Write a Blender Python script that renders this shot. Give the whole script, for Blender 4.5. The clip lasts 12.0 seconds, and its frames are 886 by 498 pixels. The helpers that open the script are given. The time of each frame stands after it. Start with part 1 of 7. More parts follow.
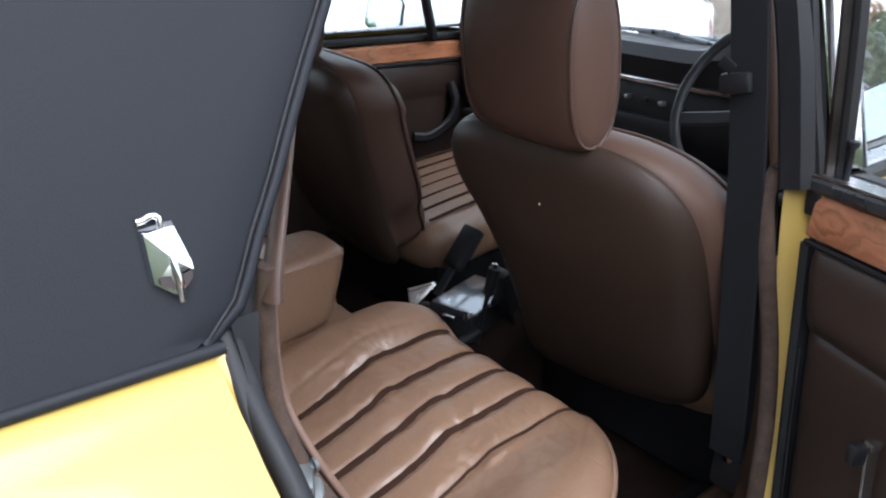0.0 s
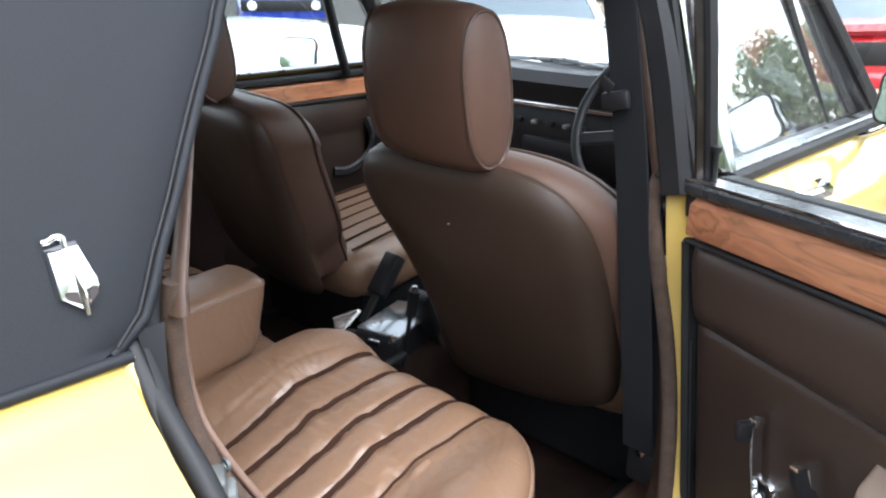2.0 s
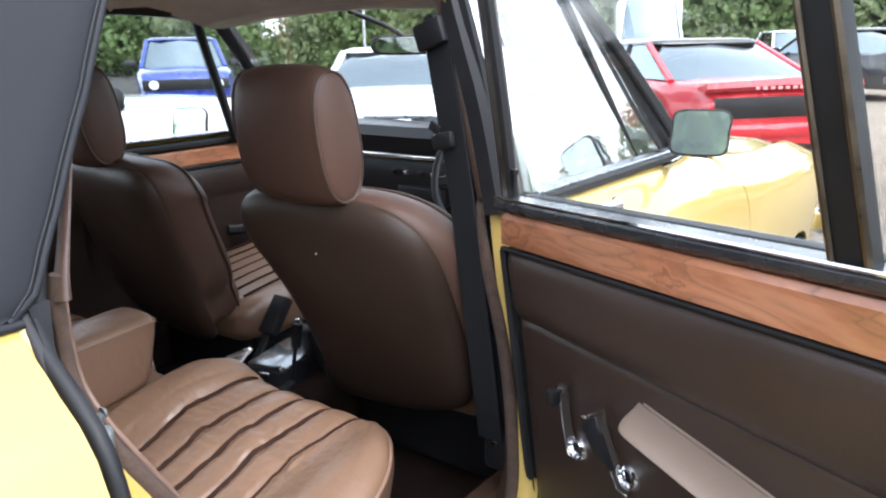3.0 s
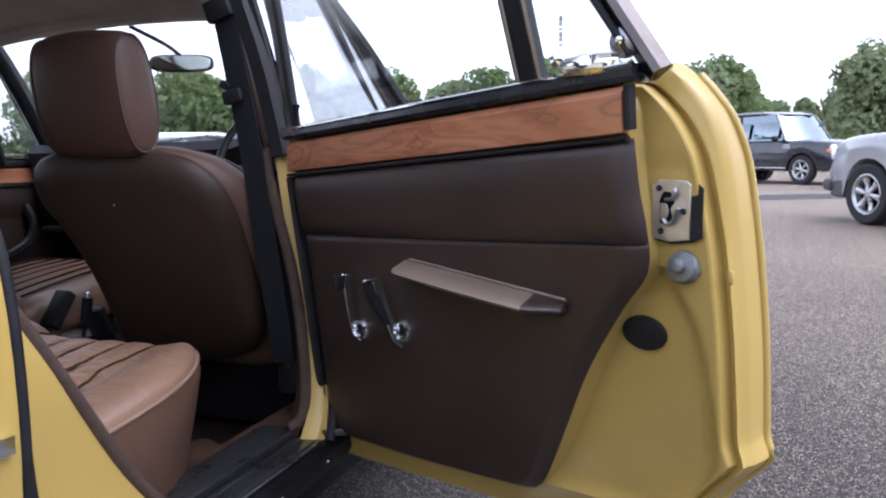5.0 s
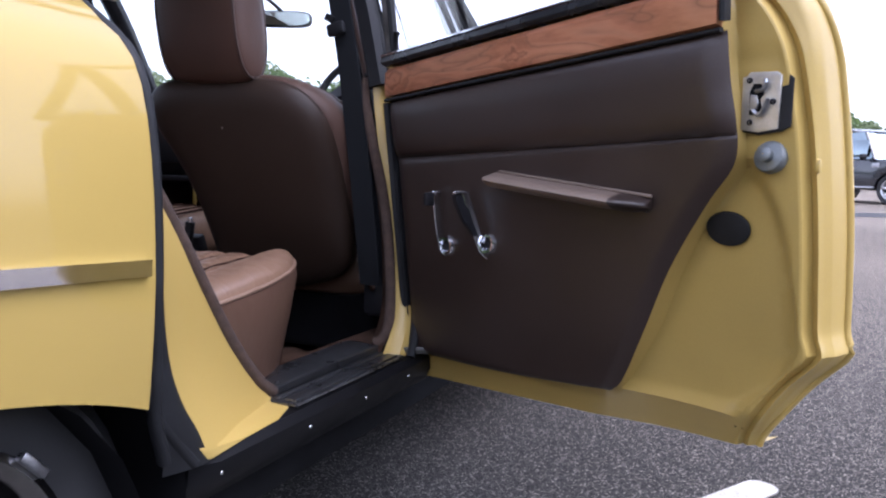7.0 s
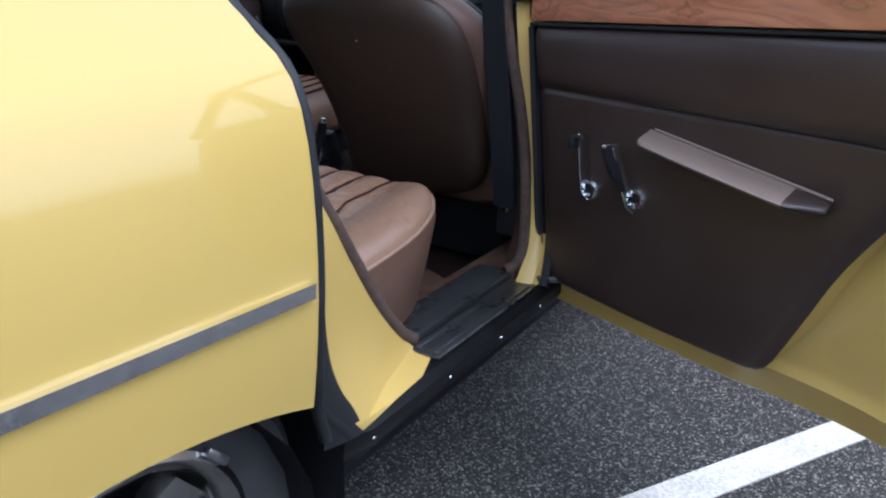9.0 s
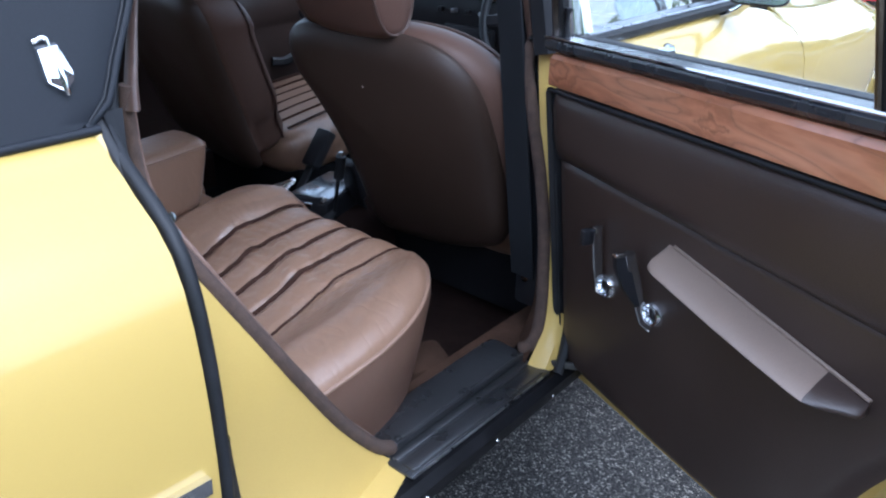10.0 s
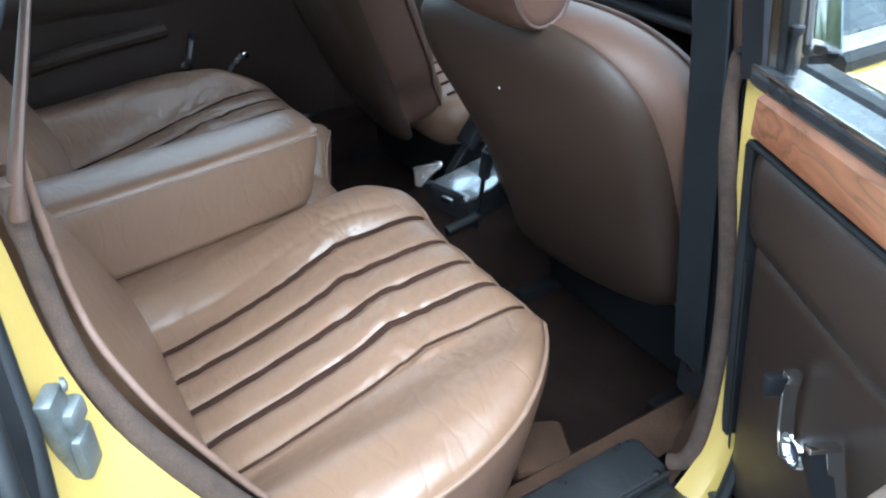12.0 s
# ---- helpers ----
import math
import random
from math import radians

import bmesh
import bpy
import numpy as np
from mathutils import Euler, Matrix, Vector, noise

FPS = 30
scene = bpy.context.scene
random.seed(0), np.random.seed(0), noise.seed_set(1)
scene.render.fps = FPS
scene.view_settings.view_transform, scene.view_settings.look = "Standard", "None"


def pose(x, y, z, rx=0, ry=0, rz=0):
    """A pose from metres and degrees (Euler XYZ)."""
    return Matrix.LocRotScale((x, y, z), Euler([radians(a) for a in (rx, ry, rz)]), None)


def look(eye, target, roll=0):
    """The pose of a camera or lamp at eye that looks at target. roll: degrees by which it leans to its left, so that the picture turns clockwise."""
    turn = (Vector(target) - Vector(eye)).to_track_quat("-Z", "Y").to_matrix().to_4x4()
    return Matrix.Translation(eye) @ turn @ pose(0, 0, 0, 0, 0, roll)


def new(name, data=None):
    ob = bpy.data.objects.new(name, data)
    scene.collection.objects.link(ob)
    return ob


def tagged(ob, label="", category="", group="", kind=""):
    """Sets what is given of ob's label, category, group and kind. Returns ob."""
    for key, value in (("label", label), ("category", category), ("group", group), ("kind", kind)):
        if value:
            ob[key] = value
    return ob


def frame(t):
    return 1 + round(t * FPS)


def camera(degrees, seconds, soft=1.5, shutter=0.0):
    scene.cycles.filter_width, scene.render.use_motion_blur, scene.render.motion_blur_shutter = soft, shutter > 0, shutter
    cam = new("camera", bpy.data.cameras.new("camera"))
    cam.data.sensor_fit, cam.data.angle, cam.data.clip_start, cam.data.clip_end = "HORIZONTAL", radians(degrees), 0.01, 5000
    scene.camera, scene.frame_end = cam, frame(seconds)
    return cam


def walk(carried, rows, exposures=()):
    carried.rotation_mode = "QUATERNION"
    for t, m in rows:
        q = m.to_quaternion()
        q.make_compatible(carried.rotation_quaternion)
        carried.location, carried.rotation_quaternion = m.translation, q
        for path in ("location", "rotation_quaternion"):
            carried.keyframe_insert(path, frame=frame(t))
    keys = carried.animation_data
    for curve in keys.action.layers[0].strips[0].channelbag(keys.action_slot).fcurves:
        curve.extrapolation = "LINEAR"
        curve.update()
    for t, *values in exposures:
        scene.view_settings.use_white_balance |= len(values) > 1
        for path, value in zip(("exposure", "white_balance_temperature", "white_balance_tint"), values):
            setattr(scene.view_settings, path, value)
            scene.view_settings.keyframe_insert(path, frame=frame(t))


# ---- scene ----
cam = camera(59.7, 12.0, 2.2)
PATH = [
    (0, (1.098, -0.925, 1.22), (-0.288, 0.296, 0.452), 2.2),
    (0.5, (1.133, -0.846, 1.211), (-0.272, 0.344, 0.43), 0.5),
    (1, (1.146, -0.82, 1.2), (-0.299, 0.295, 0.382), 0.4),
    (1.5, (1.162, -0.826, 1.225), (-0.306, 0.283, 0.446), 1.3),
    (2, (1.165, -0.94, 1.219), (-0.133, 0.422, 0.541), 0.4),
    (2.5, (1.27, -1.008, 1.197), (0.045, 0.439, 0.559), 0.3),
    (3, (1.383, -1.037, 1.206), (0.211, 0.501, 0.696), -1.2),
    (3.5, (1.431, -1.089, 1.177), (0.569, 0.659, 0.729), -0.7),
    (3.7, (1.459, -1.148, 1.181), (0.701, 0.654, 0.756), -0.4),
    (5.3, (1.513, -1.345, 0.867), (0.848, 0.531, 0.668), -0.8),
    (5.5, (1.515, -1.35, 0.841), (0.835, 0.522, 0.663), -0.5),
    (6, (1.522, -1.379, 0.8), (0.845, 0.495, 0.623), 0.4),
    (6.5, (1.518, -1.399, 0.78), (0.809, 0.462, 0.595), 0.7),
    (7, (1.511, -1.427, 0.767), (0.683, 0.381, 0.55), 1.2),
    (7.5, (1.495, -1.455, 0.758), (0.519, 0.274, 0.517), 1.0),
    (7.7, (1.493, -1.458, 0.754), (0.47, 0.242, 0.501), 0.9),
    (9.3, (1.399, -1.33, 1.082), (0.396, 0.196, 0.265), 2.0),
    (9.5, (1.406, -1.248, 1.117), (0.357, 0.225, 0.262), 1.7),
    (10, (1.398, -1.079, 1.198), (0.243, 0.301, 0.325), 1.2),
    (10.5, (1.297, -0.944, 1.19), (0.116, 0.411, 0.312), 1.0),
    (11, (1.203, -0.822, 1.198), (0.06, 0.513, 0.243), 2.0),
    (11.5, (1.194, -0.699, 1.203), (-0.066, 0.461, 0.167), -0.4),
    (12, (1.191, -0.683, 1.237), (-0.244, 0.188, 0.145), -1.0),
]
walk(cam, [(t, look(eye, target, roll)) for t, eye, target, roll in PATH], [(0, 2.08, 5950, 11), (0.5, 2.38, 6050, 9), (1, 2.53, 6200, 6), (1.5, 2.75, 6180, 6), (2.5, 2.45, 6100, 11), (3, 2.45, 6050, 11), (3.5, 2.18, 6000, 14), (5.5, 1.53, 5600, 21), (7.5, 1.71, 5480, 24), (9.5, 1.71, 5100, 11), (10, 2.03, 5000, 11), (10.5, 2.10, 5150, 10), (11.5, 2.93, 5180, 0), (12, 3.05, 5130, -3)])

# ---- light ----
world = bpy.data.worlds.new("sky")
scene.world = world
world.use_nodes = True
wn = world.node_tree
sky = wn.nodes.new("ShaderNodeTexSky")
sky.sky_type, sky.sun_disc = "NISHITA", False
sky.sun_elevation, sky.sun_rotation = radians(60), radians(105)
sky.air_density, sky.dust_density = 1.0, 2.0
haze = wn.nodes.new("ShaderNodeHueSaturation")
haze.inputs["Saturation"].default_value = 0.25
wn.links.new(sky.outputs[0], haze.inputs["Color"])
# an overcast sky: brighter overhead than at the horizon
coord, split, rise, cloud = (wn.nodes.new(k) for k in ("ShaderNodeTexCoord", "ShaderNodeSeparateXYZ", "ShaderNodeMapRange", "ShaderNodeVectorMath"))
wn.links.new(coord.outputs["Generated"], split.inputs[0])
wn.links.new(split.outputs["Z"], rise.inputs["Value"])
rise.inputs["To Min"].default_value, rise.inputs["To Max"].default_value = 1.05, 1.15
cloud.operation = "SCALE"
wn.links.new(haze.outputs[0], cloud.inputs[0])
wn.links.new(rise.outputs[0], cloud.inputs["Scale"])
wn.links.new(cloud.outputs[0], wn.nodes["Background"].inputs["Color"])
wn.nodes["Background"].inputs["Strength"].default_value = 0.15
sun = new("sun", bpy.data.lights.new("sun", "SUN"))
sun.data.energy, sun.data.angle, sun.data.color = 0.2, radians(40), (1.0, 0.97, 0.93)
sun.matrix_world = look((0, 0, 20), (-20 * math.sin(radians(105)) / math.tan(radians(60)), -20 * math.cos(radians(105)) / math.tan(radians(60)), 0))


# ---- materials ----
def material(name, color, rough=0.5, metal=0.0, vary=0.15, scale=6.0, bump=0.0, grain=400.0, coat=0.0, spec=0.5, fine=0.08, rand=0.0, rough_vary=0.08):
    """A surface with stains at one scale, grain at another, and fine relief."""
    m = bpy.data.materials.new(name)
    m.use_nodes = True
    nt = m.node_tree
    bsdf = nt.nodes["Principled BSDF"]
    tc = nt.nodes.new("ShaderNodeTexCoord")
    n1, n2 = nt.nodes.new("ShaderNodeTexNoise"), nt.nodes.new("ShaderNodeTexNoise")
    n1.inputs["Scale"].default_value, n1.inputs["Detail"].default_value = scale, 4
    n2.inputs["Scale"].default_value, n2.inputs["Detail"].default_value = grain, 3
    for n in (n1, n2):
        nt.links.new(tc.outputs["Object"], n.inputs["Vector"])
    ramp = nt.nodes.new("ShaderNodeMapRange")
    ramp.inputs["From Min"].default_value, ramp.inputs["From Max"].default_value = 0.3, 0.7
    ramp.inputs["To Min"].default_value, ramp.inputs["To Max"].default_value = 1 - vary, 1 + vary
    nt.links.new(n1.outputs["Fac"], ramp.inputs["Value"])
    ramp2 = nt.nodes.new("ShaderNodeMapRange")
    ramp2.inputs["From Min"].default_value, ramp2.inputs["From Max"].default_value = 0.3, 0.7
    ramp2.inputs["To Min"].default_value, ramp2.inputs["To Max"].default_value = 1 - fine, 1 + fine
    nt.links.new(n2.outputs["Fac"], ramp2.inputs["Value"])
    mul = nt.nodes.new("ShaderNodeMath")
    mul.operation = "MULTIPLY"
    nt.links.new(ramp.outputs[0], mul.inputs[0])
    nt.links.new(ramp2.outputs[0], mul.inputs[1])
    last = mul
    if rand:
        info, r3, m3 = nt.nodes.new("ShaderNodeObjectInfo"), nt.nodes.new("ShaderNodeMapRange"), nt.nodes.new("ShaderNodeMath")
        r3.inputs["To Min"].default_value, r3.inputs["To Max"].default_value = 1 - rand, 1 + rand
        nt.links.new(info.outputs["Random"], r3.inputs["Value"])
        m3.operation = "MULTIPLY"
        nt.links.new(mul.outputs[0], m3.inputs[0])
        nt.links.new(r3.outputs[0], m3.inputs[1])
        last = m3
    vm = nt.nodes.new("ShaderNodeVectorMath")
    vm.operation = "SCALE"
    vm.inputs[0].default_value = color
    nt.links.new(last.outputs[0], vm.inputs["Scale"])
    nt.links.new(vm.outputs[0], bsdf.inputs["Base Color"])
    rr = nt.nodes.new("ShaderNodeMapRange")
    rr.inputs["From Min"].default_value, rr.inputs["From Max"].default_value = 0.3, 0.7
    rr.inputs["To Min"].default_value, rr.inputs["To Max"].default_value = max(rough - rough_vary, 0.02), min(rough + rough_vary, 1)
    nt.links.new(n1.outputs["Fac"], rr.inputs["Value"])
    nt.links.new(rr.outputs[0], bsdf.inputs["Roughness"])
    bsdf.inputs["Metallic"].default_value = metal
    bsdf.inputs["Specular IOR Level"].default_value = spec
    bsdf.inputs["Coat Weight"].default_value = coat
    bsdf.inputs["Coat Roughness"].default_value = 0.04
    if bump:
        b = nt.nodes.new("ShaderNodeBump")
        b.inputs["Strength"].default_value, b.inputs["Distance"].default_value = 1.0, bump
        nt.links.new(n2.outputs["Fac"], b.inputs["Height"])
        nt.links.new(b.outputs[0], bsdf.inputs["Normal"])
    return m


def glass(name, tint=(0.92, 0.97, 0.95), dirt=0.0, power=3.2, base=0.10):
    m = bpy.data.materials.new(name)
    m.use_nodes = True
    nt = m.node_tree
    nt.nodes.remove(nt.nodes["Principled BSDF"])
    out = nt.nodes["Material Output"]
    tr, gl, mix, lw, pw, fr = (nt.nodes.new(k) for k in ("ShaderNodeBsdfTransparent", "ShaderNodeBsdfGlossy", "ShaderNodeMixShader", "ShaderNodeLayerWeight", "ShaderNodeMath", "ShaderNodeMath"))
    tr.inputs["Color"].default_value = (*tint, 1)
    gl.inputs["Roughness"].default_value = 0.01
    pw.operation, fr.operation = "POWER", "MULTIPLY_ADD"
    pw.inputs[1].default_value, fr.inputs[1].default_value, fr.inputs[2].default_value = power, 1.0 - base, base
    nt.links.new(lw.outputs["Facing"], pw.inputs[0])
    nt.links.new(pw.outputs[0], fr.inputs[0])
    nt.links.new(fr.outputs[0], mix.inputs[0])
    nt.links.new(tr.outputs[0], mix.inputs[1])
    nt.links.new(gl.outputs[0], mix.inputs[2])
    last = mix
    if dirt:
        df, mix2, nz, mp, tc = (nt.nodes.new(k) for k in ("ShaderNodeBsdfDiffuse", "ShaderNodeMixShader", "ShaderNodeTexNoise", "ShaderNodeMapRange", "ShaderNodeTexCoord"))
        nz.inputs["Scale"].default_value, nz.inputs["Detail"].default_value = 9, 6
        nt.links.new(tc.outputs["Object"], nz.inputs["Vector"])
        mp.inputs["From Min"].default_value, mp.inputs["From Max"].default_value = 0.35, 0.75
        mp.inputs["To Min"].default_value, mp.inputs["To Max"].default_value = dirt * 0.4, dirt
        nt.links.new(nz.outputs["Fac"], mp.inputs["Value"])
        nt.links.new(mp.outputs[0], mix2.inputs[0])
        nt.links.new(mix.outputs[0], mix2.inputs[1])
        nt.links.new(df.outputs[0], mix2.inputs[2])
        last = mix2
    nt.links.new(last.outputs[0], out.inputs["Surface"])
    return m


def veneer(name, knots=((0.780, -0.048, 0.930), (1.082, -0.204, 0.948))):
    """Figured walnut veneer under lacquer: wandering bands, dark vein lines, and swirls of burr round the knots."""
    m = bpy.data.materials.new(name)
    m.use_nodes = True
    nt = m.node_tree
    bsdf = nt.nodes["Principled BSDF"]

    def node(kind, **kw):
        n = nt.nodes.new(kind)
        for k, v in kw.items():
            n.inputs[k.replace("_", " ")].default_value = v
        return n

    def calc(op, a, b=0.0, c=0.0):
        n = nt.nodes.new("ShaderNodeMath")
        n.operation = op
        for i, v in enumerate((a, b, c)):
            if hasattr(v, "links"):
                nt.links.new(v, n.inputs[i])
            else:
                n.inputs[i].default_value = v
        return n.outputs[0]
    tc, mp = node("ShaderNodeTexCoord"), node("ShaderNodeMapping", Scale=(5, 5, 22))
    nt.links.new(tc.outputs["Object"], mp.inputs["Vector"])
    near = None
    for kx, ky, kz in knots:
        d = nt.nodes.new("ShaderNodeVectorMath")
        d.operation = "DISTANCE"
        d.inputs[1].default_value = (kx, ky, kz)
        nt.links.new(tc.outputs["Object"], d.inputs[0])
        near = d.outputs["Value"] if near is None else calc("MINIMUM", near, d.outputs["Value"])
    pull = calc("POWER", 2.718, calc("MULTIPLY", near, -40.0))
    n1 = node("ShaderNodeTexNoise", Scale=0.75, Detail=1.6, Distortion=0.9)
    n2 = node("ShaderNodeTexNoise", Scale=9.0, Detail=7.0)
    burr = node("ShaderNodeTexNoise", Scale=17.0, Detail=3.0, Distortion=2.0)
    for n in (n1, n2):
        nt.links.new(mp.outputs[0], n.inputs["Vector"])
    nt.links.new(tc.outputs["Object"], burr.inputs["Vector"])
    field = calc("ADD", n1.outputs["Fac"], calc("MULTIPLY", pull, calc("MULTIPLY", burr.outputs["Fac"], 1.3)))
    bands = calc("SINE", calc("MULTIPLY", field, 34.0))
    vein = calc("POWER", calc("ABSOLUTE", calc("SINE", calc("MULTIPLY", field, 15.0))), 0.25)
    tone = calc("ADD", calc("MULTIPLY", bands, 0.045), calc("MULTIPLY", n2.outputs["Fac"], 0.20))
    tone = calc("ADD", tone, calc("MULTIPLY", n1.outputs["Fac"], 0.70))
    tone = calc("SUBTRACT", tone, calc("MULTIPLY", pull, calc("MULTIPLY", burr.outputs["Fac"], 0.40)))
    ramp = nt.nodes.new("ShaderNodeValToRGB")
    el = ramp.color_ramp.elements
    el[0].position, el[0].color = 0.14, (0.065, 0.020, 0.010, 1)
    el[1].position, el[1].color = 0.72, (0.66, 0.325, 0.185, 1)
    for pos, col in ((0.32, (0.34, 0.126, 0.058, 1)), (0.48, (0.53, 0.225, 0.118, 1))):
        e = el.new(pos)
        e.color = col
    nt.links.new(tone, ramp.inputs[0])
    vm = nt.nodes.new("ShaderNodeVectorMath")
    vm.operation = "SCALE"
    nt.links.new(ramp.outputs[0], vm.inputs[0])
    nt.links.new(calc("ADD", calc("MULTIPLY", vein, 0.70), 0.36), vm.inputs["Scale"])
    nt.links.new(vm.outputs[0], bsdf.inputs["Base Color"])
    bsdf.inputs["Roughness"].default_value = 0.32
    bsdf.inputs["Coat Weight"].default_value = 0.8
    bsdf.inputs["Coat Roughness"].default_value = 0.12
    return m


def leather(name, color, rough, crease=1.0, spec=0.6):
    """Coloured hide: soft mottling, fine grain, and a web of shallow creases that catch the light."""
    m = material(name, color, rough, vary=0.06, scale=5, grain=520, fine=0.06, rough_vary=0.015)
    nt = m.node_tree
    bsdf = nt.nodes["Principled BSDF"]
    tc, warp, add, fold, ridge, big, b0, b1, b2 = (nt.nodes.new(k) for k in ("ShaderNodeTexCoord", "ShaderNodeTexNoise", "ShaderNodeMixRGB", "ShaderNodeTexNoise", "ShaderNodeMath", "ShaderNodeTexNoise", "ShaderNodeBump", "ShaderNodeBump", "ShaderNodeBump"))
    warp.inputs["Scale"].default_value, warp.inputs["Detail"].default_value = 11, 3
    nt.links.new(tc.outputs["Object"], warp.inputs["Vector"])
    add.blend_type = "ADD"
    add.inputs[0].default_value = 0.03
    nt.links.new(tc.outputs["Object"], add.inputs[1])
    nt.links.new(warp.outputs["Color"], add.inputs[2])
    mp, stretch = nt.nodes.new("ShaderNodeMapRange"), nt.nodes.new("ShaderNodeMapping")
    stretch.inputs["Scale"].default_value = (14, 30, 13)
    nt.links.new(add.outputs[0], stretch.inputs["Vector"])
    nt.links.new(stretch.outputs[0], fold.inputs["Vector"])
    fold.inputs["Scale"].default_value, fold.inputs["Detail"].default_value = 1.0, 1.5
    ridge.operation = "ABSOLUTE"
    off = nt.nodes.new("ShaderNodeMath")
    off.operation = "SUBTRACT"
    off.inputs[1].default_value = 0.5
    nt.links.new(fold.outputs["Fac"], off.inputs[0])
    nt.links.new(off.outputs[0], ridge.inputs[0])
    mp.interpolation_type = "SMOOTHERSTEP"
    mp.inputs["From Max"].default_value = 0.09
    nt.links.new(ridge.outputs[0], mp.inputs["Value"])
    b0.inputs["Strength"].default_value, b0.inputs["Distance"].default_value = 0.30 * crease, 0.0010
    nt.links.new(mp.outputs[0], b0.inputs["Height"])
    big.inputs["Scale"].default_value, big.inputs["Detail"].default_value = 34, 2
    nt.links.new(tc.outputs["Object"], big.inputs["Vector"])
    b1.inputs["Strength"].default_value, b1.inputs["Distance"].default_value = 0.5 * crease, 0.0016
    nt.links.new(big.outputs["Fac"], b1.inputs["Height"])
    nt.links.new(b0.outputs[0], b1.inputs["Normal"])
    grain = nt.nodes.new("ShaderNodeTexVoronoi")
    grain.inputs["Scale"].default_value = 620
    nt.links.new(tc.outputs["Object"], grain.inputs["Vector"])
    b2.inputs["Strength"].default_value, b2.inputs["Distance"].default_value = 0.35, 0.0003
    nt.links.new(grain.outputs["Distance"], b2.inputs["Height"])
    nt.links.new(b1.outputs[0], b2.inputs["Normal"])
    nt.links.new(b2.outputs[0], bsdf.inputs["Normal"])
    bsdf.inputs["Specular IOR Level"].default_value = spec
    return m


def asphalt(name):
    m = bpy.data.materials.new(name)
    m.use_nodes = True
    nt = m.node_tree
    bsdf = nt.nodes["Principled BSDF"]
    tc = nt.nodes.new("ShaderNodeTexCoord")
    v, n1, n2 = nt.nodes.new("ShaderNodeTexVoronoi"), nt.nodes.new("ShaderNodeTexNoise"), nt.nodes.new("ShaderNodeTexNoise")
    v.inputs["Scale"].default_value = 250
    n1.inputs["Scale"].default_value, n1.inputs["Detail"].default_value = 0.35, 5
    n2.inputs["Scale"].default_value, n2.inputs["Detail"].default_value = 150, 3
    for n in (v, n1, n2):
        nt.links.new(tc.outputs["Object"], n.inputs["Vector"])
    sep = nt.nodes.new("ShaderNodeSeparateColor")
    nt.links.new(v.outputs["Color"], sep.inputs[0])
    ramp = nt.nodes.new("ShaderNodeValToRGB")
    el = ramp.color_ramp.elements
    el[0].position, el[0].color = 0.0, (0.013, 0.0125, 0.012, 1)
    el[1].position, el[1].color = 1.0, (0.46, 0.43, 0.38, 1)
    e = el.new(0.45)
    e.color = (0.044, 0.0415, 0.038, 1)
    e = el.new(0.8)
    e.color = (0.115, 0.107, 0.096, 1)
    nt.links.new(sep.outputs[0], ramp.inputs[0])
    dark = nt.nodes.new("ShaderNodeMapRange")
    dark.inputs["From Min"].default_value, dark.inputs["From Max"].default_value = 0.0, 0.55
    dark.inputs["To Min"].default_value, dark.inputs["To Max"].default_value = 1.0, 0.35
    nt.links.new(v.outputs["Distance"], dark.inputs["Value"])
    wear = nt.nodes.new("ShaderNodeMapRange")
    wear.inputs["From Min"].default_value, wear.inputs["From Max"].default_value = 0.3, 0.7
    wear.inputs["To Min"].default_value, wear.inputs["To Max"].default_value = 0.8, 1.2
    nt.links.new(n1.outputs["Fac"], wear.inputs["Value"])
    mul = nt.nodes.new("ShaderNodeMath")
    mul.operation = "MULTIPLY"
    nt.links.new(dark.outputs[0], mul.inputs[0])
    nt.links.new(wear.outputs[0], mul.inputs[1])
    vm = nt.nodes.new("ShaderNodeVectorMath")
    vm.operation = "SCALE"
    nt.links.new(ramp.outputs[0], vm.inputs[0])
    nt.links.new(mul.outputs[0], vm.inputs["Scale"])
    # shade near the car painted in: tarmac dark here, paler and pinker farther out
    sepx, shade_fade, tint = nt.nodes.new("ShaderNodeSeparateXYZ"), nt.nodes.new("ShaderNodeMapRange"), nt.nodes.new("ShaderNodeMixRGB")
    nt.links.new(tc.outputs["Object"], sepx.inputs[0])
    diag = nt.nodes.new("ShaderNodeMath")
    diag.operation = "ADD"
    nt.links.new(sepx.outputs["X"], diag.inputs[0])
    nt.links.new(sepx.outputs["Y"], diag.inputs[1])
    nt.links.new(diag.outputs[0], shade_fade.inputs["Value"])
    shade_fade.inputs["From Min"].default_value, shade_fade.inputs["From Max"].default_value = 0.9, 8.0
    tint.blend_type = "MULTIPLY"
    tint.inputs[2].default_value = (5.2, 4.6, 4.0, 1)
    nt.links.new(shade_fade.outputs[0], tint.inputs[0])
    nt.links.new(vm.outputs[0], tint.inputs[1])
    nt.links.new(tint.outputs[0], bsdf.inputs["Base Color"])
    bsdf.inputs["Roughness"].default_value = 0.8
    bsdf.inputs["Specular IOR Level"].default_value = 0.3
    b = nt.nodes.new("ShaderNodeBump")
    b.inputs["Distance"].default_value, b.inputs["Strength"].default_value = 0.004, 0.9
    b.invert = True
    nt.links.new(v.outputs["Distance"], b.inputs["Height"])
    nt.links.new(b.outputs[0], bsdf.inputs["Normal"])
    return m


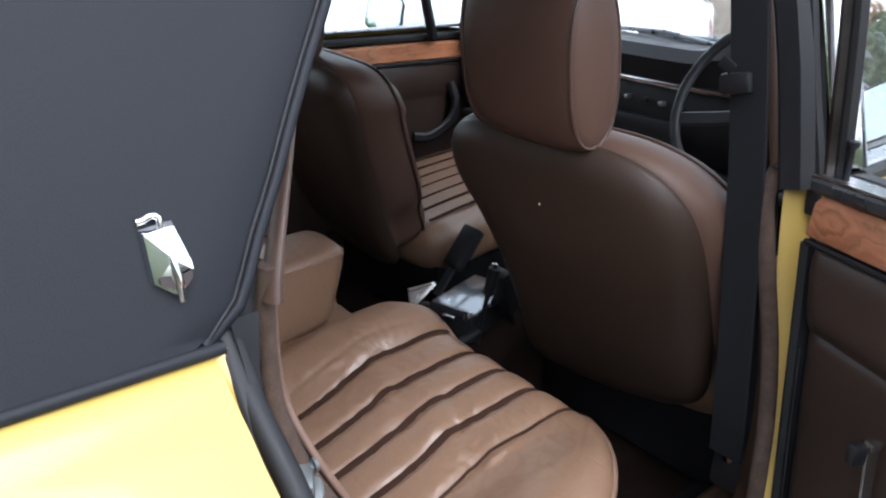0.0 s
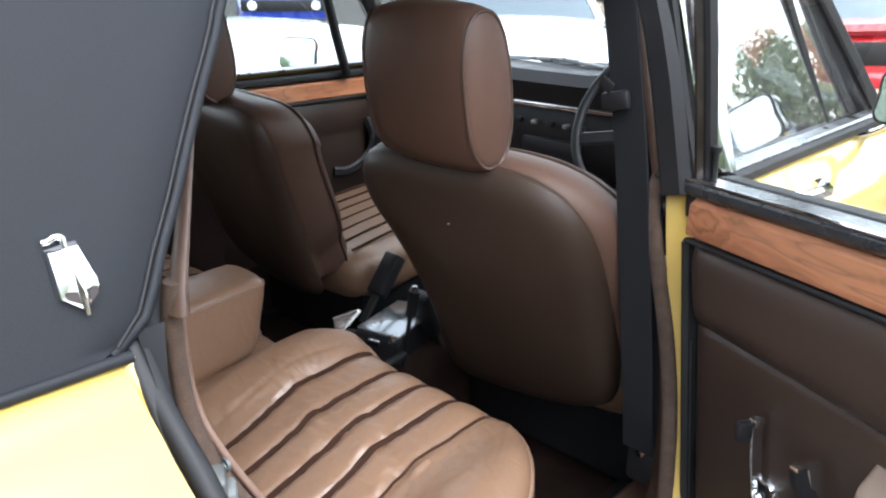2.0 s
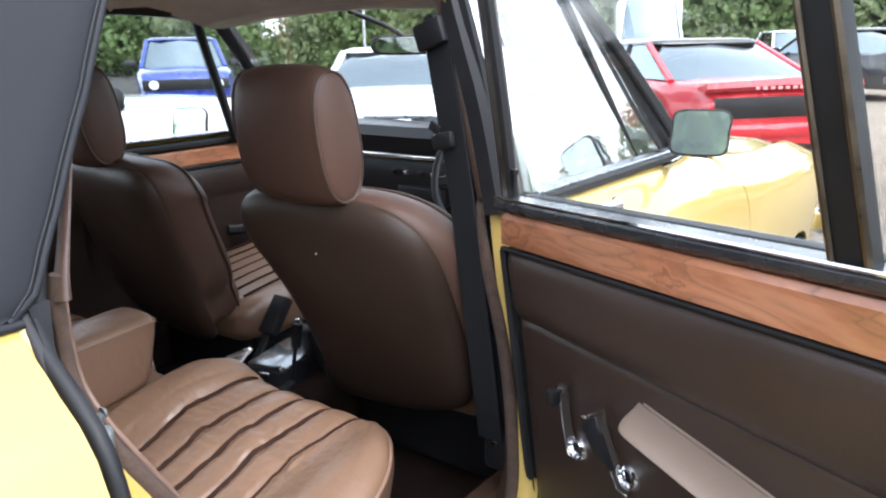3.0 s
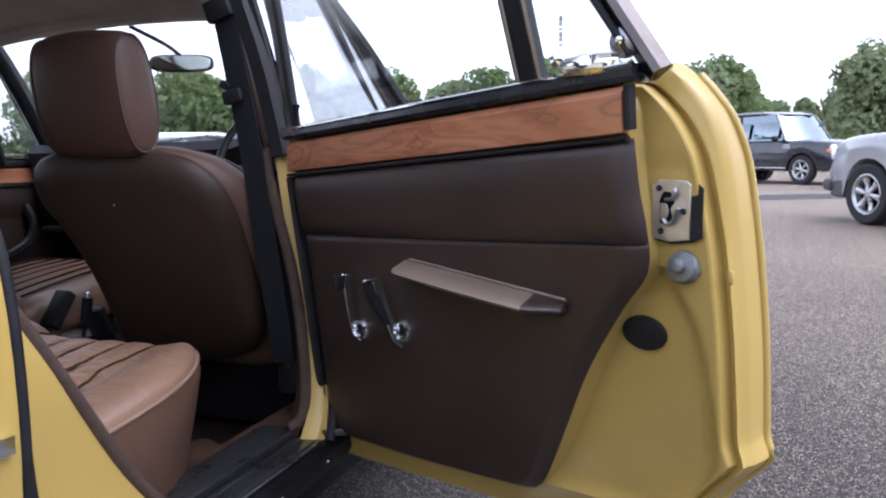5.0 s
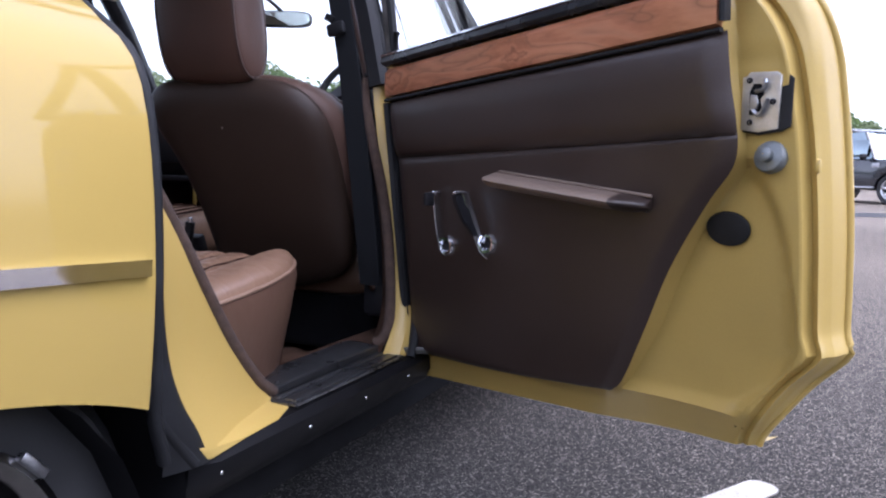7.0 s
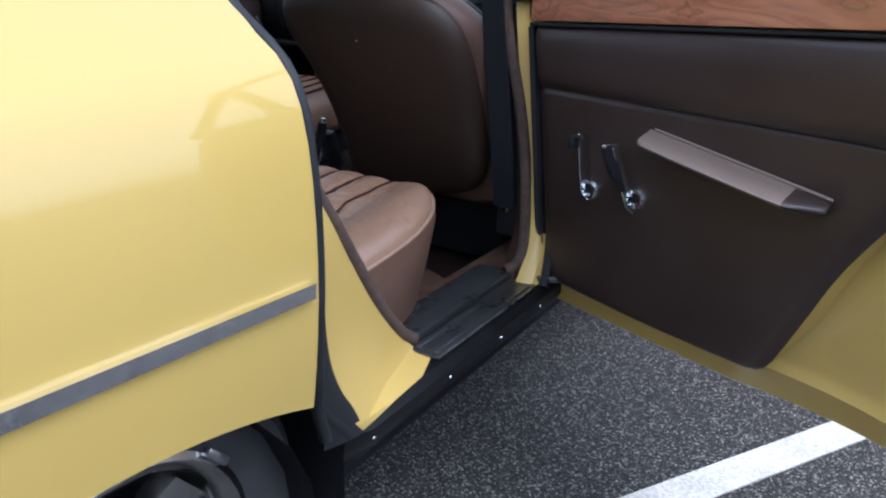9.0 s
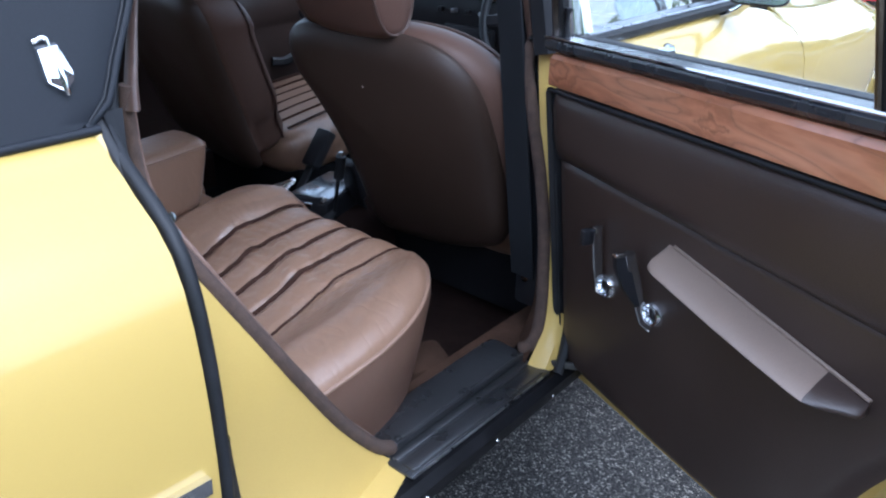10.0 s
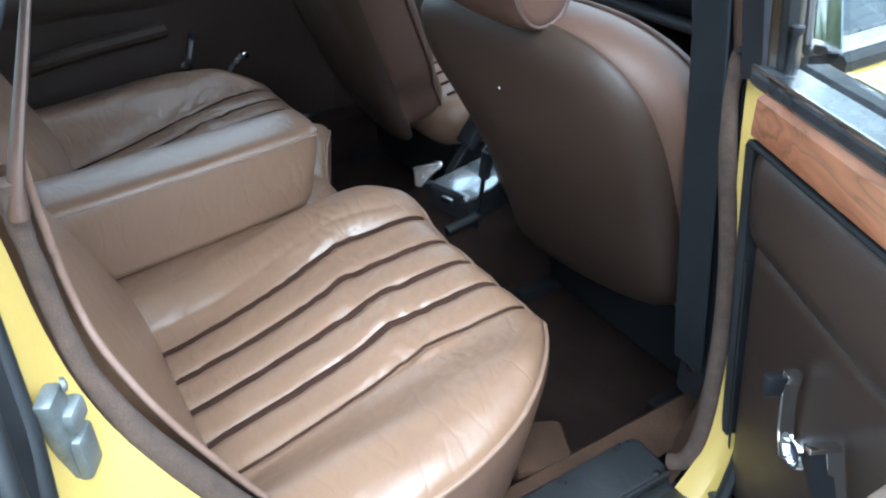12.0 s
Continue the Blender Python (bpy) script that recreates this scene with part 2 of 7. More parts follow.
YELLOW = material("yellow_paint", (0.46, 0.322, 0.084), 0.32, vary=0.012, scale=3, coat=1.0, fine=0.015, grain=900, rough_vary=0.015, spec=0.12)
JAMB = material("yellow_jamb_paint", (0.49, 0.343, 0.092), 0.42, vary=0.04, scale=9, coat=0.3, fine=0.03, grain=500)
VINYL = material("black_roof_vinyl", (0.013, 0.0145, 0.018), 0.55, vary=0.1, scale=5, bump=0.00025, grain=900, fine=0.12, spec=0.22)
LEATHER = leather("brown_leather", (0.212, 0.125, 0.078), 0.40, 1.2, 0.7)
LEATHER.node_tree.nodes["Principled BSDF"].inputs["Coat Weight"].default_value = 0.22
LEATHER.node_tree.nodes["Principled BSDF"].inputs["Coat Roughness"].default_value = 0.30
# darker than the cushion: the valance's shade is put into this brown
VALANCE = leather("brown_valance_shaded", (0.115, 0.064, 0.042), 0.42, 0.4, 0.5)
PADDING = leather("brown_padding_leather", (0.092, 0.050, 0.036), 0.42, 0.25, 0.4)
ARMPAD = leather("brown_armrest_leather", (0.215, 0.160, 0.125), 0.34, 0.12)
TRIM = material("dark_brown_vinyl", (0.038, 0.0250, 0.0200), 0.38, vary=0.10, scale=8, bump=0.0004, grain=600, fine=0.10, spec=0.55)
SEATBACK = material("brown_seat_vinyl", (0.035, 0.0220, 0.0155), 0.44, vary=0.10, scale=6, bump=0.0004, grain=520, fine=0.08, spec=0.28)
SEAM = material("dark_brown_seam", (0.040, 0.020, 0.014), 0.9, vary=0.15, scale=40, spec=0.1)
PIPING = material("brown_piping", (0.23, 0.145, 0.10), 0.40, vary=0.08, scale=30)
BEADING = material("dark_brown_beading", (0.065, 0.038, 0.028), 0.36, vary=0.08, scale=30)
FUZZ = material("brown_draught_strip", (0.078, 0.050, 0.037), 0.95, vary=0.25, scale=60, bump=0.002, grain=900, fine=0.35)
# floor carpet with the footwell's shade in its colour; SILLCARPET is the lit tone
CARPET_SHADE = material("brown_carpet_shade", (0.020, 0.0125, 0.0105), 1.0, vary=0.25, scale=14, bump=0.003, grain=700, fine=0.35, spec=0.05)
RUBBER = material("black_rubber", (0.0135, 0.014, 0.0155), 0.55, vary=0.25, scale=25, fine=0.1, spec=0.3)
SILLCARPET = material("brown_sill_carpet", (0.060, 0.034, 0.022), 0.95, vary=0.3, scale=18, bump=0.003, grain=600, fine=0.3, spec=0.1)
TREAD = material("black_tread_plate", (0.018, 0.0185, 0.020), 0.30, vary=0.2, scale=12, fine=0.12, bump=0.0006, grain=60, rough_vary=0.12, spec=1.0)
BLACK = material("black_paint", (0.011, 0.011, 0.012), 0.45, vary=0.2, scale=10, spec=0.3)
UNDER = material("underbody_black", (0.009, 0.009, 0.010), 0.9, vary=0.3, scale=10, spec=0.08)
WEBBING = material("black_belt_webbing", (0.011, 0.012, 0.014), 0.8, spec=0.2, vary=0.15, scale=30, bump=0.0006, grain=900)
PLASTIC = material("black_plastic", (0.014, 0.014, 0.016), 0.45, vary=0.15, scale=20, spec=0.3)
CHROME = material("chrome", (0.82, 0.83, 0.85), 0.07, 1.0, vary=0.04, scale=20, fine=0.02, rough_vary=0.03)
STEEL = material("dull_steel", (0.42, 0.43, 0.45), 0.35, 1.0, vary=0.25, scale=40, rough_vary=0.12)
ALLOY = material("polished_alloy", (0.55, 0.54, 0.53), 0.22, 1.0, vary=0.12, scale=14)
LINING = material("beige_headlining", (0.72, 0.65, 0.57), 0.9, vary=0.08, scale=9, bump=0.0008, grain=600)
WAIST = material("satin_waist_rubber", (0.024, 0.026, 0.030), 0.26, vary=0.12, scale=20, spec=0.8)
WOOD = veneer("walnut_veneer")
GLASS = glass("window_glass", (0.95, 0.985, 0.97), 0.02)
# front panes: dust plus a pale veil painted in for the sky's reflection
DUSTY_VEIL = glass("dusty_sky_veil_glass", (0.90, 0.975, 0.965), 0.05, 1.5, 0.12)
MIRROR = material("mirror_glass", (0.52, 0.60, 0.60), 0.02, 1.0, vary=0.01, fine=0.0, rough_vary=0.01)
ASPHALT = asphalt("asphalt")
ROADPAINT = material("worn_white_road_paint", (0.50, 0.47, 0.41), 0.8, vary=0.14, scale=9, bump=0.002, grain=140, fine=0.25)


# ---- mesh helpers ----
SHIFT = {}


def link_mesh(name, bm, mats, parent=None, smooth=True, label="", kind="", category="", group="", angle=40):
    bmesh.ops.remove_doubles(bm, verts=bm.verts, dist=1e-6)
    bmesh.ops.recalc_face_normals(bm, faces=bm.faces)
    me = bpy.data.meshes.new(name)
    bm.to_mesh(me)
    bm.free()
    for m in mats if isinstance(mats, (list, tuple)) else (mats,):
        me.materials.append(m)
    if smooth:
        me.shade_smooth()
        me.set_sharp_from_angle(angle=radians(angle))
    if parent in SHIFT:
        me.transform(Matrix.Translation(-SHIFT[parent]))
    ob = new(name, me)
    if parent is not None:
        ob.parent = parent
        if parent in SHIFT:
            SHIFT[ob] = SHIFT[parent]
    return tagged(ob, label, category, group, kind)


def part(name, bm, mat, parent, label="", smooth=True, angle=40):
    return link_mesh(name, bm, mat, parent, smooth, label, angle=angle)


def thing(name, label, category, group="", kind="", at=(0, 0, 0), base=None):
    """An empty; with base its parts are given in world places."""
    ob = new(name)
    if base:
        at, SHIFT[ob] = base, Vector(base)
    ob.empty_display_size = 0.05
    ob.matrix_basis = Matrix.Translation(at)
    return tagged(ob, label, category, group, kind)


def V(*p):
    return Vector(p)


def loft(rows, bm=None, close=False, caps=False, mat=0):
    """Quads between rows of points; close: each row is a ring."""
    bm = bm or bmesh.new()
    vs = [[bm.verts.new(p) for p in r] for r in rows]
    n = len(rows[0])
    for a, b in zip(vs, vs[1:]):
        for i in range(n if close else n - 1):
            j = (i + 1) % n
            f = bm.faces.new((a[i], a[j], b[j], b[i]))
            f.material_index = mat
    if caps:
        for r in (vs[0], vs[-1]):
            f = bm.faces.new(r)
            f.material_index = mat
    return bm


def spline(pts, n):
    """A smooth curve (Catmull-Rom) through pts, as n points at even steps of its parameter."""
    P = [Vector(p) for p in pts]
    P = [P[0] * 2 - P[1]] + P + [P[-1] * 2 - P[-2]]
    out = []
    for k in range(n):
        s = k / (n - 1) * (len(P) - 3)
        i = min(int(s), len(P) - 4)
        t = s - i
        a, b, c, d = P[i:i + 4]
        out.append(0.5 * (2 * b + (c - a) * t + (2 * a - 5 * b + 4 * c - d) * t * t + (3 * b - a - 3 * c + d) * t ** 3))
    return out


def sweep(path, profile, bm=None, up=(0, 0, 1), close=False, caps=True, mat=0):
    """A profile of (side, up) pairs, or a radius, carried along a path."""
    if not isinstance(profile, (list, tuple)):
        r = profile
        profile = [(r * math.cos(k * math.tau / 10), r * math.sin(k * math.tau / 10)) for k in range(10)]
    path = [Vector(p) for p in path]
    rows = []
    for i, p in enumerate(path):
        a = path[i - 1] if i or close else p
        b = path[(i + 1) % len(path)] if i < len(path) - 1 or close else p
        t = (b - a).normalized()
        s = t.cross(Vector(up))
        s = s.normalized() if s.length > 1e-4 else t.orthogonal().normalized()
        u = s.cross(t).normalized()
        rows.append([p + s * x + u * y for x, y in profile])
    if close:
        rows.append(rows[0])
    return loft(rows, bm, True, caps and not close, mat)


def box_profile(w, h, r=0.002):
    w, h = w / 2, h / 2
    return [(-w + r, -h), (w - r, -h), (w, -h + r), (w, h - r), (w - r, h), (-w + r, h), (-w, h - r), (-w, -h + r)]


def rbox(size, at=(0, 0, 0), m=None, r=0.004, bm=None, seg=2, mat=0):
    """A box with rounded edges."""
    b = bmesh.new()
    bmesh.ops.create_cube(b, size=1)
    for v in b.verts:
        v.co = Vector((v.co.x * size[0], v.co.y * size[1], v.co.z * size[2]))
    r = min(r, min(size) * 0.48)
    bmesh.ops.bevel(b, geom=b.edges[:], offset=r, segments=seg, profile=0.5, affect="EDGES")
    t = (m or Matrix.Identity(4)).copy()
    t = Matrix.Translation(at) @ t
    for f in b.faces:
        f.material_index = mat
    b.transform(t)
    return join(bm, b)


def join(bm, b):
    if bm is None:
        return b
    me = bpy.data.meshes.new("tmp")
    b.to_mesh(me)
    bm.from_mesh(me)
    bpy.data.meshes.remove(me)
    b.free()
    return bm


def lathe(profile, at=(0, 0, 0), axis="z", n=24, bm=None, mat=0, m=None, cap=False):
    """A turned shape: (radius, height) pairs about an axis."""
    rows = []
    for r, h in profile:
        rows.append([(max(r, 1e-5) * math.cos(k * math.tau / n), max(r, 1e-5) * math.sin(k * math.tau / n), h) for k in range(n)])
    b = loft(rows, None, True, False, mat)
    for row, end in ((rows[0], profile[0]), (rows[-1], profile[-1])):
        if 0.0012 < end[0] < 0.02 and cap:
            f = b.faces.new([b.verts.new(p) for p in row])
            f.material_index = mat
    if m is None:
        m = {"z": Matrix.Identity(4), "x": Matrix.Rotation(radians(90), 4, "Y"), "y": Matrix.Rotation(radians(-90), 4, "X")}[axis]
    b.transform(Matrix.Translation(at) @ m)
    return join(bm, b)


def superpad(a, b, c, e1=0.4, e2=0.4, n=28, k=18, bm=None, m=None, mat=0):
    """A soft pad: a superellipsoid of half sizes a, b, c."""
    def p(v, e):
        return math.copysign(abs(v) ** e, v)
    rows = []
    for i in range(k + 1):
        f = -math.pi / 2 + math.pi * i / k
        rows.append([(a * p(math.cos(f), e1) * p(math.cos(t), e2), b * p(math.cos(f), e1) * p(math.sin(t), e2), c * p(math.sin(f), e1)) for t in [j * math.tau / n for j in range(n)]])
    s = loft(rows, None, True, False, mat)
    bmesh.ops.remove_doubles(s, verts=s.verts, dist=1e-5)
    if m:
        s.transform(m)
    return join(bm, s)


def rounded(outline, depth, r, crown=0.0, m=None, bm=None, mat=0, steps=4, inner=5, shape=2.0):
    """A slab of a closed outline (x, y) with rounded rims and slightly domed faces, its thickness along z, centred on 0."""
    cx = sum(p[0] for p in outline) / len(outline)
    cy = sum(p[1] for p in outline) / len(outline)
    ext = max(math.hypot(p[0] - cx, p[1] - cy) for p in outline)

    def ring(inset, z):
        out = []
        for x, y in outline:
            d = math.hypot(x - cx, y - cy)
            f = max(0.0, (d - inset) / d)
            out.append((cx + (x - cx) * f, cy + (y - cy) * f, z))
        return out

    def scaled(f, z):
        return [(cx + (x - cx) * f, cy + (y - cy) * f, z) for x, y in outline]
    half = depth / 2
    side = []
    for k in range(steps + 1):
        t = k / steps * math.pi / 2
        side.append(ring(r * (1 - math.sin(t)), half - r + r * math.cos(t)))
    top = []
    f0 = 1 - r / ext
    for k in range(inner, 0, -1):
        f = f0 * (k / (inner + 0.6))
        top.append((f, half + crown * (1 - (f / f0) ** shape)))
    rows = [scaled(0.02, half + crown)] + [scaled(f, z) for f, z in reversed(top)] + side
    low = [[(x, y, -z) for x, y, z in row] for row in reversed(rows)]
    b = loft(rows + low, None, True, True, mat)
    if m:
        b.transform(m)
    return join(bm, b)


def table(v, xs, ys):
    return float(np.interp(v, xs, ys))


def smooth_table(pts, n=200):
    """A smooth function through (x, y) pairs."""
    c = spline([(x, y, 0) for x, y in pts], n)
    xs, ys = [p.x for p in c], [p.y for p in c]
    return lambda v: float(np.interp(v, xs, ys))


def step(a, b, x):
    t = min(1.0, max(0.0, (x - a) / (b - a)))
    return t * t * (3 - 2 * t)

# ---- ground ----
bm = bmesh.new()
bmesh.ops.create_grid(bm, x_segments=2, y_segments=2, size=900)
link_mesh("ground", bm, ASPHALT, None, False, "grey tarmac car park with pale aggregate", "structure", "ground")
# bay line: its rounded end lies beside the open door
line_dir, line_nor = V(0.5, 0.866, 0), V(0.866, -0.5, 0)
end = V(1.475, 0.545, 0.003)
rim = [end + line_nor * (0.04 * math.cos(a)) + line_dir * (0.03 * math.sin(a)) for a in [math.pi * k / 8 for k in range(9)]]
rim = [p for p in rim] + [end - line_nor * 0.04 - line_dir * 3.4, end + line_nor * 0.04 - line_dir * 3.4]
bm = bmesh.new()
top = [bm.verts.new(p + V(0, 0, 0.002)) for p in rim]
low = [bm.verts.new(p - V(0, 0, 0.002)) for p in rim]
bm.faces.new(top)
for i in range(len(rim)):
    j = (i + 1) % len(rim)
    bm.faces.new((top[i], top[j], low[j], low[i]))
link_mesh("bay_line", bm, ROADPAINT, None, False, "worn white painted bay line on tarmac", "structure", "road marking")
PATCH = material("dark_tarmac_patch", (0.05, 0.05, 0.053), 0.9, vary=0.2, scale=3, bump=0.003, grain=90, fine=0.3)
bm = rbox((3.4, 1.5, 0.008), (2.6, 14.9, 0.003), Matrix.Rotation(radians(20), 4, "Z"), 0.003)
link_mesh("tarmac_patch", bm, PATCH, None, False, "dark repaired patch in the tarmac", "structure", "ground")

# ---- the yellow saloon: outer shell ----
car = thing("saloon_car", "yellow classic saloon with black vinyl roof, rear door open", "car")

side_x = smooth_table([(0.24, 0.765), (0.30, 0.787), (0.37, 0.806), (0.45, 0.820), (0.55, 0.832), (0.64, 0.838), (0.74, 0.837), (0.82, 0.829), (0.865, 0.817), (0.892, 0.802), (0.912, 0.782), (0.922, 0.765), (0.930, 0.756), (0.942, 0.742), (0.956, 0.722), (0.968, 0.706), (0.978, 0.66)])
belt = smooth_table([(-2.25, 0.88), (-1.9, 0.93), (-1.3, 0.972), (-0.7, 0.972), (0.2, 0.968), (0.75, 0.958), (1.1, 0.905), (1.5, 0.865), (2.0, 0.84), (2.35, 0.79)])
taper = smooth_table([(-2.25, 0.90), (-1.9, 0.955), (-1.4, 0.99), (-0.8, 1.0), (0.9, 1.0), (1.4, 0.99), (1.9, 0.965), (2.35, 0.90)])


def skin(y, f, bottom):
    """A point of the right flank at y; f runs from the lower edge (0) to the waist (1)."""
    top = belt(y)
    z = bottom + (top - bottom) * f
    ref = z if z < 0.62 else 0.62 + (z - 0.62) * (0.972 - 0.62) / (top - 0.62)
    return V(side_x(ref) * taper(y), y, z)


def flank(name, ys, bottom, parent, mat, side=1, lip=0.028, label="", fs=None):
    """A flank panel with its edges turned inwards."""
    fs = fs or [0, 0.05, 0.12, 0.2, 0.3, 0.4, 0.5, 0.6, 0.68, 0.76, 0.82, 0.87, 0.91, 0.925, 0.935, 0.945, 0.955, 0.965, 0.975, 0.985, 0.993, 1.0]
    rows = []
    for y in ys:
        row = [skin(y, f, bottom(y)) for f in fs]
        first = row[0].copy()
        rows.append([first + V(-lip, 0, 0.004)] + row)
    for k, dy in ((0, 0.012), (-1, -0.012)):
        edge = [p + V(-lip if i else 0, dy * 0.3, 0) for i, p in enumerate(rows[k])]
        if k == 0:
            rows.insert(0, edge)
        else:
            rows.append(edge)
    rows = [[V(p.x * side, p.y, p.z) for p in r] for r in rows]
    return part(name, loft(rows), mat, parent, label, angle=50)


def rear_low(y):
    if y > -1.42:
        return max(0.28, 0.537 - 0.62 * (y + 1.09) ** 2)
    return max(0.30, 0.469 - (-1.42 - y) * 1.4)


def front_low(y):
    d = abs(y - 1.636)
    return 0.24 + (0.345 * math.sqrt(max(0, 1 - (d / 0.36) ** 2)) if d < 0.36 else 0)


rear_ys = [-0.758 - 0.03 * i for i in range(24)] + [-1.5, -1.6, -1.75, -1.9, -2.05, -2.2]
front_ys = [1.006 + 0.03 * i for i in range(43)] + [2.33]
for s in (1, -1):
    flank("rear_quarter_panel", rear_ys, rear_low, car, YELLOW, s)
    flank("front_wing", front_ys, front_low, car, YELLOW, s)

# bonnet, scuttle, boot, nose and tail
def deck(name, ys, half, crown, drop, mat, thick=0.02):
    rows = []
    for y in ys:
        h = half(y)
        z = belt(y) + drop
        rows.append([V(h * x, y, z + crown * (1 - x * x) + (0.0 if abs(x) < 0.97 else -0.012)) for x in (-1, -0.97, -0.9, -0.7, -0.45, -0.2, 0, 0.2, 0.45, 0.7, 0.9, 0.97, 1)])
    return part(name, loft(rows), mat, car)


deck("bonnet", [0.86 + 0.06 * i for i in range(25)], lambda y: 0.655 * taper(y), 0.022, -0.002, YELLOW)
deck("boot_lid", [-1.55 - 0.07 * i for i in range(10)], lambda y: 0.655 * taper(y), 0.02, -0.002, YELLOW)
for y0, name in ((2.33, "nose_panel"), (-2.2, "tail_panel")):
    rows = []
    for k in range(6):
        z = 0.30 + (belt(y0) - 0.30) * k / 5
        rows.append([V(0.72 * x, y0 + (0.03 if y0 > 0 else -0.03) * (1 - x * x), z) for x in (-1, -0.6, -0.2, 0.2, 0.6, 1)])
    part(name, loft(rows), YELLOW if y0 < 0 else BLACK, car)
part("rear_bumper", sweep([(-0.8, -2.2, 0.5), (-0.6, -2.28, 0.5), (0.6, -2.28, 0.5), (0.8, -2.2, 0.5)], box_profile(0.05, 0.1, 0.02)), CHROME, car)
part("front_bumper", sweep([(-0.8, 2.33, 0.48), (-0.6, 2.42, 0.48), (0.6, 2.42, 0.48), (0.8, 2.33, 0.48)], box_profile(0.05, 0.1, 0.02)), CHROME, car)
part("underbody", rbox((1.46, 4.3, 0.06), (0, 0.05, 0.232), r=0.02), UNDER, car)
# scuttle under the windscreen
part("scuttle", loft([[V(x * 0.66, 0.76, 0.952 + 0.02 * (1 - x * x)), V(x * 0.655, 0.87, 0.945 + 0.022 * (1 - x * x))] for x in [-1 + 0.1 * i for i in range(21)]]), YELLOW, car)

# chrome rubbing strip on the rear quarter; its darker mid-band paints in a reflection
def strip_at(y):
    z = 0.6435 - 0.05 * (y + 0.78)
    return V(side_x(z) * taper(y) + 0.003, y, z)


ys = [-0.772 - 0.04 * i for i in range(34)]
chrome_strip = part("rubbing_strip", sweep([strip_at(y) for y in ys], [(-0.006, -0.0095), (0.004, -0.0095), (0.009, -0.0062), (0.009, 0.0062), (0.004, 0.0095), (-0.006, 0.0095)]), CHROME, car, "bright metal rubbing strip, grey reflection put in as a mid-band")
part("insert", sweep([strip_at(y) for y in ys], [(0.004, -0.0040), (0.0102, -0.0036), (0.0102, 0.0036), (0.004, 0.0040)]), material("strip_reflection_grey", (0.34, 0.35, 0.37), 0.10, 1.0, vary=0.15, scale=14), chrome_strip)

# wheels
TYRE = material("tyre_rubber", (0.020, 0.020, 0.021), 0.75, vary=0.2, scale=20)


def wheel(at, side, parent, r=0.295, rim_r=0.183, rim_mat=None, spokes=5, width=0.18, turn=0.3):
    w = new("wheel")
    w.parent = parent
    w.matrix_basis = Matrix.Translation(at) @ Matrix.Rotation(radians(90 * side), 4, "Y")
    h = width / 2
    part("tyre", lathe([(rim_r - 0.004, -h), (r - 0.03, -h - 0.006), (r - 0.008, -h + 0.016), (r, -h + 0.04), (r, h - 0.04), (r - 0.008, h - 0.016), (r - 0.03, h + 0.006), (rim_r + 0.03, h + 0.004), (rim_r - 0.004, h - 0.006), (rim_r - 0.006, -h)], n=40), TYRE, w)
    b = lathe([(rim_r, h - 0.012), (rim_r + 0.002, h - 0.002), (rim_r - 0.008, h + 0.002), (rim_r - 0.022, h - 0.006), (rim_r - 0.034, h - 0.03), (rim_r - 0.04, h - 0.1), (rim_r - 0.044, h - 0.03), (rim_r - 0.05, h - 0.1)], n=40)
    b = lathe([(0.001, h - 0.012), (0.03, h - 0.010), (0.042, h - 0.02), (0.05, h - 0.05)], n=20, bm=b)
    for k in range(spokes):
        a = k * math.tau / spokes + turn
        rows = []
        for f in (0, 0.25, 0.5, 0.75, 1.0):
            rr = 0.035 + (rim_r - 0.075) * f
            ww = 0.022 + 0.020 * f
            zz = h - 0.014 - 0.016 * math.sin(f * math.pi)
            rows.append([(rr, -ww, zz - 0.03), (rr, -ww * 0.8, zz - 0.003), (rr, -ww * 0.3, zz + 0.004), (rr, ww * 0.3, zz + 0.004), (rr, ww * 0.8, zz - 0.003), (rr, ww, zz - 0.03)])
        sp = loft(rows)
        sp.transform(Matrix.Rotation(a, 4, "Z"))
        b = join(b, sp)
    part("rim", b, rim_mat or ALLOY, w)
    part("brake_disc", lathe([(0.001, -0.03), (rim_r - 0.05, -0.03), (rim_r - 0.05, -0.05), (0.001, -0.05)], n=24), UNDER, w)
    return w


for ax in (-0.99, 1.636):
    for s in (1, -1):
        w = wheel((s * 0.652, ax, 0.292), s, car, turn=1.0)
        if ax < 0 and s > 0:
            bw = rbox((0.013, 0.044, 0.012), (0, 0, 0), None, 0.003)
            bw.transform(Matrix.Translation((-0.128, 0.136, 0.092)) @ Matrix.Rotation(radians(-47), 4, "Z"))
            part("balance_weight", bw, STEEL, w, "grey clip-on balance weight")
for s in (1, -1):
    # dark inner arches
    for ay, half in ((-1.09, 0.36), (1.636, 0.36)):
        rows = []
        for k in range(13):
            a = math.pi * k / 12
            y, z = ay - half * math.cos(a), 0.24 + 0.34 * math.sin(a)
            rows.append([V(s * 0.80, y, z), V(s * 0.55, y, z), V(s * 0.50, y, 0.24)])
        part("inner_arch", loft(rows), UNDER, car)
    part("wheelhouse", loft([[V(s * 0.49, -1.5, z), V(s * 0.49, -0.70, z), V(s * 0.60, -0.67, z), V(s * 0.80, -0.675 - 0.07 * step(0.36, 0.5, z), z)] for z in (0.22, 0.35, 0.5, 0.62)]), UNDER, car)

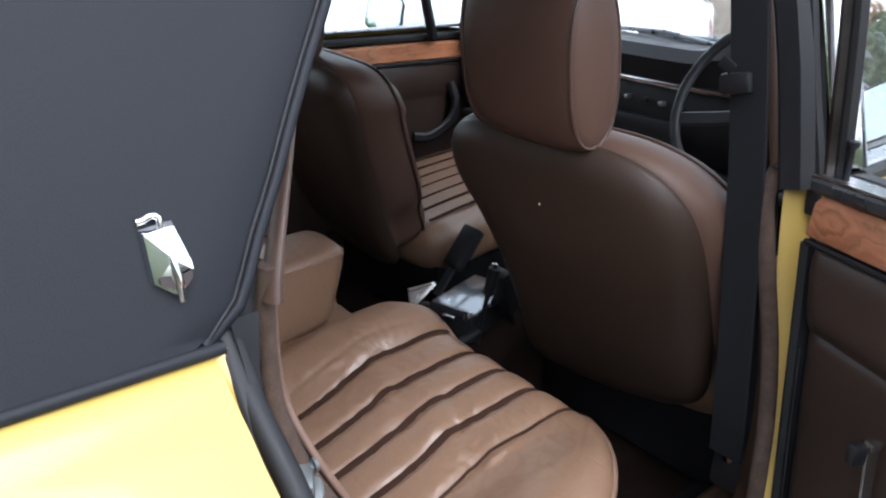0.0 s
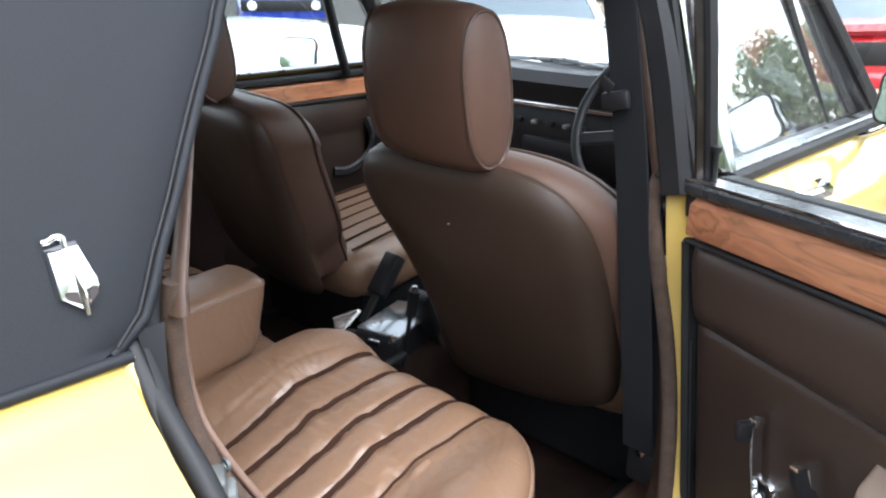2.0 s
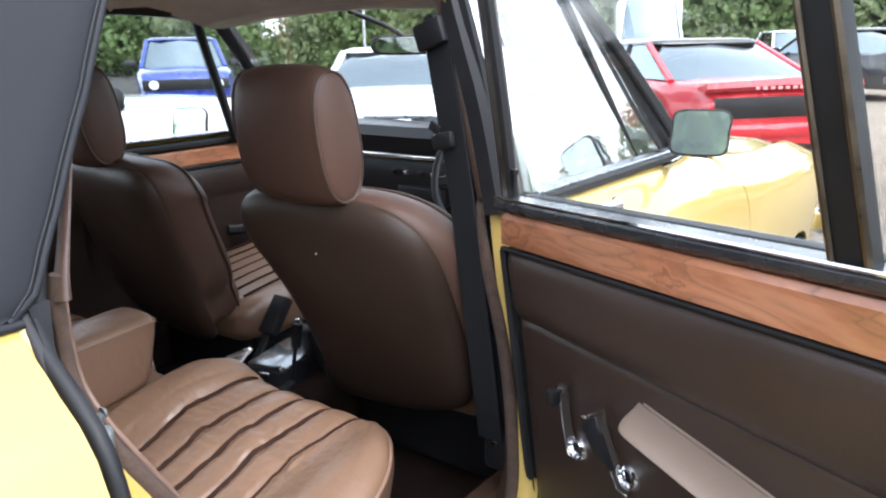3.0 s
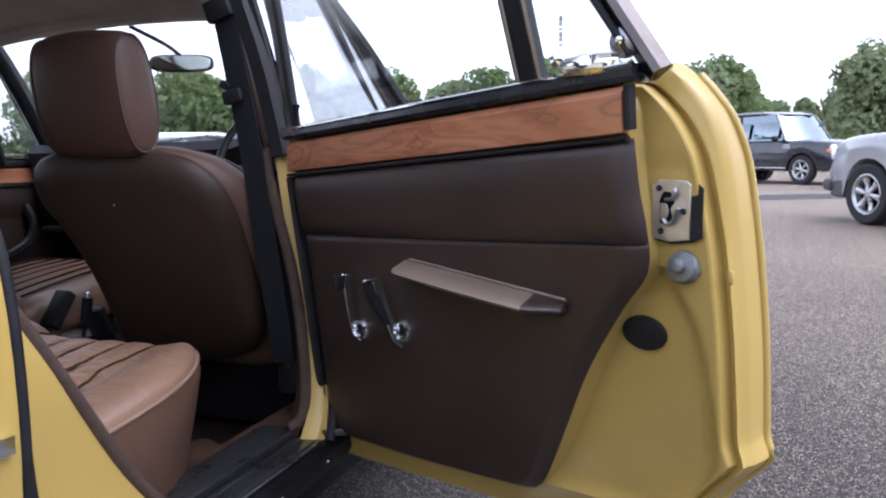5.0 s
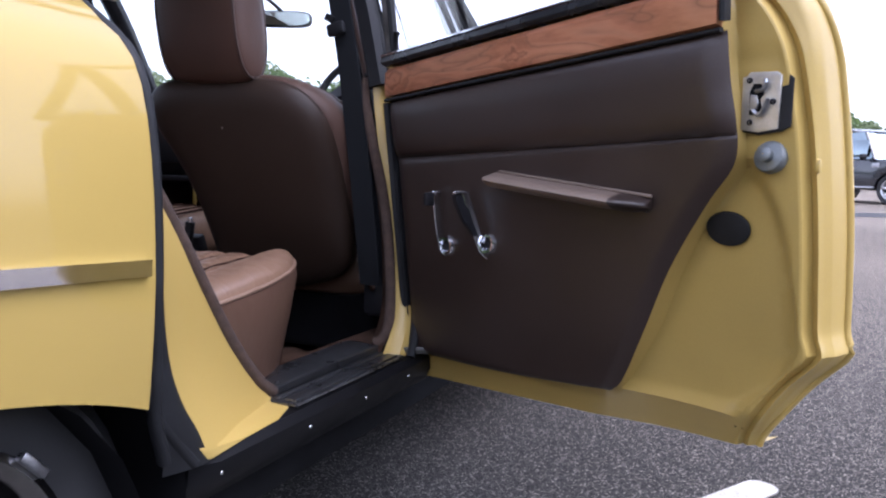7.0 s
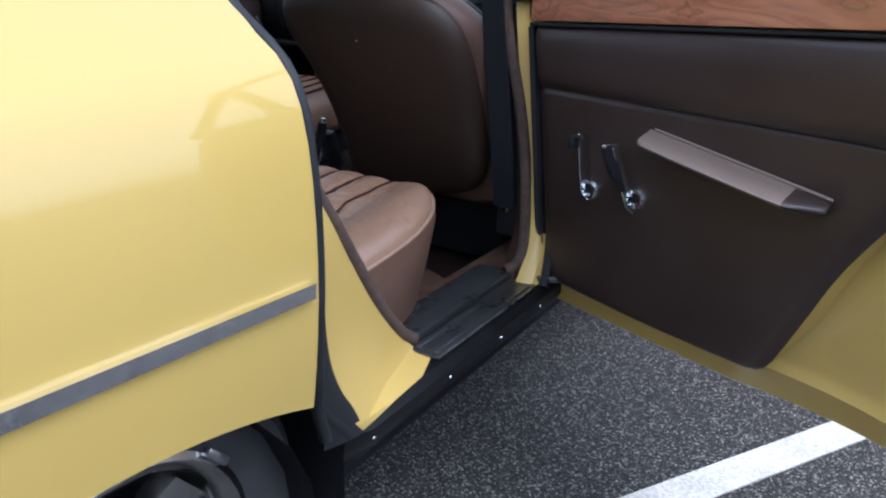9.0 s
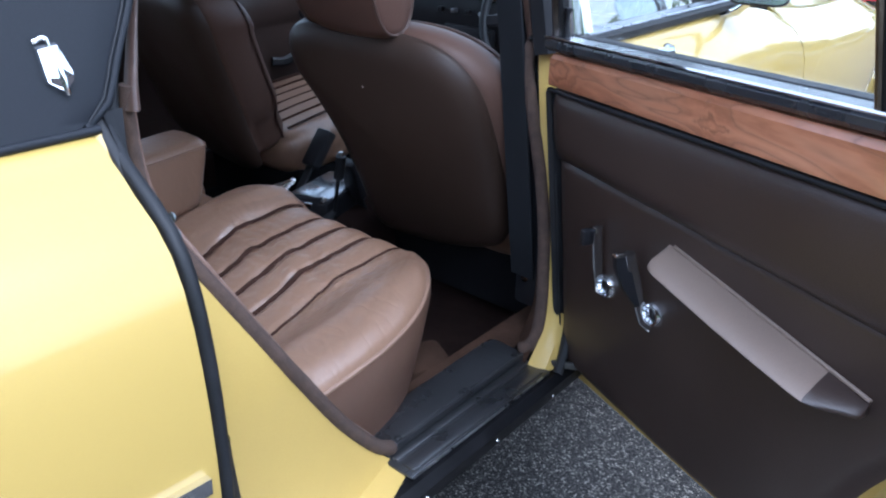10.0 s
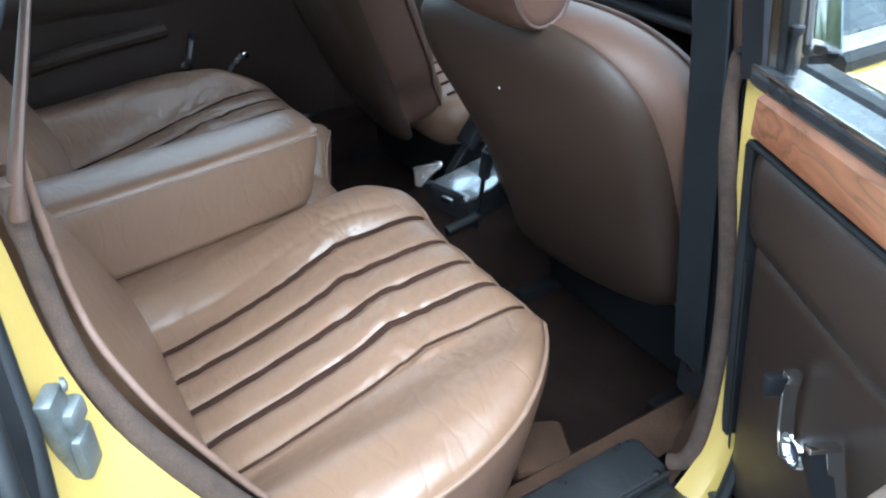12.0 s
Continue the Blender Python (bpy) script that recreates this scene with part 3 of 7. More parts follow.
# sills
SILLBLACK = material("sill_black", (0.006, 0.006, 0.007), 0.5, vary=0.3, scale=14, spec=0.18)
for s in (1, -1):
    prof = [(0.735, 0.364), (0.797, 0.366), (0.811, 0.354), (0.808, 0.328), (0.785, 0.295), (0.74, 0.27), (0.68, 0.26), (0.68, 0.36)]
    ys = [-0.66, -0.62, -0.3, 0.1, 0.6, 1.15, 1.24]
    part("sill", loft([[V(s * (x - (0.02 if y in (-0.66, 1.24) else 0)), y, z) for x, z in prof] for y in ys], None, True, True), SILLBLACK, car, "black painted sill")
for y in (-0.615, -0.40, -0.22, -0.05):
    part("sill_screw", lathe([(0.001, 0.002), (0.0026, 0.0015), (0.0034, 0)], (0.8085, y, 0.336), "x", 10), CHROME, car)

# roof: vinyl outside, lining inside, cant rails over the doors
def roof_z(x, y, inner=0.0):
    e = smooth_table([(-1.25, 1.22), (-1.0, 1.295), (-0.5, 1.335), (0.0, 1.34), (0.3, 1.33), (0.47, 1.305)])(y)
    return e + 0.055 * (1 - (abs(x) / 0.6) ** 2.4) - inner


roof_edge = smooth_table([(-1.25, 0.52), (-0.8, 0.555), (-0.2, 0.57), (0.47, 0.56)])
ys = [-1.25 + 0.1 * i for i in range(17)] + [0.40, 0.455]
cols = [-1, -0.97, -0.9, -0.75, -0.5, -0.25, 0, 0.25, 0.5, 0.75, 0.9, 0.97, 1]
roof = part("roof", loft([[V(roof_edge(y) * x, y, roof_z(roof_edge(y) * x, y)) for x in cols] for y in ys]), VINYL, car, "black vinyl roof covering")
liner = []
for y in [-1.1 + 0.1 * i for i in range(15)] + [0.36, 0.40]:
    drop = 0.028 + 0.02 * step(0.2, 0.4, y)
    liner.append([V((roof_edge(y) - 0.03) * x, y, roof_z((roof_edge(y) - 0.03) * x, y, drop + (0.012 if abs(x) > 0.98 else 0) + 0.006 * math.sin(y * 20))) for x in cols])
part("headlining", loft(liner), LINING, roof, "beige cloth headlining")
hr = [V(x * 0.52, 0.415, 1.285 + 0.03 * (1 - x * x)) for x in [-1 + 0.1 * i for i in range(21)]]
part("windscreen_header", sweep(hr, box_profile(0.075, 0.04, 0.012)), LINING, roof)
for s in (1, -1):
    part("cant_rail", sweep([V(s * (roof_edge(y) - 0.012), y, roof_z(roof_edge(y), y) - 0.022) for y in [-1.0 + 0.1 * i for i in range(15)] + [0.44]], box_profile(0.05, 0.045, 0.012)), RUBBER, roof)
    part("drip_rail", sweep([V(s * (roof_edge(y) + 0.006), y, roof_z(roof_edge(y), y) - 0.008) for y in [-1.1 + 0.1 * i for i in range(16)] + [0.45]], box_profile(0.014, 0.012, 0.004)), CHROME, roof)
    # A pillars
    part("windscreen_pillar", sweep(spline([(s * 0.70, 0.80, 0.94), (s * 0.655, 0.68, 1.08), (s * 0.61, 0.56, 1.21), (s * 0.575, 0.455, 1.305)], 9), box_profile(0.05, 0.055, 0.015)), PLASTIC, car)
    part("pillar_moulding", sweep(spline([(s * 0.728, 0.79, 0.955), (s * 0.683, 0.665, 1.09), (s * 0.637, 0.545, 1.22), (s * 0.60, 0.44, 1.315)], 9), box_profile(0.010, 0.024, 0.004)), BLACK, car)
    # B pillars above the waist
    part("door_pillar", sweep(spline([(s * 0.685, 0.045, 0.93), (s * 0.645, 0.05, 1.10), (s * 0.60, 0.055, 1.23), (s * 0.57, 0.06, 1.32)], 8), box_profile(0.05, 0.055, 0.012), up=(0, 1, 0)), PLASTIC, car)

# vinyl-covered rear pillars
c_front = smooth_table([(0.974, -0.770), (0.982, -0.754), (0.990, -0.740), (1.003, -0.729), (1.037, -0.710), (1.065, -0.692), (1.10, -0.672), (1.14, -0.648), (1.17, -0.629), (1.20, -0.613), (1.26, -0.579), (1.335, -0.535)])


def c_x(z, y):
    return 0.698 - 0.335 * (z - 0.976) - 0.02 * step(-0.9, -1.5, y)


for s in (1, -1):
    rows = []
    for z in (0.974, 0.978, 0.982, 0.986, 0.992, 1.0, 1.012, 1.03, 1.06, 1.09, 1.12, 1.16, 1.20, 1.245, 1.29, 1.335):
        y0, y1 = c_front(z), -1.52 + 0.47 * (z - 0.974) / 0.36
        row = [V(s * (c_x(z, y0) - 0.035), y0 + 0.004, z), V(s * (c_x(z, y0) - 0.006), y0 + 0.006, z)]
        row += [V(s * c_x(z, y0 + (y1 - y0) * f), y0 + (y1 - y0) * f, z) for f in (0.012, 0.06, 0.2, 0.4, 0.6, 0.8, 1.0)]
        rows.append(row)
    pillar = part("rear_pillar", loft(rows), VINYL, car, "black grained vinyl rear pillar")
    part("edge_seam", sweep([V(s * (c_x(z, -0.7) + 0.0006), c_front(z) - 0.0075, z) for z in [0.984 + 0.0175 * i for i in range(21)]], 0.0014), RUBBER, pillar, "dark stitched seam")
    part("edge_bead", sweep([V(s * (c_x(z, -0.7) - 0.004), c_front(z) + 0.001, z) for z in [0.978 + 0.0175 * i for i in range(21)]], 0.0045), VINYL, pillar)
    inner = [[V(s * (c_x(z, y) - 0.04), y, z) for y in (c_front(z) + 0.002, -0.95, -1.2)] for z in (0.95, 1.1, 1.2, 1.3)]
    part("pillar_lining", loft(inner), TRIM, car)
    part("waist_moulding", sweep([V(s * (0.7015 - 0.004), y, 0.9755) for y in [-0.750 - 0.05 * i for i in range(16)]], 0.0045), VINYL, car)
# badge: a longship shield in bright metal, on the rear pillar
badge = thing("shield_badge", "chrome shield-shaped badge on black vinyl rear pillar", "badge")
def on_pillar(a, b, out=0.0):
    y, z = -0.772 + a * 0.84, 1.036 + b * 0.86
    return V(c_x(z, y) + 0.001 + out, y, z)
shield = [(-0.0155, 0.020), (0.004, 0.022), (0.0085, 0.022), (0.0165, -0.006), (0.0165, -0.012), (0.002, -0.029), (-0.0155, -0.016)]
bm = bmesh.new()
outer = [bm.verts.new(on_pillar(a, b, 0.0)) for a, b in shield]
raised = [bm.verts.new(on_pillar(a * 0.9, b * 0.9, 0.004)) for a, b in shield]
ridge = bm.verts.new(on_pillar(0.0015, 0.0, 0.0065))
for i in range(len(shield)):
    j = (i + 1) % len(shield)
    bm.faces.new((outer[i], outer[j], raised[j], raised[i]))
    bm.faces.new((raised[i], raised[j], ridge))
part("shield", bm, CHROME, badge, smooth=False)
part("prow", sweep([on_pillar(0.001, 0.003, 0.006), on_pillar(0.0018, -0.012, 0.0085), on_pillar(0.002, -0.029, 0.004)], 0.0022), CHROME, badge)
part("figurehead", sweep(spline([on_pillar(-0.001, 0.020, 0.003), on_pillar(-0.002, 0.0275, 0.004), on_pillar(-0.007, 0.029, 0.004), on_pillar(-0.012, 0.0265, 0.003), on_pillar(-0.016, 0.026, 0.002)], 10), 0.0021), CHROME, badge)
for sgn in (-1, 1):
    pts = [(0.004 * sgn + 0.0018, -0.011), (0.012 * sgn + 0.001, -0.0095), (0.0115 * sgn + 0.001, -0.015), (0.0035 * sgn + 0.002, -0.0205)]
    bm = bmesh.new()
    bm.faces.new([bm.verts.new(on_pillar(a, b, 0.0062)) for a, b in pts])
    part("recess", bm, material("badge_dark", (0.02, 0.012, 0.010), 0.4), badge, "dark recess")

# ---- rear door opening on the open side ----
A = spline([(0.700, -0.753, 0.972), (0.745, -0.751, 0.925), (0.785, -0.752, 0.865), (0.808, -0.752, 0.75), (0.814, -0.757, 0.62), (0.814, -0.752, 0.54), (0.808, -0.728, 0.475), (0.808, -0.690, 0.42), (0.810, -0.650, 0.375)], 33)
B = spline([(0.655, -0.712, 1.000), (0.652, -0.708, 0.955), (0.658, -0.703, 0.880), (0.685, -0.690, 0.825), (0.710, -0.662, 0.765), (0.724, -0.606, 0.668), (0.722, -0.555, 0.582), (0.722, -0.495, 0.487), (0.726, -0.432, 0.405), (0.733, -0.405, 0.374)], 33)
rows = []
for a, b in zip(A, B):
    rows.append([a + V(-0.012, -0.01, 0), a, a.lerp(b, 0.12) + V(0.004, 0, 0), a.lerp(b, 0.5) + V(-0.004, 0, 0), a.lerp(b, 0.85), b])
rows.append([V(0.808, -0.64, 0.362), V(0.806, -0.60, 0.364), V(0.802, -0.55, 0.366), V(0.797, -0.47, 0.367), V(0.775, -0.412, 0.368), V(0.74, -0.398, 0.368)])
part("rear_jamb", loft(rows), JAMB, car, "yellow painted rear door jamb")
part("shut_seal", sweep(spline([(0.662, -0.706, 1.03), (0.672, -0.718, 0.995), (0.680, -0.723, 0.960), (0.690, -0.724, 0.925), (0.708, -0.724, 0.895), (0.738, -0.724, 0.858), (0.770, -0.728, 0.815), (0.792, -0.733, 0.76), (0.804, -0.738, 0.69), (0.808, -0.741, 0.60), (0.808, -0.740, 0.53), (0.804, -0.732, 0.47), (0.800, -0.700, 0.42), (0.800, -0.655, 0.365)], 40), [(0.0085 * math.cos(k * math.tau / 14), 0.0085 * math.sin(k * math.tau / 14)) for k in range(14)], up=(1, 0, 0)), RUBBER, car, "black rubber door seal").location = (0.002, -0.007, 0)
part("edge_seal", sweep(spline([(0.682, -0.742, 0.985), (0.716, -0.745, 0.953), (0.748, -0.747, 0.915), (0.782, -0.749, 0.870), (0.806, -0.752, 0.79), (0.820, -0.754, 0.68), (0.818, -0.756, 0.60), (0.812, -0.756, 0.52)], 30), [(0.009 * math.cos(k * math.tau / 14), 0.0045 * math.sin(k * math.tau / 14)) for k in range(14)], up=(1, 0, 0)), RUBBER, car, "black rubber edge seal")
part("seal_web", loft([[(x0, y0, z), ((x0 + x1) / 2 - 0.002, (y0 + y1) / 2, z - 0.002), (x1, y1, z)] for x0, y0, x1, y1, z in ((0.690, -0.742, 0.692, -0.722, 0.990), (0.722, -0.745, 0.700, -0.728, 0.953), (0.752, -0.747, 0.714, -0.730, 0.915), (0.786, -0.749, 0.744, -0.730, 0.870), (0.810, -0.752, 0.793, -0.737, 0.79), (0.820, -0.754, 0.806, -0.739, 0.68), (0.818, -0.756, 0.808, -0.741, 0.60), (0.812, -0.756, 0.808, -0.740, 0.53))]), RUBBER, car)
part("shut_line_seal", sweep([V(side_x(z) * taper(-0.75) - 0.013 - 0.006 * step(0.85, 0.97, z), -0.7445 + 0.010 * step(0.60, 0.42, z) + 0.03 * step(0.46, 0.36, z), z) for z in [0.955 - 0.0205 * i for i in range(29)]], [(0.0095 * math.cos(k * math.tau / 14), 0.0085 * math.sin(k * math.tau / 14)) for k in range(14)], up=(0, 1, 0)), RUBBER, car, "black rubber along the shut line")
gap_x, gap_y = smooth_table([(0.36, 0.803), (0.41, 0.803), (0.50, 0.807), (0.64, 0.811)]), smooth_table([(0.36, -0.640), (0.41, -0.664), (0.45, -0.690), (0.50, -0.712), (0.56, -0.724), (0.64, -0.731)])
rows = []
for z in [0.66 - 0.0125 * i for i in range(25)]:
    a = V(side_x(z) * taper(-0.75) - 0.012, -0.748 + 0.010 * step(0.60, 0.42, z) + 0.03 * step(0.46, 0.36, z), z)
    b = V(gap_x(z) + 0.005, gap_y(z) + 0.004, z)
    rows.append([a, a.lerp(b, 0.4) + V(0.004, 0, 0), a.lerp(b, 0.8) + V(0.004, 0, 0), b, b + V(-0.012, 0.004, 0)])
part("shut_face_seal", loft(rows), RUBBER, car, "black rubber in the lower shut gap")
strip = spline([(0.648, -0.690, 1.000), (0.644, -0.692, 0.970), (0.643, -0.691, 0.930), (0.648, -0.689, 0.880), (0.672, -0.681, 0.832), (0.700, -0.655, 0.770), (0.716, -0.600, 0.668), (0.717, -0.548, 0.582), (0.718, -0.489, 0.487), (0.722, -0.427, 0.408), (0.722, -0.39, 0.380)], 60)
rows = []
for i, p in enumerate(strip):
    t = (strip[min(i + 1, 59)] - strip[max(i - 1, 0)]).normalized()
    side = t.cross(V(0, 0, 1)).normalized()
    up = side.cross(t)
    k = 0.60 + 0.40 * step(0.88, 0.72, p.z)
    p = p + V(0.003, -0.003, 0) * (1 - k) * 2.5
    rows.append([p + side * (0.0135 * k * math.cos(a) * (1 + 0.03 * noise.noise((p.z * 25, a, 0)))) + up * (0.0115 * k * math.sin(a)) for a in [j * math.tau / 14 for j in range(14)]])
part("rear_draught_strip", loft(rows, None, True, True), FUZZ, car, "brown fuzzy draught strip")
part("strip_piping", sweep([p + V(-0.012 + 0.006 * step(0.8, 0.9, p.z), 0.006 - 0.003 * step(0.8, 0.9, p.z), 0.006) for p in spline([(0.644, -0.684, 1.00), (0.638, -0.684, 0.955), (0.640, -0.681, 0.880), (0.664, -0.673, 0.832), (0.692, -0.647, 0.770), (0.712, -0.594, 0.668), (0.714, -0.545, 0.582), (0.716, -0.487, 0.487), (0.722, -0.427, 0.408)], 40)], 0.0035), material("strip_piping", (0.17, 0.105, 0.078), 0.45, vary=0.1, scale=30), car)
rows = []
trim_top = spline([(0.655, -0.693, 0.975), (0.650, -0.688, 0.997), (0.640, -0.676, 1.03), (0.622, -0.656, 1.08), (0.600, -0.632, 1.14), (0.576, -0.600, 1.22)], 16)
for i, p in enumerate(trim_top):
    k = 0.62 - 0.45 * i / 15
    rows.append([p + V(0.016 * k * math.cos(a) - 0.008 * k * math.sin(a), 0.006 * k * math.cos(a) + 0.010 * k * math.sin(a), 0.0) for a in [j * math.tau / 12 for j in range(12)]])
part("pillar_edge_trim", loft(rows, None, True, True), BEADING, car, "brown leathercloth trim on the rear pillar edge")
# inner quarter trim beside the seat
GALV = material("galvanised_steel", (0.22, 0.235, 0.235), 0.5, 0.7, vary=0.2, scale=60, rough_vary=0.12)
qa = spline([(0.632, -0.680, 0.99), (0.626, -0.676, 0.90), (0.650, -0.665, 0.832), (0.678, -0.640, 0.772), (0.698, -0.588, 0.672), (0.702, -0.540, 0.585), (0.704, -0.480, 0.490), (0.708, -0.42, 0.41)], 24)
rows = []
for p in qa:
    rows.append([p, p + V(-0.02, -0.006, 0.004), p + V(-0.05, -0.04, 0.0), p + V(-0.075, -0.12, -0.01)])
part("quarter_trim", loft(rows), LEATHER, car, "brown vinyl quarter trim beside seat")
striker = part("door_striker", rbox((0.026, 0.014, 0.078), (0.722, -0.712, 0.838), Matrix.Rotation(radians(-28), 4, "Z") @ Matrix.Rotation(radians(4), 4, "Y"), 0.004), GALV, car, "galvanised steel door striker")
part("striker_tongue", rbox((0.026, 0.016, 0.020), (0.720, -0.704, 0.850), Matrix.Rotation(radians(-28), 4, "Z"), 0.005), GALV, striker)
part("striker_wedge", rbox((0.026, 0.014, 0.040), (0.722, -0.704, 0.816), Matrix.Rotation(radians(-28), 4, "Z"), 0.005), GALV, striker)
for dz in (-0.03, 0.03):
    part("striker_screw", lathe([(0.001, 0.004), (0.005, 0.003), (0.006, 0)], (0.719, -0.703, 0.840 + dz * 1.2), "y", 10), GALV, striker)

# sill treads, carpet, floor
tread = part("tread_plate", rounded([(0.036 * math.copysign(abs(math.cos(a)) ** 0.30, math.cos(a)), 0.186 * math.copysign(abs(math.sin(a)) ** 0.10, math.sin(a))) for a in [k * math.tau / 64 for k in range(64)]], 0.012, 0.005, 0.0015, Matrix.Translation((0.690, -0.222, 0.384)) @ Matrix.Rotation(radians(3), 4, "Y")), TREAD, car, "scuffed black tread plate")
part("tread_outer", rbox((0.062, 0.380, 0.006), (0.7585, -0.224, 0.370), None, 0.002), TREAD, car, "ribbed black outer tread plate")
for x, w in ((0.742, 0.014), (0.770, 0.026)):
    part("tread_rib", rbox((w, 0.352, 0.007), (x, -0.226, 0.3735), None, 0.003), TREAD, tread)
part("tread_lip", sweep([(0.728, -0.405, 0.381), (0.728, -0.04, 0.381)], box_profile(0.006, 0.016, 0.002)), TREAD, tread)
part("tread_edge", sweep([(0.7895, -0.41, 0.3715), (0.7895, -0.06, 0.3715)], box_profile(0.004, 0.004, 0.001)), STEEL, tread)
for y in (-0.375, -0.215, -0.06):
    part("tread_screw", lathe([(0.001, 0.002), (0.0045, 0.0015), (0.006, 0)], (0.7235, y, 0.3915), "z", 10), BLACK, tread)
floor_rows = []
for y in [-0.655, -0.4, -0.12, 0.0, 0.2, 0.5, 0.75, 0.95]:
    zf = 0.278
    floor_rows.append([V(s * x, y, z) for s, x, z in ((-1, 0.70, 0.385), (-1, 0.63, 0.384), (-1, 0.612, 0.362), (-1, 0.60, zf + 0.03), (-1, 0.585, zf), (-1, 0.30, zf), (-1, 0.17, zf + 0.01), (-1, 0.13, 0.40), (-1, 0.09, 0.44), (1, 0.0, 0.45), (1, 0.09, 0.44), (1, 0.13, 0.40), (1, 0.17, zf + 0.01), (1, 0.30, zf), (1, 0.585, zf), (1, 0.600, zf + 0.03), (1, 0.612, 0.362), (1, 0.630, 0.384), (1, 0.70, 0.384))])
part("floor_carpet", loft([r[:16] for r in floor_rows]), CARPET_SHADE, car, "brown floor carpet over central tunnel, footwell shade in its colour")
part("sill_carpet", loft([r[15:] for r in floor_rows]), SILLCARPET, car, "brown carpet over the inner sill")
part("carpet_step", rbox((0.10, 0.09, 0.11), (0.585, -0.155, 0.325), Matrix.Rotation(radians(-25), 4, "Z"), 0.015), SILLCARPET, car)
part("toe_board", loft([[V(-0.72, 0.92, 0.3), V(0.72, 0.92, 0.3)], [V(-0.72, 1.02, 0.6), V(0.72, 1.02, 0.6)], [V(-0.72, 0.98, 0.93), V(0.72, 0.98, 0.93)]]), CARPET_SHADE, car)
part("rear_bulkhead", loft([[V(-0.485, -0.86, 0.28), V(0.485, -0.86, 0.28)], [V(-0.485, -0.90, 0.62), V(0.485, -0.90, 0.62)], [V(-0.66, -0.93, 0.66), V(0.66, -0.93, 0.66)], [V(-0.66, -0.98, 0.9), V(0.66, -0.98, 0.9)], [V(-0.66, -1.4, 0.94), V(0.66, -1.4, 0.94)]]), CARPET_SHADE, car)

# B post below the waist, with its draught strip
pa = spline([(0.689, 0.044, 0.965), (0.703, 0.042, 0.88), (0.717, 0.038, 0.80), (0.731, 0.034, 0.735), (0.751, 0.026, 0.61), (0.769, 0.014, 0.48), (0.777, -0.008, 0.415), (0.780, -0.040, 0.369)], 20)
pb = spline([(0.668, 0.030, 0.965), (0.678, 0.027, 0.88), (0.691, 0.024, 0.80), (0.706, 0.022, 0.735), (0.731, 0.016, 0.61), (0.747, 0.004, 0.48), (0.748, -0.014, 0.42), (0.745, -0.045, 0.372)], 20)
rows = [[a + V(0.012, 0.03, 0), a, a.lerp(b, 0.5) + V(0, -0.003, 0), b] for a, b in zip(pa, pb)]
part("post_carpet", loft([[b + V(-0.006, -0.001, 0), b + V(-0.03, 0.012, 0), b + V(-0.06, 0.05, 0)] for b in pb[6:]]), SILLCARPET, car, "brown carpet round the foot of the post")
part("door_post", loft(rows), JAMB, car, "yellow painted door post")
part("post_draught_strip", sweep(spline([(0.660, 0.036, 0.962), (0.654, 0.031, 0.935), (0.653, 0.027, 0.905), (0.662, 0.025, 0.865), (0.674, 0.023, 0.82), (0.701, 0.020, 0.72), (0.721, 0.014, 0.62), (0.733, 0.006, 0.52), (0.738, -0.002, 0.46), (0.738, -0.012, 0.42), (0.731, -0.022, 0.398), (0.716, -0.028, 0.388)], 48), [(0.0120 * math.cos(k * math.tau / 12), 0.0095 * math.sin(k * math.tau / 12)) for k in range(12)], up=(0, 1, 0)), FUZZ, car, "brown draught strip on the door post")
part("strip_stud", lathe([(0.001, 0.004), (0.004, 0.003), (0.005, 0)], (0.659, 0.024, 0.954), "y", 12, m=Matrix.Rotation(radians(90), 4, "X")), RUBBER, car)
part("post_seal", sweep(spline([(0.706, 0.056, 0.99), (0.724, 0.052, 0.82), (0.757, 0.046, 0.65), (0.782, 0.030, 0.48), (0.793, 0.002, 0.40), (0.798, -0.022, 0.366)], 20), box_profile(0.018, 0.02, 0.006), up=(0, 1, 0)), RUBBER, car)
part("post_edge", sweep(spline([(0.673, 0.028, 0.95), (0.640, 0.030, 1.06), (0.606, 0.032, 1.19), (0.575, 0.034, 1.31)], 10), box_profile(0.007, 0.008, 0.002)), JAMB, car)
part("pillar_seal", sweep(spline([(0.706, 0.046, 0.90), (0.705, 0.040, 0.95), (0.674, 0.041, 1.06), (0.640, 0.042, 1.19), (0.604, 0.043, 1.31)], 12), box_profile(0.022, 0.014, 0.005), up=(0, 1, 0)), RUBBER, car)
part("post_upper_trim", sweep(spline([(0.660, 0.030, 0.945), (0.628, 0.032, 1.06), (0.593, 0.034, 1.19), (0.562, 0.036, 1.31)], 12), [(0.011 * math.cos(k * math.tau / 12), 0.006 * math.sin(k * math.tau / 12)) for k in range(12)], up=(0, 1, 0)), BEADING, car, "brown leathercloth trim on the upper door post")
part("pillar_chrome", sweep(spline([(0.736, 0.052, 0.966), (0.702, 0.053, 1.08), (0.662, 0.054, 1.21), (0.628, 0.055, 1.315)], 10), [(-0.016, 0.012), (-0.016, 0.009), (0.011, -0.013), (0.014, -0.014), (0.015, -0.010), (0.015, 0.012)], up=(0, 1, 0)), CHROME, car, "bright stainless pillar moulding")
strap = part("check_strap", rbox((0.009, 0.075, 0.014), (0.796, -0.010, 0.379), Matrix.Rotation(radians(-62), 4, "Z"), 0.003), material("greasy_steel", (0.10, 0.10, 0.095), 0.4, 0.8, vary=0.3, scale=60), car, "greasy steel door check strap")
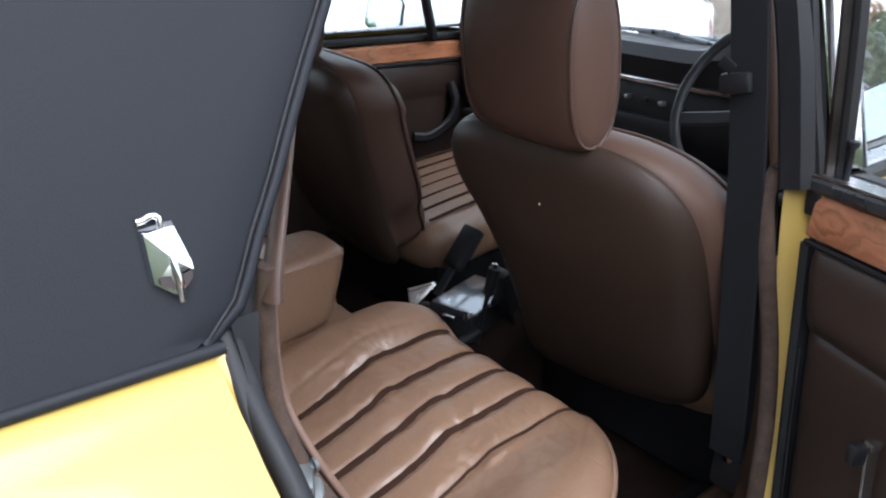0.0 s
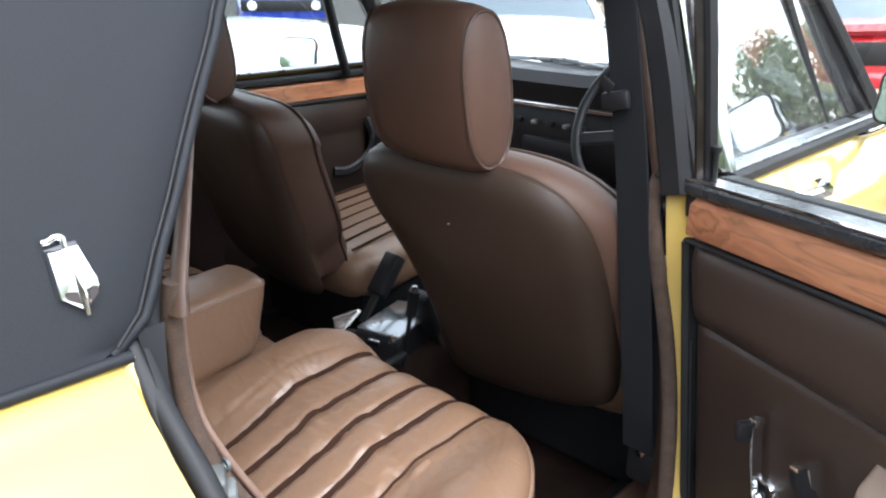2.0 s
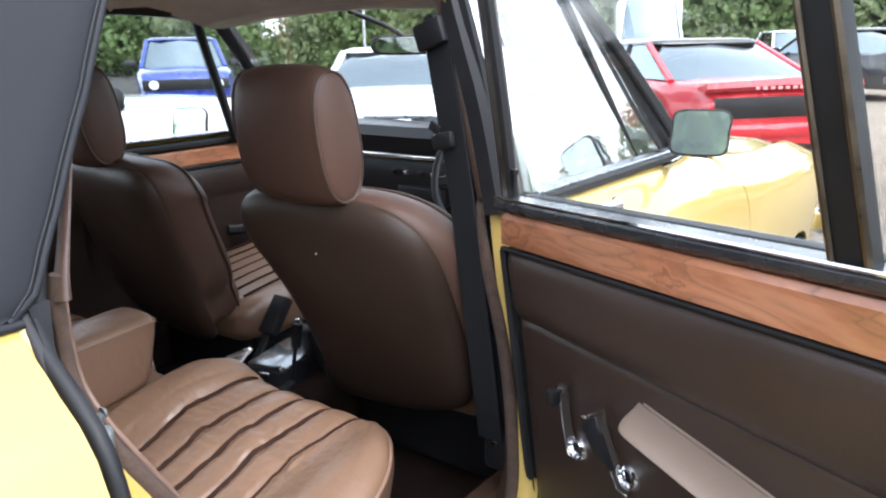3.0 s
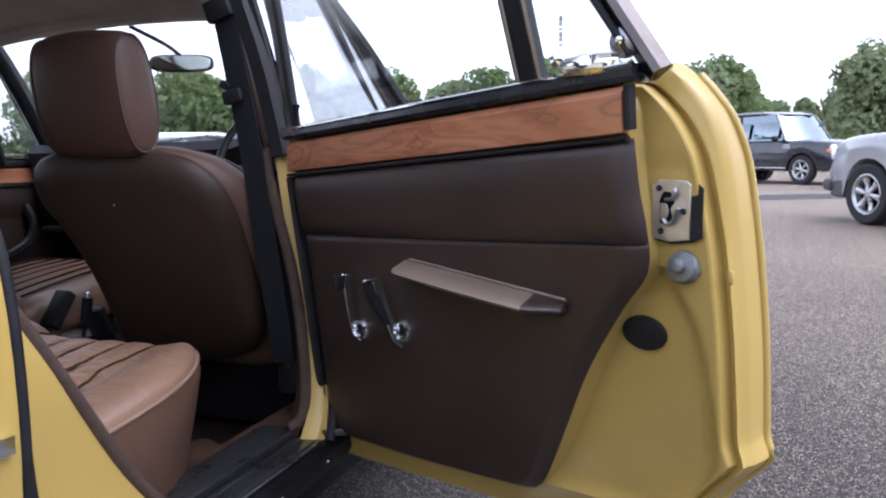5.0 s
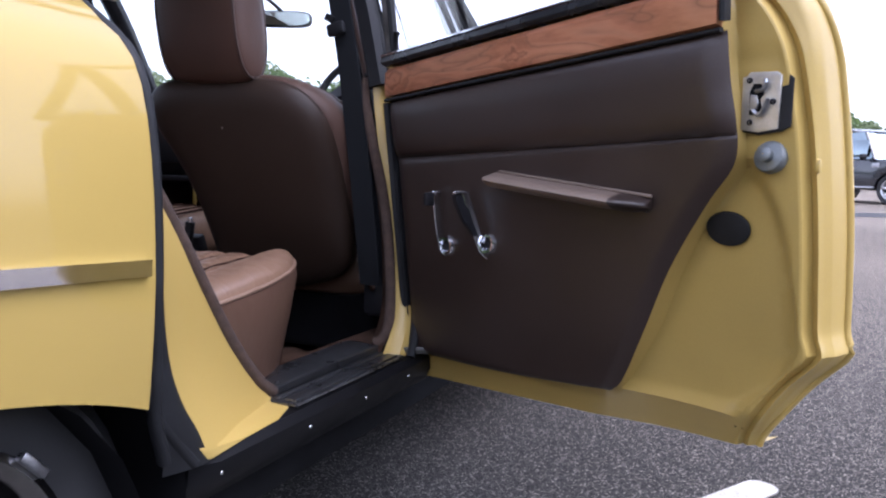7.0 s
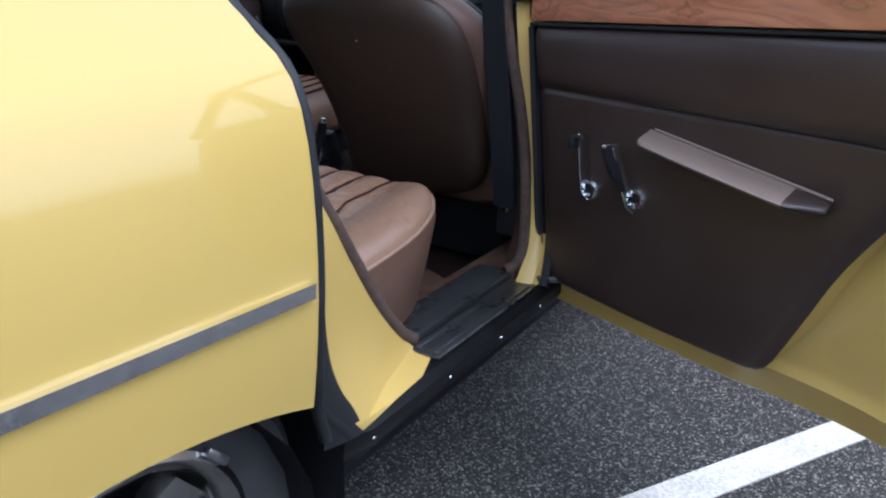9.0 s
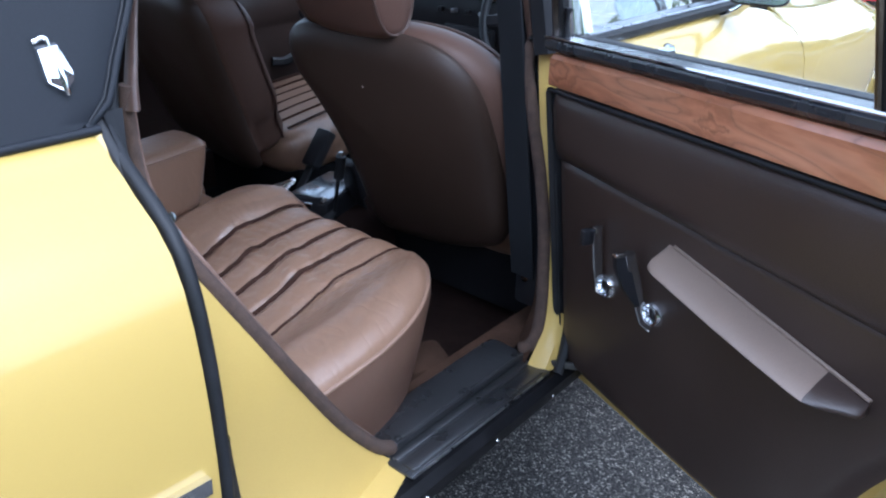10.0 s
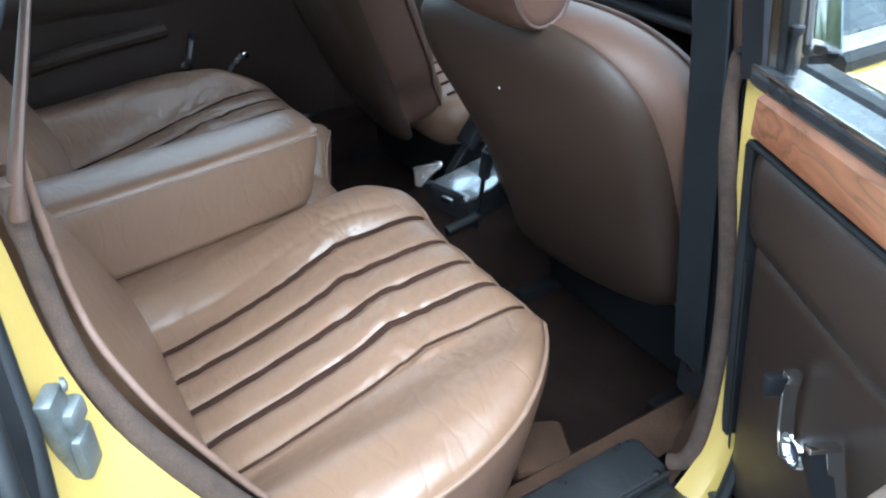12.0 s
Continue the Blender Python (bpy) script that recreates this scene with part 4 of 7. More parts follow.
part("strap_pin", lathe([(0.001, 0.016), (0.006, 0.015), (0.006, -0.012), (0.001, -0.013)], (0.772, -0.012, 0.384), "z", 12), STEEL, strap)

part("inner_post_trim", rbox((0.03, 0.17, 0.56), (-0.742, 0.05, 0.66), None, 0.008), TRIM, car, "dark brown inner door post trim")

# windscreen, rear window
part("windscreen", loft([[V(x * (0.69 - 0.13 * f), 0.795 - 0.345 * f + 0.05 * (1 - x * x), 0.955 + 0.345 * f) for x in [-1 + 0.2 * i for i in range(11)]] for f in (0, 0.25, 0.5, 0.75, 1)]), GLASS, car).visible_shadow = False
part("rear_window", loft([[V(x * (0.60 - 0.08 * f), -1.50 + 0.32 * f - 0.03 * (1 - x * x), 0.985 + 0.27 * f) for x in [-1 + 0.2 * i for i in range(11)]] for f in (0, 0.5, 1)]), GLASS, car).visible_shadow = False
for s in (1, -1):
    part("wiper", sweep([(s * 0.1 - 0.25, 0.83, 0.985), (s * 0.1 + 0.05, 0.80, 1.0), (s * 0.1 + 0.22, 0.79, 0.985)], box_profile(0.008, 0.012, 0.003)), STEEL, car)

# ---- rear bench ----
bench = thing("rear_bench_seat", "brown leather rear bench with dark piped pleats", "car seat", base=(0, -0.4, 0.34))
seat_z = smooth_table([(-0.74, 0.462), (-0.66, 0.468), (-0.56, 0.487), (-0.47, 0.508), (-0.40, 0.528), (-0.345, 0.545), (-0.30, 0.558), (-0.24, 0.568), (-0.18, 0.573), (-0.13, 0.573)])
SEAMS = [0.216, 0.287, 0.358, 0.428, 0.498]
SEAT_FRONT = -0.118


def seat_half(y):
    return 0.716 - 0.185 * (max(0.0, y + 0.50) / (0.50 + SEAT_FRONT)) ** 3.2


def seat_height(x, y):
    a = abs(x)
    z = seat_z(y)
    rise = max(0.0, 0.568 - z)
    z += rise * 0.55 * step(0.205, 0.11, a)
    flank_z = 0.576 + 0.10 * min(0.28, max(-0.1, y + 0.50))
    z += (flank_z - z) * step(0.50, 0.635, a)
    d = min((seat_half(y) - a), (SEAT_FRONT - y) * 1.1)
    r = 0.052
    if d < r:
        z -= 0.028 * (1 - math.sqrt(max(0.0, 1 - (1 - d / r) ** 2)))
    for i, s in enumerate(SEAMS):
        g = 0.0055 if i < 4 else 0.003
        sw = s - 0.010 * math.exp(-((y + 0.30) / 0.05) ** 2) * 0.6
        z -= g * math.exp(-((a - sw) / 0.0095) ** 2)
    if 0.205 < a < 0.51:
        k = (a - 0.216) / 0.0705
        z += 0.0035 * math.sin((k % 1) * math.pi)
        fold = math.exp(-((y + 0.305) / 0.035) ** 2)
        z += 0.0035 * fold * math.sin(60 * (y + 0.5 * (k % 1) * 0.07) + 3 * math.floor(k))
        if a < 0.22:
            z -= 0.003 * math.exp(-((a - 0.20) / 0.004) ** 2)
    z += 0.042 * step(0.250, 0.150, a) * step(0.055, 0.120, a) * step(-0.52, -0.19, y)
    z -= 0.0022 * math.exp(-((a - 0.172 - 0.02 * step(-0.3, -0.15, y)) / 0.004) ** 2)
    z += 0.0016 * noise.noise((x * 16, y * 16, 0)) + 0.0012 * noise.noise((x * 45, y * 30, 2.0))
    w = noise.noise((x * 34 + y * 26, y * 44 - x * 8, 3.0))
    z -= 0.0028 * math.exp(-((y + 0.31) / 0.11) ** 2) * math.exp(-(w * 5.2) ** 2) * step(0.66, 0.52, a) * step(0.08, 0.2, a)
    w = noise.noise((x * 22 + y * 14, y * 6 - x * 5, 5.0))
    z -= 0.0018 * math.exp(-(w * 7) ** 2) * max(0.0, 0.4 + 0.8 * noise.noise((x * 5, y * 5, 9.0)))
    return z


def recede(p):
    """The front edge falls back and down towards the armrest."""
    k = step(0.20, 0.04, abs(p.x)) * step(-0.50, SEAT_FRONT, p.y)
    return V(p.x, p.y - 0.070 * k, p.z - 0.016 * k)


rows = []
NX, NY = 330, 130
for j in range(NY + 1):
    f = j / NY
    y = -0.735 + (SEAT_FRONT + 0.735) * (1 - (1 - f) ** 1.25)
    h = seat_half(y)
    rows.append([recede(V(h * (-1 + 2 * i / NX), y, seat_height(h * (-1 + 2 * i / NX), y))) for i in range(NX + 1)])
cushion = part("cushion", loft(rows), LEATHER, bench, "creased brown leather cushion", angle=80)


def seat_rim(n=60):
    """The cushion's edge from one rear corner round the front to the other."""
    out = []
    for k in range(n + 1):
        f = -1 + 2 * k / n
        if abs(f) > 0.42:
            t = (abs(f) - 0.42) / 0.58
            y = SEAT_FRONT - (0.735 + SEAT_FRONT) * t
            x = seat_half(y)
        else:
            y, x = SEAT_FRONT, seat_half(SEAT_FRONT) * abs(f) / 0.42
        x = math.copysign(x, f)
        out.append(recede(V(x, y, seat_height(x * 0.9999, y - 1e-4))))
    return out


edge = seat_rim(90)
rows = [[p + V(0, 0, 0.001), p + V(0.004 * (1 if p.x > 0 else -1) * (abs(p.x) > 0.4), 0.003, -0.02), p + V(-0.006 * (1 if p.x > 0 else -1) * (abs(p.x) > 0.4), -0.004, -0.09), V(p.x * 0.94, p.y - 0.034, 0.268)] for p in edge if p.y > -0.64]
part("valance", loft(rows), VALANCE, bench, "brown leather seat valance, its shade put into the colour")
part("piping", sweep([p + V(0, 0.001, 0.0) for p in edge], 0.0036), PIPING, cushion, "brown piping")
for side in (1, -1):
    for i, s in enumerate(SEAMS):
        pts = []
        for k in range(40):
            y = -0.655 + (SEAT_FRONT + 0.655 - 0.012) * k / 39
            x = side * (s - 0.006 * math.exp(-((y + 0.30) / 0.05) ** 2))
            if abs(x) < seat_half(y) - 0.01:
                pts.append(V(x, y, seat_height(x, y) + 0.0026))
        w = 0.0070 if i < 4 else 0.0026
        part("pleat_seam", sweep(pts, [(-w, 0), (-w * 0.5, 0.0016), (w * 0.5, 0.0016), (w, 0), (w * 0.5, -0.002), (-w * 0.5, -0.002)]), SEAM, cushion)
        if i < 4:
            bm = bmesh.new()
            for p in pts[2:-3:1]:
                for dy in (0.0, 0.0068):
                    x, y = p.x - side * 0.0108, p.y + dy
                    at = V(x, y, seat_height(x, y) + 0.0002)
                    bmesh.ops.create_cube(bm, size=1.0, matrix=Matrix.Translation(at) @ Matrix.Diagonal((0.0011, 0.0038, 0.0008, 1)))
            part("stitching", bm, PIPING, cushion, smooth=False)
# backrests either side of the armrest
for side in (1, -1):
    m = Matrix.Translation((side * 0.350, -0.748, 0.714)) @ Matrix.Rotation(radians(22.7), 4, "X") @ Matrix.Rotation(radians(90), 4, "X")
    out = [(0.262 * math.copysign(abs(math.cos(a)) ** 0.35, math.cos(a)), 0.27 * math.copysign(abs(math.sin(a)) ** 0.35, math.sin(a))) for a in [k * math.tau / 48 for k in range(48)]]
    part("backrest", rounded(out, 0.15, 0.05, 0.012, m), LEATHER, bench)
m = Matrix.Translation((0, -0.80, 0.74)) @ Matrix.Rotation(radians(22.7), 4, "X") @ Matrix.Rotation(radians(90), 4, "X")
part("backrest_centre", rounded([(0.09 * math.copysign(abs(math.cos(a)) ** 0.35, math.cos(a)), 0.27 * math.copysign(abs(math.sin(a)) ** 0.35, math.sin(a))) for a in [k * math.tau / 32 for k in range(32)]], 0.09, 0.03, 0.0, m), LEATHER, bench)
# folded-down armrest: tapering box with soft edges
def arm_ring(y, f):
    half, zt, zb = 0.070 - 0.006 * f, 0.676 + 0.028 * f, 0.522 + 0.036 * f
    out = []
    for k in range(40):
        a = k * math.tau / 40
        cx, cz = math.copysign(abs(math.cos(a)) ** 0.30, math.cos(a)), math.copysign(abs(math.sin(a)) ** 0.30, math.sin(a))
        out.append((half * cx, (zt + zb) / 2 + (zt - zb) / 2 * cz + 0.005 * (1 - cx * cx) * (1 if cz > 0 else 0)))
    return [V(x, y - 0.036 * f * f * (zt - z) / (zt - zb), z) for x, z in out]


rows = []
for y, f, sc in [(-0.72, 0.0, 1), (-0.65, 0.1, 1), (-0.55, 0.3, 1), (-0.45, 0.5, 1), (-0.35, 0.75, 1), (-0.275, 0.95, 1), (-0.250, 1.0, 0.985), (-0.238, 1.0, 0.94), (-0.232, 1.0, 0.86), (-0.229, 1.0, 0.6), (-0.228, 1.0, 0.05)]:
    ring = arm_ring(y, f)
    c = sum(ring, V(0, 0, 0)) / len(ring)
    rows.append([c + (p - c) * sc for p in ring])
armrest = part("armrest", loft(rows, None, True, True), LEATHER, bench, "folded-down brown leather armrest", angle=60)
for s in (1, -1):
    part("armrest_piping", sweep([V(s * (0.0685 - 0.006 * f), y, 0.666 + 0.028 * f) for y, f in ((-0.70, 0.03), (-0.55, 0.3), (-0.45, 0.5), (-0.35, 0.75), (-0.27, 0.95), (-0.244, 1.0))] + [V(s * 0.04, -0.231, 0.692), V(0, -0.230, 0.692)], 0.0028), PIPING, armrest)


# ---- front seats ----
PADDING2 = leather("brown_bolster_leather", (0.080, 0.044, 0.031), 0.50, 0.25, 0.35)


def front_seat(x0, dz=0.0, hx=-0.038):
    seat = thing("front_bucket_seat", "brown leather front seat with tall padded headrest", "car seat", "front seats", at=(x0, 0.1, 0.272))
    inv = Matrix.Translation((-x0, -0.1, -0.272))
    tilt = Matrix.Translation((x0, -0.045 + 0.11 * 0.40, 0.672 + dz)) @ Matrix.Rotation(radians(21.5), 4, "X") @ Matrix.Rotation(radians(90), 4, "X")

    # rear panel: an arched board whose rim rolls softly forward; its outer shoulder is rounder than the inner one
    sgn = 1 if x0 > 0 else -1
    mid, low = (-0.002, 0.160) if x0 > 0 else (0.002, 0.196)
    arch = [(-0.120, -0.236), (-low + 0.01, -0.205), (-low, -0.10), (-low * 0.7 - 0.064, 0.02), (-low * 0.3 - 0.156, 0.13), (-0.228, 0.20), (-0.216, 0.258), (-0.160, 0.282), (-0.06, 0.282), (0.05, 0.280), (0.120, 0.268), (0.172, 0.242), (0.207, 0.195), (0.222, 0.13), (0.226, 0.03), (0.224, -0.10), (0.208, -0.165), (0.16, -0.205), (0.06, -0.232), (-0.03, -0.240)]
    arch = [(p.x, p.y) for p in spline([(x, y, 0) for x, y in arch + arch[:1]], 81)[:-1]]
    arch = [(mid + sgn * x, y) for x, y in arch]
    acx, acy = sum(p[0] for p in arch) / 80, sum(p[1] for p in arch) / 80

    def ring(inset, z):
        out = []
        for x, y in arch:
            d = math.hypot(x - acx, y - acy)
            tuck = step(-0.04, -0.16, y) * step(-0.030, -0.050, z)
            f = max(0.015, (d - inset - 0.045 * tuck) / d)
            fall = 0.62 * min(0.0, z + 0.036) * step(0.10, 0.24, y)
            out.append(inv @ tilt @ V(acx + (x - acx) * f, acy + (y - acy) * f + fall, z - 0.07 * sgn * (acx + (x - acx) * f - mid)))
        return out
    roll = [(0.012, -0.060), (0.004, -0.045), (0.0, -0.034), (0.003, -0.024), (0.010, -0.014), (0.022, -0.005), (0.040, 0.002), (0.065, 0.006), (0.10, 0.009), (0.14, 0.011), (0.18, 0.012), (0.30, 0.012)]
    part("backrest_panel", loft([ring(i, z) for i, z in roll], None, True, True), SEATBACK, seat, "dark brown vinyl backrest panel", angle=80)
    # padded front of the backrest, seen as a band above and outside the panel
    belly = [(0.020, -0.030), (0.004, -0.036), (-0.006, -0.046), (-0.014, -0.062), (-0.020, -0.085), (-0.020, -0.112), (-0.014, -0.135), (0.004, -0.150), (0.03, -0.156), (0.10, -0.160), (0.30, -0.160)]
    squab = part("backrest", loft([ring(i, z) for i, z in belly], None, True, True), PADDING2, seat, angle=80)
    part("backrest_piping", sweep(ring(-0.019, -0.128), 0.0035, close=True), BEADING, squab)
    # headrest: a barrel-shaped pad with oval ends
    H = Matrix.Translation((x0 + hx - 0.003, -0.088, 1.055 + dz)) @ Matrix.Diagonal((0.965, 1, 1, 1)) @ Matrix.Rotation(radians(9), 4, "X")
    rows = []

    def oval(t, sc):
        c, s_ = math.cos(t), math.sin(t)
        return (0.055 * sc * math.copysign(abs(c) ** 0.84, c), 0.124 * sc * math.copysign(abs(s_) ** 0.80, s_))
    for x, sc in ((-0.117, 0.05), (-0.116, 0.45), (-0.112, 0.80), (-0.107, 0.905), (-0.100, 0.945), (-0.085, 0.975), (-0.060, 1.0), (-0.03, 1.02), (0.03, 1.02), (0.060, 1.005), (0.085, 0.985), (0.100, 0.955), (0.107, 0.915), (0.112, 0.80), (0.116, 0.45), (0.117, 0.05)):
        rows.append([V(x, *oval(k * math.tau / 40, sc)) for k in range(40)])
    bm = loft(rows, None, True, True)
    bm.transform(inv @ H)
    head = part("headrest", bm, PADDING, seat, "brown leather padded headrest", angle=60)
    for sx in (1, -1):
        part("headrest_piping", sweep([inv @ H @ V(sx * 0.1075, *oval(k * math.tau / 40, 0.918)) for k in range(40)], 0.0028, close=True, up=(1, 0, 0)), BEADING, head)
    for sx in (0.05, -0.05):
        part("headrest_post", sweep([inv @ V(x0 + hx + sx, -0.055, 0.90 + dz), inv @ V(x0 + hx + sx, -0.075, 0.98 + dz)], 0.006), CHROME, seat)
    # cushion with pleats
    cm = inv @ Matrix.Translation((x0, 0.402, 0.525)) @ Matrix.Rotation(radians(6), 4, "X")
    cout = [(0.235 * math.copysign(abs(math.cos(a)) ** 0.4, math.cos(a)), 0.25 * math.copysign(abs(math.sin(a)) ** 0.4, math.sin(a))) for a in [k * math.tau / 48 for k in range(48)]]
    cush = part("seat_cushion", rounded(cout, 0.13, 0.05, 0.01, cm), LEATHER, seat)
    for k in range(7):
        part("pleat_seam", sweep([cm @ V(-0.17 + 0.34 * k / 6, yy, 0.0655 + 0.009 * (1 - (yy / 0.25) ** 2)) for yy in (-0.2, -0.1, 0, 0.1, 0.2)], 0.0035), SEAM, cush)
    part("seat_base", rbox((0.42, 0.42, 0.17), (0, 0.30, 0.108), None, 0.02), UNDER, seat)
    for sx in (-0.19, 0.19):
        part("seat_runner", rbox((0.03, 0.44, 0.035), (sx, 0.22, 0.017), None, 0.006), UNDER, seat)
    return seat


front_seat(0.378)
front_seat(-0.395, 0.012, -0.022)
bm = superpad(0.0022, 0.0012, 0.0022, 1, 1, 8, 6)
bm.transform(Matrix.Translation((0.358, -0.081, 0.837)))
link_mesh("lint_speck", bm, material("pale_lint", (0.4, 0.36, 0.33), 0.9), None, True, "tiny pale speck of lint on seat back", "", "lint")
BRACKET = material("bright_bracket", (0.62, 0.60, 0.58), 0.22, 0.9, vary=0.1, scale=30)
# seat hinge covers in bright metal at the inner foot of each backrest
for x0, s in ((0.385, -1), (-0.400, 1)):
    cover = thing("recliner_cover", "chrome recliner cover at the foot of front seat", "seat fitting", "recliner covers", at=(x0 + s * 0.322, 0.050, 0.474))
    R = Matrix.Rotation(radians(42 if s > 0 else -42), 4, "Z") @ Matrix.Rotation(radians(62), 4, "X")
    part("cover", rounded([(-0.022, -0.028), (-0.010, -0.032), (0.012, -0.004), (0.034, 0.026), (0.028, 0.032), (-0.030, 0.012)], 0.012, 0.004, 0.001, R), BRACKET, cover)
    part("cover_fold", rounded([(-0.030, 0.010), (0.030, 0.030), (0.026, 0.022), (-0.026, 0.002)], 0.006, 0.002, 0.0005, R @ Matrix.Translation((0, 0, 0.009))), CHROME, cover)
    part("cover_foot", rbox((0.03, 0.02, 0.05), (0, 0.008, -0.045), R @ Matrix.Rotation(radians(-62), 4, "X"), 0.004), PLASTIC, cover)

# ---- between the seats ----
console = thing("tunnel_console", "black console box with shiny lid on tunnel", "console", at=(0.022, 0.115, 0.392))
part("box", rbox((0.115, 0.18, 0.085), (0, 0.0, 0.055), Matrix.Rotation(radians(14), 4, "Z"), 0.010), PLASTIC, console)
# a black lid coloured silver-grey: the windows' reflection is painted in
part("lid", rbox((0.108, 0.168, 0.008), (0, 0.004, 0.101), Matrix.Rotation(radians(14), 4, "Z"), 0.003), material("lid_sheen_grey", (0.34, 0.36, 0.38), 0.20, 0.7, vary=0.1, scale=20, coat=1.0), console, "glossy black lid, reflected sheen put into its grey")
part("latch", rbox((0.03, 0.012, 0.012), (0.022, -0.088, 0.085), Matrix.Rotation(radians(14), 4, "Z"), 0.003), CHROME, console)
handbrake = thing("handbrake_lever", "black handbrake lever with chrome button on tunnel", "handbrake", at=(0.10, 0.07, 0.45))
part("lever", sweep(spline([(0.0, -0.012, -0.02), (0.008, -0.010, 0.04), (0.020, -0.010, 0.10), (0.032, -0.010, 0.15)], 10), 0.005), BLACK, handbrake)
part("grip", sweep(spline([(0.022, -0.010, 0.105), (0.029, -0.010, 0.135), (0.034, -0.010, 0.162)], 8), 0.012), RUBBER, handbrake)
part("button", lathe([(0.001, 0.014), (0.006, 0.012), (0.006, 0)], (0.034, -0.010, 0.160), "z", 12), CHROME, handbrake)
part("cable", sweep(spline([(0.002, -0.082, -0.004), (0.004, -0.055, 0.002), (0.004, -0.03, 0.006), (0.0, -0.008, 0.010)], 12), 0.010), RUBBER, handbrake)
# seat-belt buckles
BUCKLE_RED = material("red_release_button", (0.5, 0.03, 0.03), 0.4)
for bx, by, bz, lean in ((-0.100, 0.160, 0.500, -38), (0.085, 0.16, 0.47, 20)):
    buckle = thing("belt_buckle", "black seat-belt buckle with red release button", "seat belt", "belt buckles", at=(bx, by, bz))
    R = Matrix.Rotation(radians(lean), 4, "X")
    part("stalk", sweep([R @ V(0, 0, -0.07), R @ V(0, 0, 0.02)], box_profile(0.025, 0.008, 0.002), up=(0, 1, 0)), RUBBER, buckle)
    part("housing", rbox((0.050, 0.030, 0.105), (0, 0, 0), R @ Matrix.Translation((0, 0, 0.055)), 0.006), PLASTIC, buckle)
    part("release", rbox((0.030, 0.014, 0.008), (0, 0, 0), R @ Matrix.Translation((0, 0.004, 0.103)), 0.003), BUCKLE_RED if bx < 0 else CHROME, buckle)
# ---- front belt on the door pillar ----
belt_thing = thing("seat_belt", "black seat belt hanging inside the door pillar", "seat belt", at=(0.62, 0.02, 0.40))
o = V(0.62, 0.02, 0.40)
part("webbing", sweep([p - o for p in spline([(0.566, 0.030, 1.215), (0.592, 0.024, 1.10), (0.616, 0.020, 0.98), (0.634, 0.018, 0.86), (0.652, 0.018, 0.72), (0.664, 0.026, 0.58), (0.664, 0.040, 0.50)], 24)], box_profile(0.052, 0.0045, 0.0015), up=(0, 1, 0)), WEBBING, belt_thing)
part("webbing_return", sweep([p - o for p in spline([(0.570, 0.040, 1.21), (0.606, 0.042, 1.05), (0.644, 0.042, 0.86), (0.664, 0.044, 0.66), (0.668, 0.055, 0.50)], 20)], box_profile(0.050, 0.0045, 0.0015), up=(0, 1, 0)), WEBBING, belt_thing)
part("guide_loop", rbox((0.06, 0.018, 0.045), (-0.060, 0.0, 0.825), Matrix.Rotation(radians(-18), 4, "Y"), 0.006), PLASTIC, belt_thing)
part("tongue", rbox((0.044, 0.014, 0.028), (-0.028, -0.012, 0.650), Matrix.Rotation(radians(-12), 4, "Y"), 0.006), PLASTIC, belt_thing)
part("tongue_plate", rbox((0.016, 0.004, 0.022), (-0.040, -0.02, 0.672), Matrix.Rotation(radians(-60), 4, "Y"), 0.0015), PLASTIC, belt_thing)
part("top_anchor", lathe([(0.001, 0.012), (0.012, 0.010), (0.014, 0)], (-0.058, 0.005, 0.845), "y", 14, m=Matrix.Rotation(radians(90), 4, "X")), PLASTIC, belt_thing)
part("reel", rbox((0.055, 0.07, 0.115), (0.045, 0.065, 0.085), None, 0.012), PLASTIC, belt_thing)
part("reel_bolt", lathe([(0.001, 0.008), (0.008, 0.007), (0.009, 0)], (0.048, 0.028, 0.095), "y", 10, m=Matrix.Rotation(radians(90), 4, "X")), CHROME, belt_thing)

# ---- dashboard ----
dash = thing("dashboard", "black padded dashboard with bright trim strip", "dashboard", at=(0, 0.8, 0.9))
def dash_row(x):
    y0 = -0.10 + 0.02 * abs(x)
    hump = 0.035 * step(0.12, 0.2, x) * step(0.60, 0.52, x)
    return [V(x, 0.16, 0.06), V(x, 0.02, 0.085 + hump), V(x, y0 - 0.02, 0.082 + hump), V(x, y0 - 0.045, 0.055 + hump * 0.6), V(x, y0 - 0.03, 0.005), V(x, y0, -0.01)]
part("top_roll", loft([dash_row(-0.68 + 0.034 * i) for i in range(41)]), PLASTIC, dash, "black padded top roll")
part("fascia", loft([[V(x, -0.10, -0.01), V(x, -0.115, -0.05), V(x, -0.10, -0.16), V(x, -0.04, -0.22), V(x, 0.14, -0.24)] for x in (-0.68, -0.3, 0, 0.3, 0.68)]), PLASTIC, dash)
part("trim_strip", sweep([V(-0.66, -0.112, -0.004), V(0.66, -0.112, -0.004)], [(0.009 * math.cos(k * math.tau / 14), 0.010 * math.sin(k * math.tau / 14)) for k in range(14)]), CHROME, dash, "bright metal trim strip")
part("parcel_shelf", rbox((1.3, 0.22, 0.02), (0, -0.02, -0.20), None, 0.008), PLASTIC, dash)
for x in (0.25, 0.33, 0.41, 0.50):
    part("dial", lathe([(0.001, 0.004), (0.026, 0.004), (0.030, 0.010), (0.034, 0.008), (0.034, 0)], (x, -0.128, 0.028), "y", 20, m=Matrix.Rotation(radians(80), 4, "X")), CHROME if x == 0.33 else PLASTIC, dash)
for k in range(5):
    part("switch", rbox((0.016, 0.02, 0.012), (-0.10 + 0.05 * k, -0.12, -0.05), None, 0.003), STEEL if k % 2 else PLASTIC, dash)
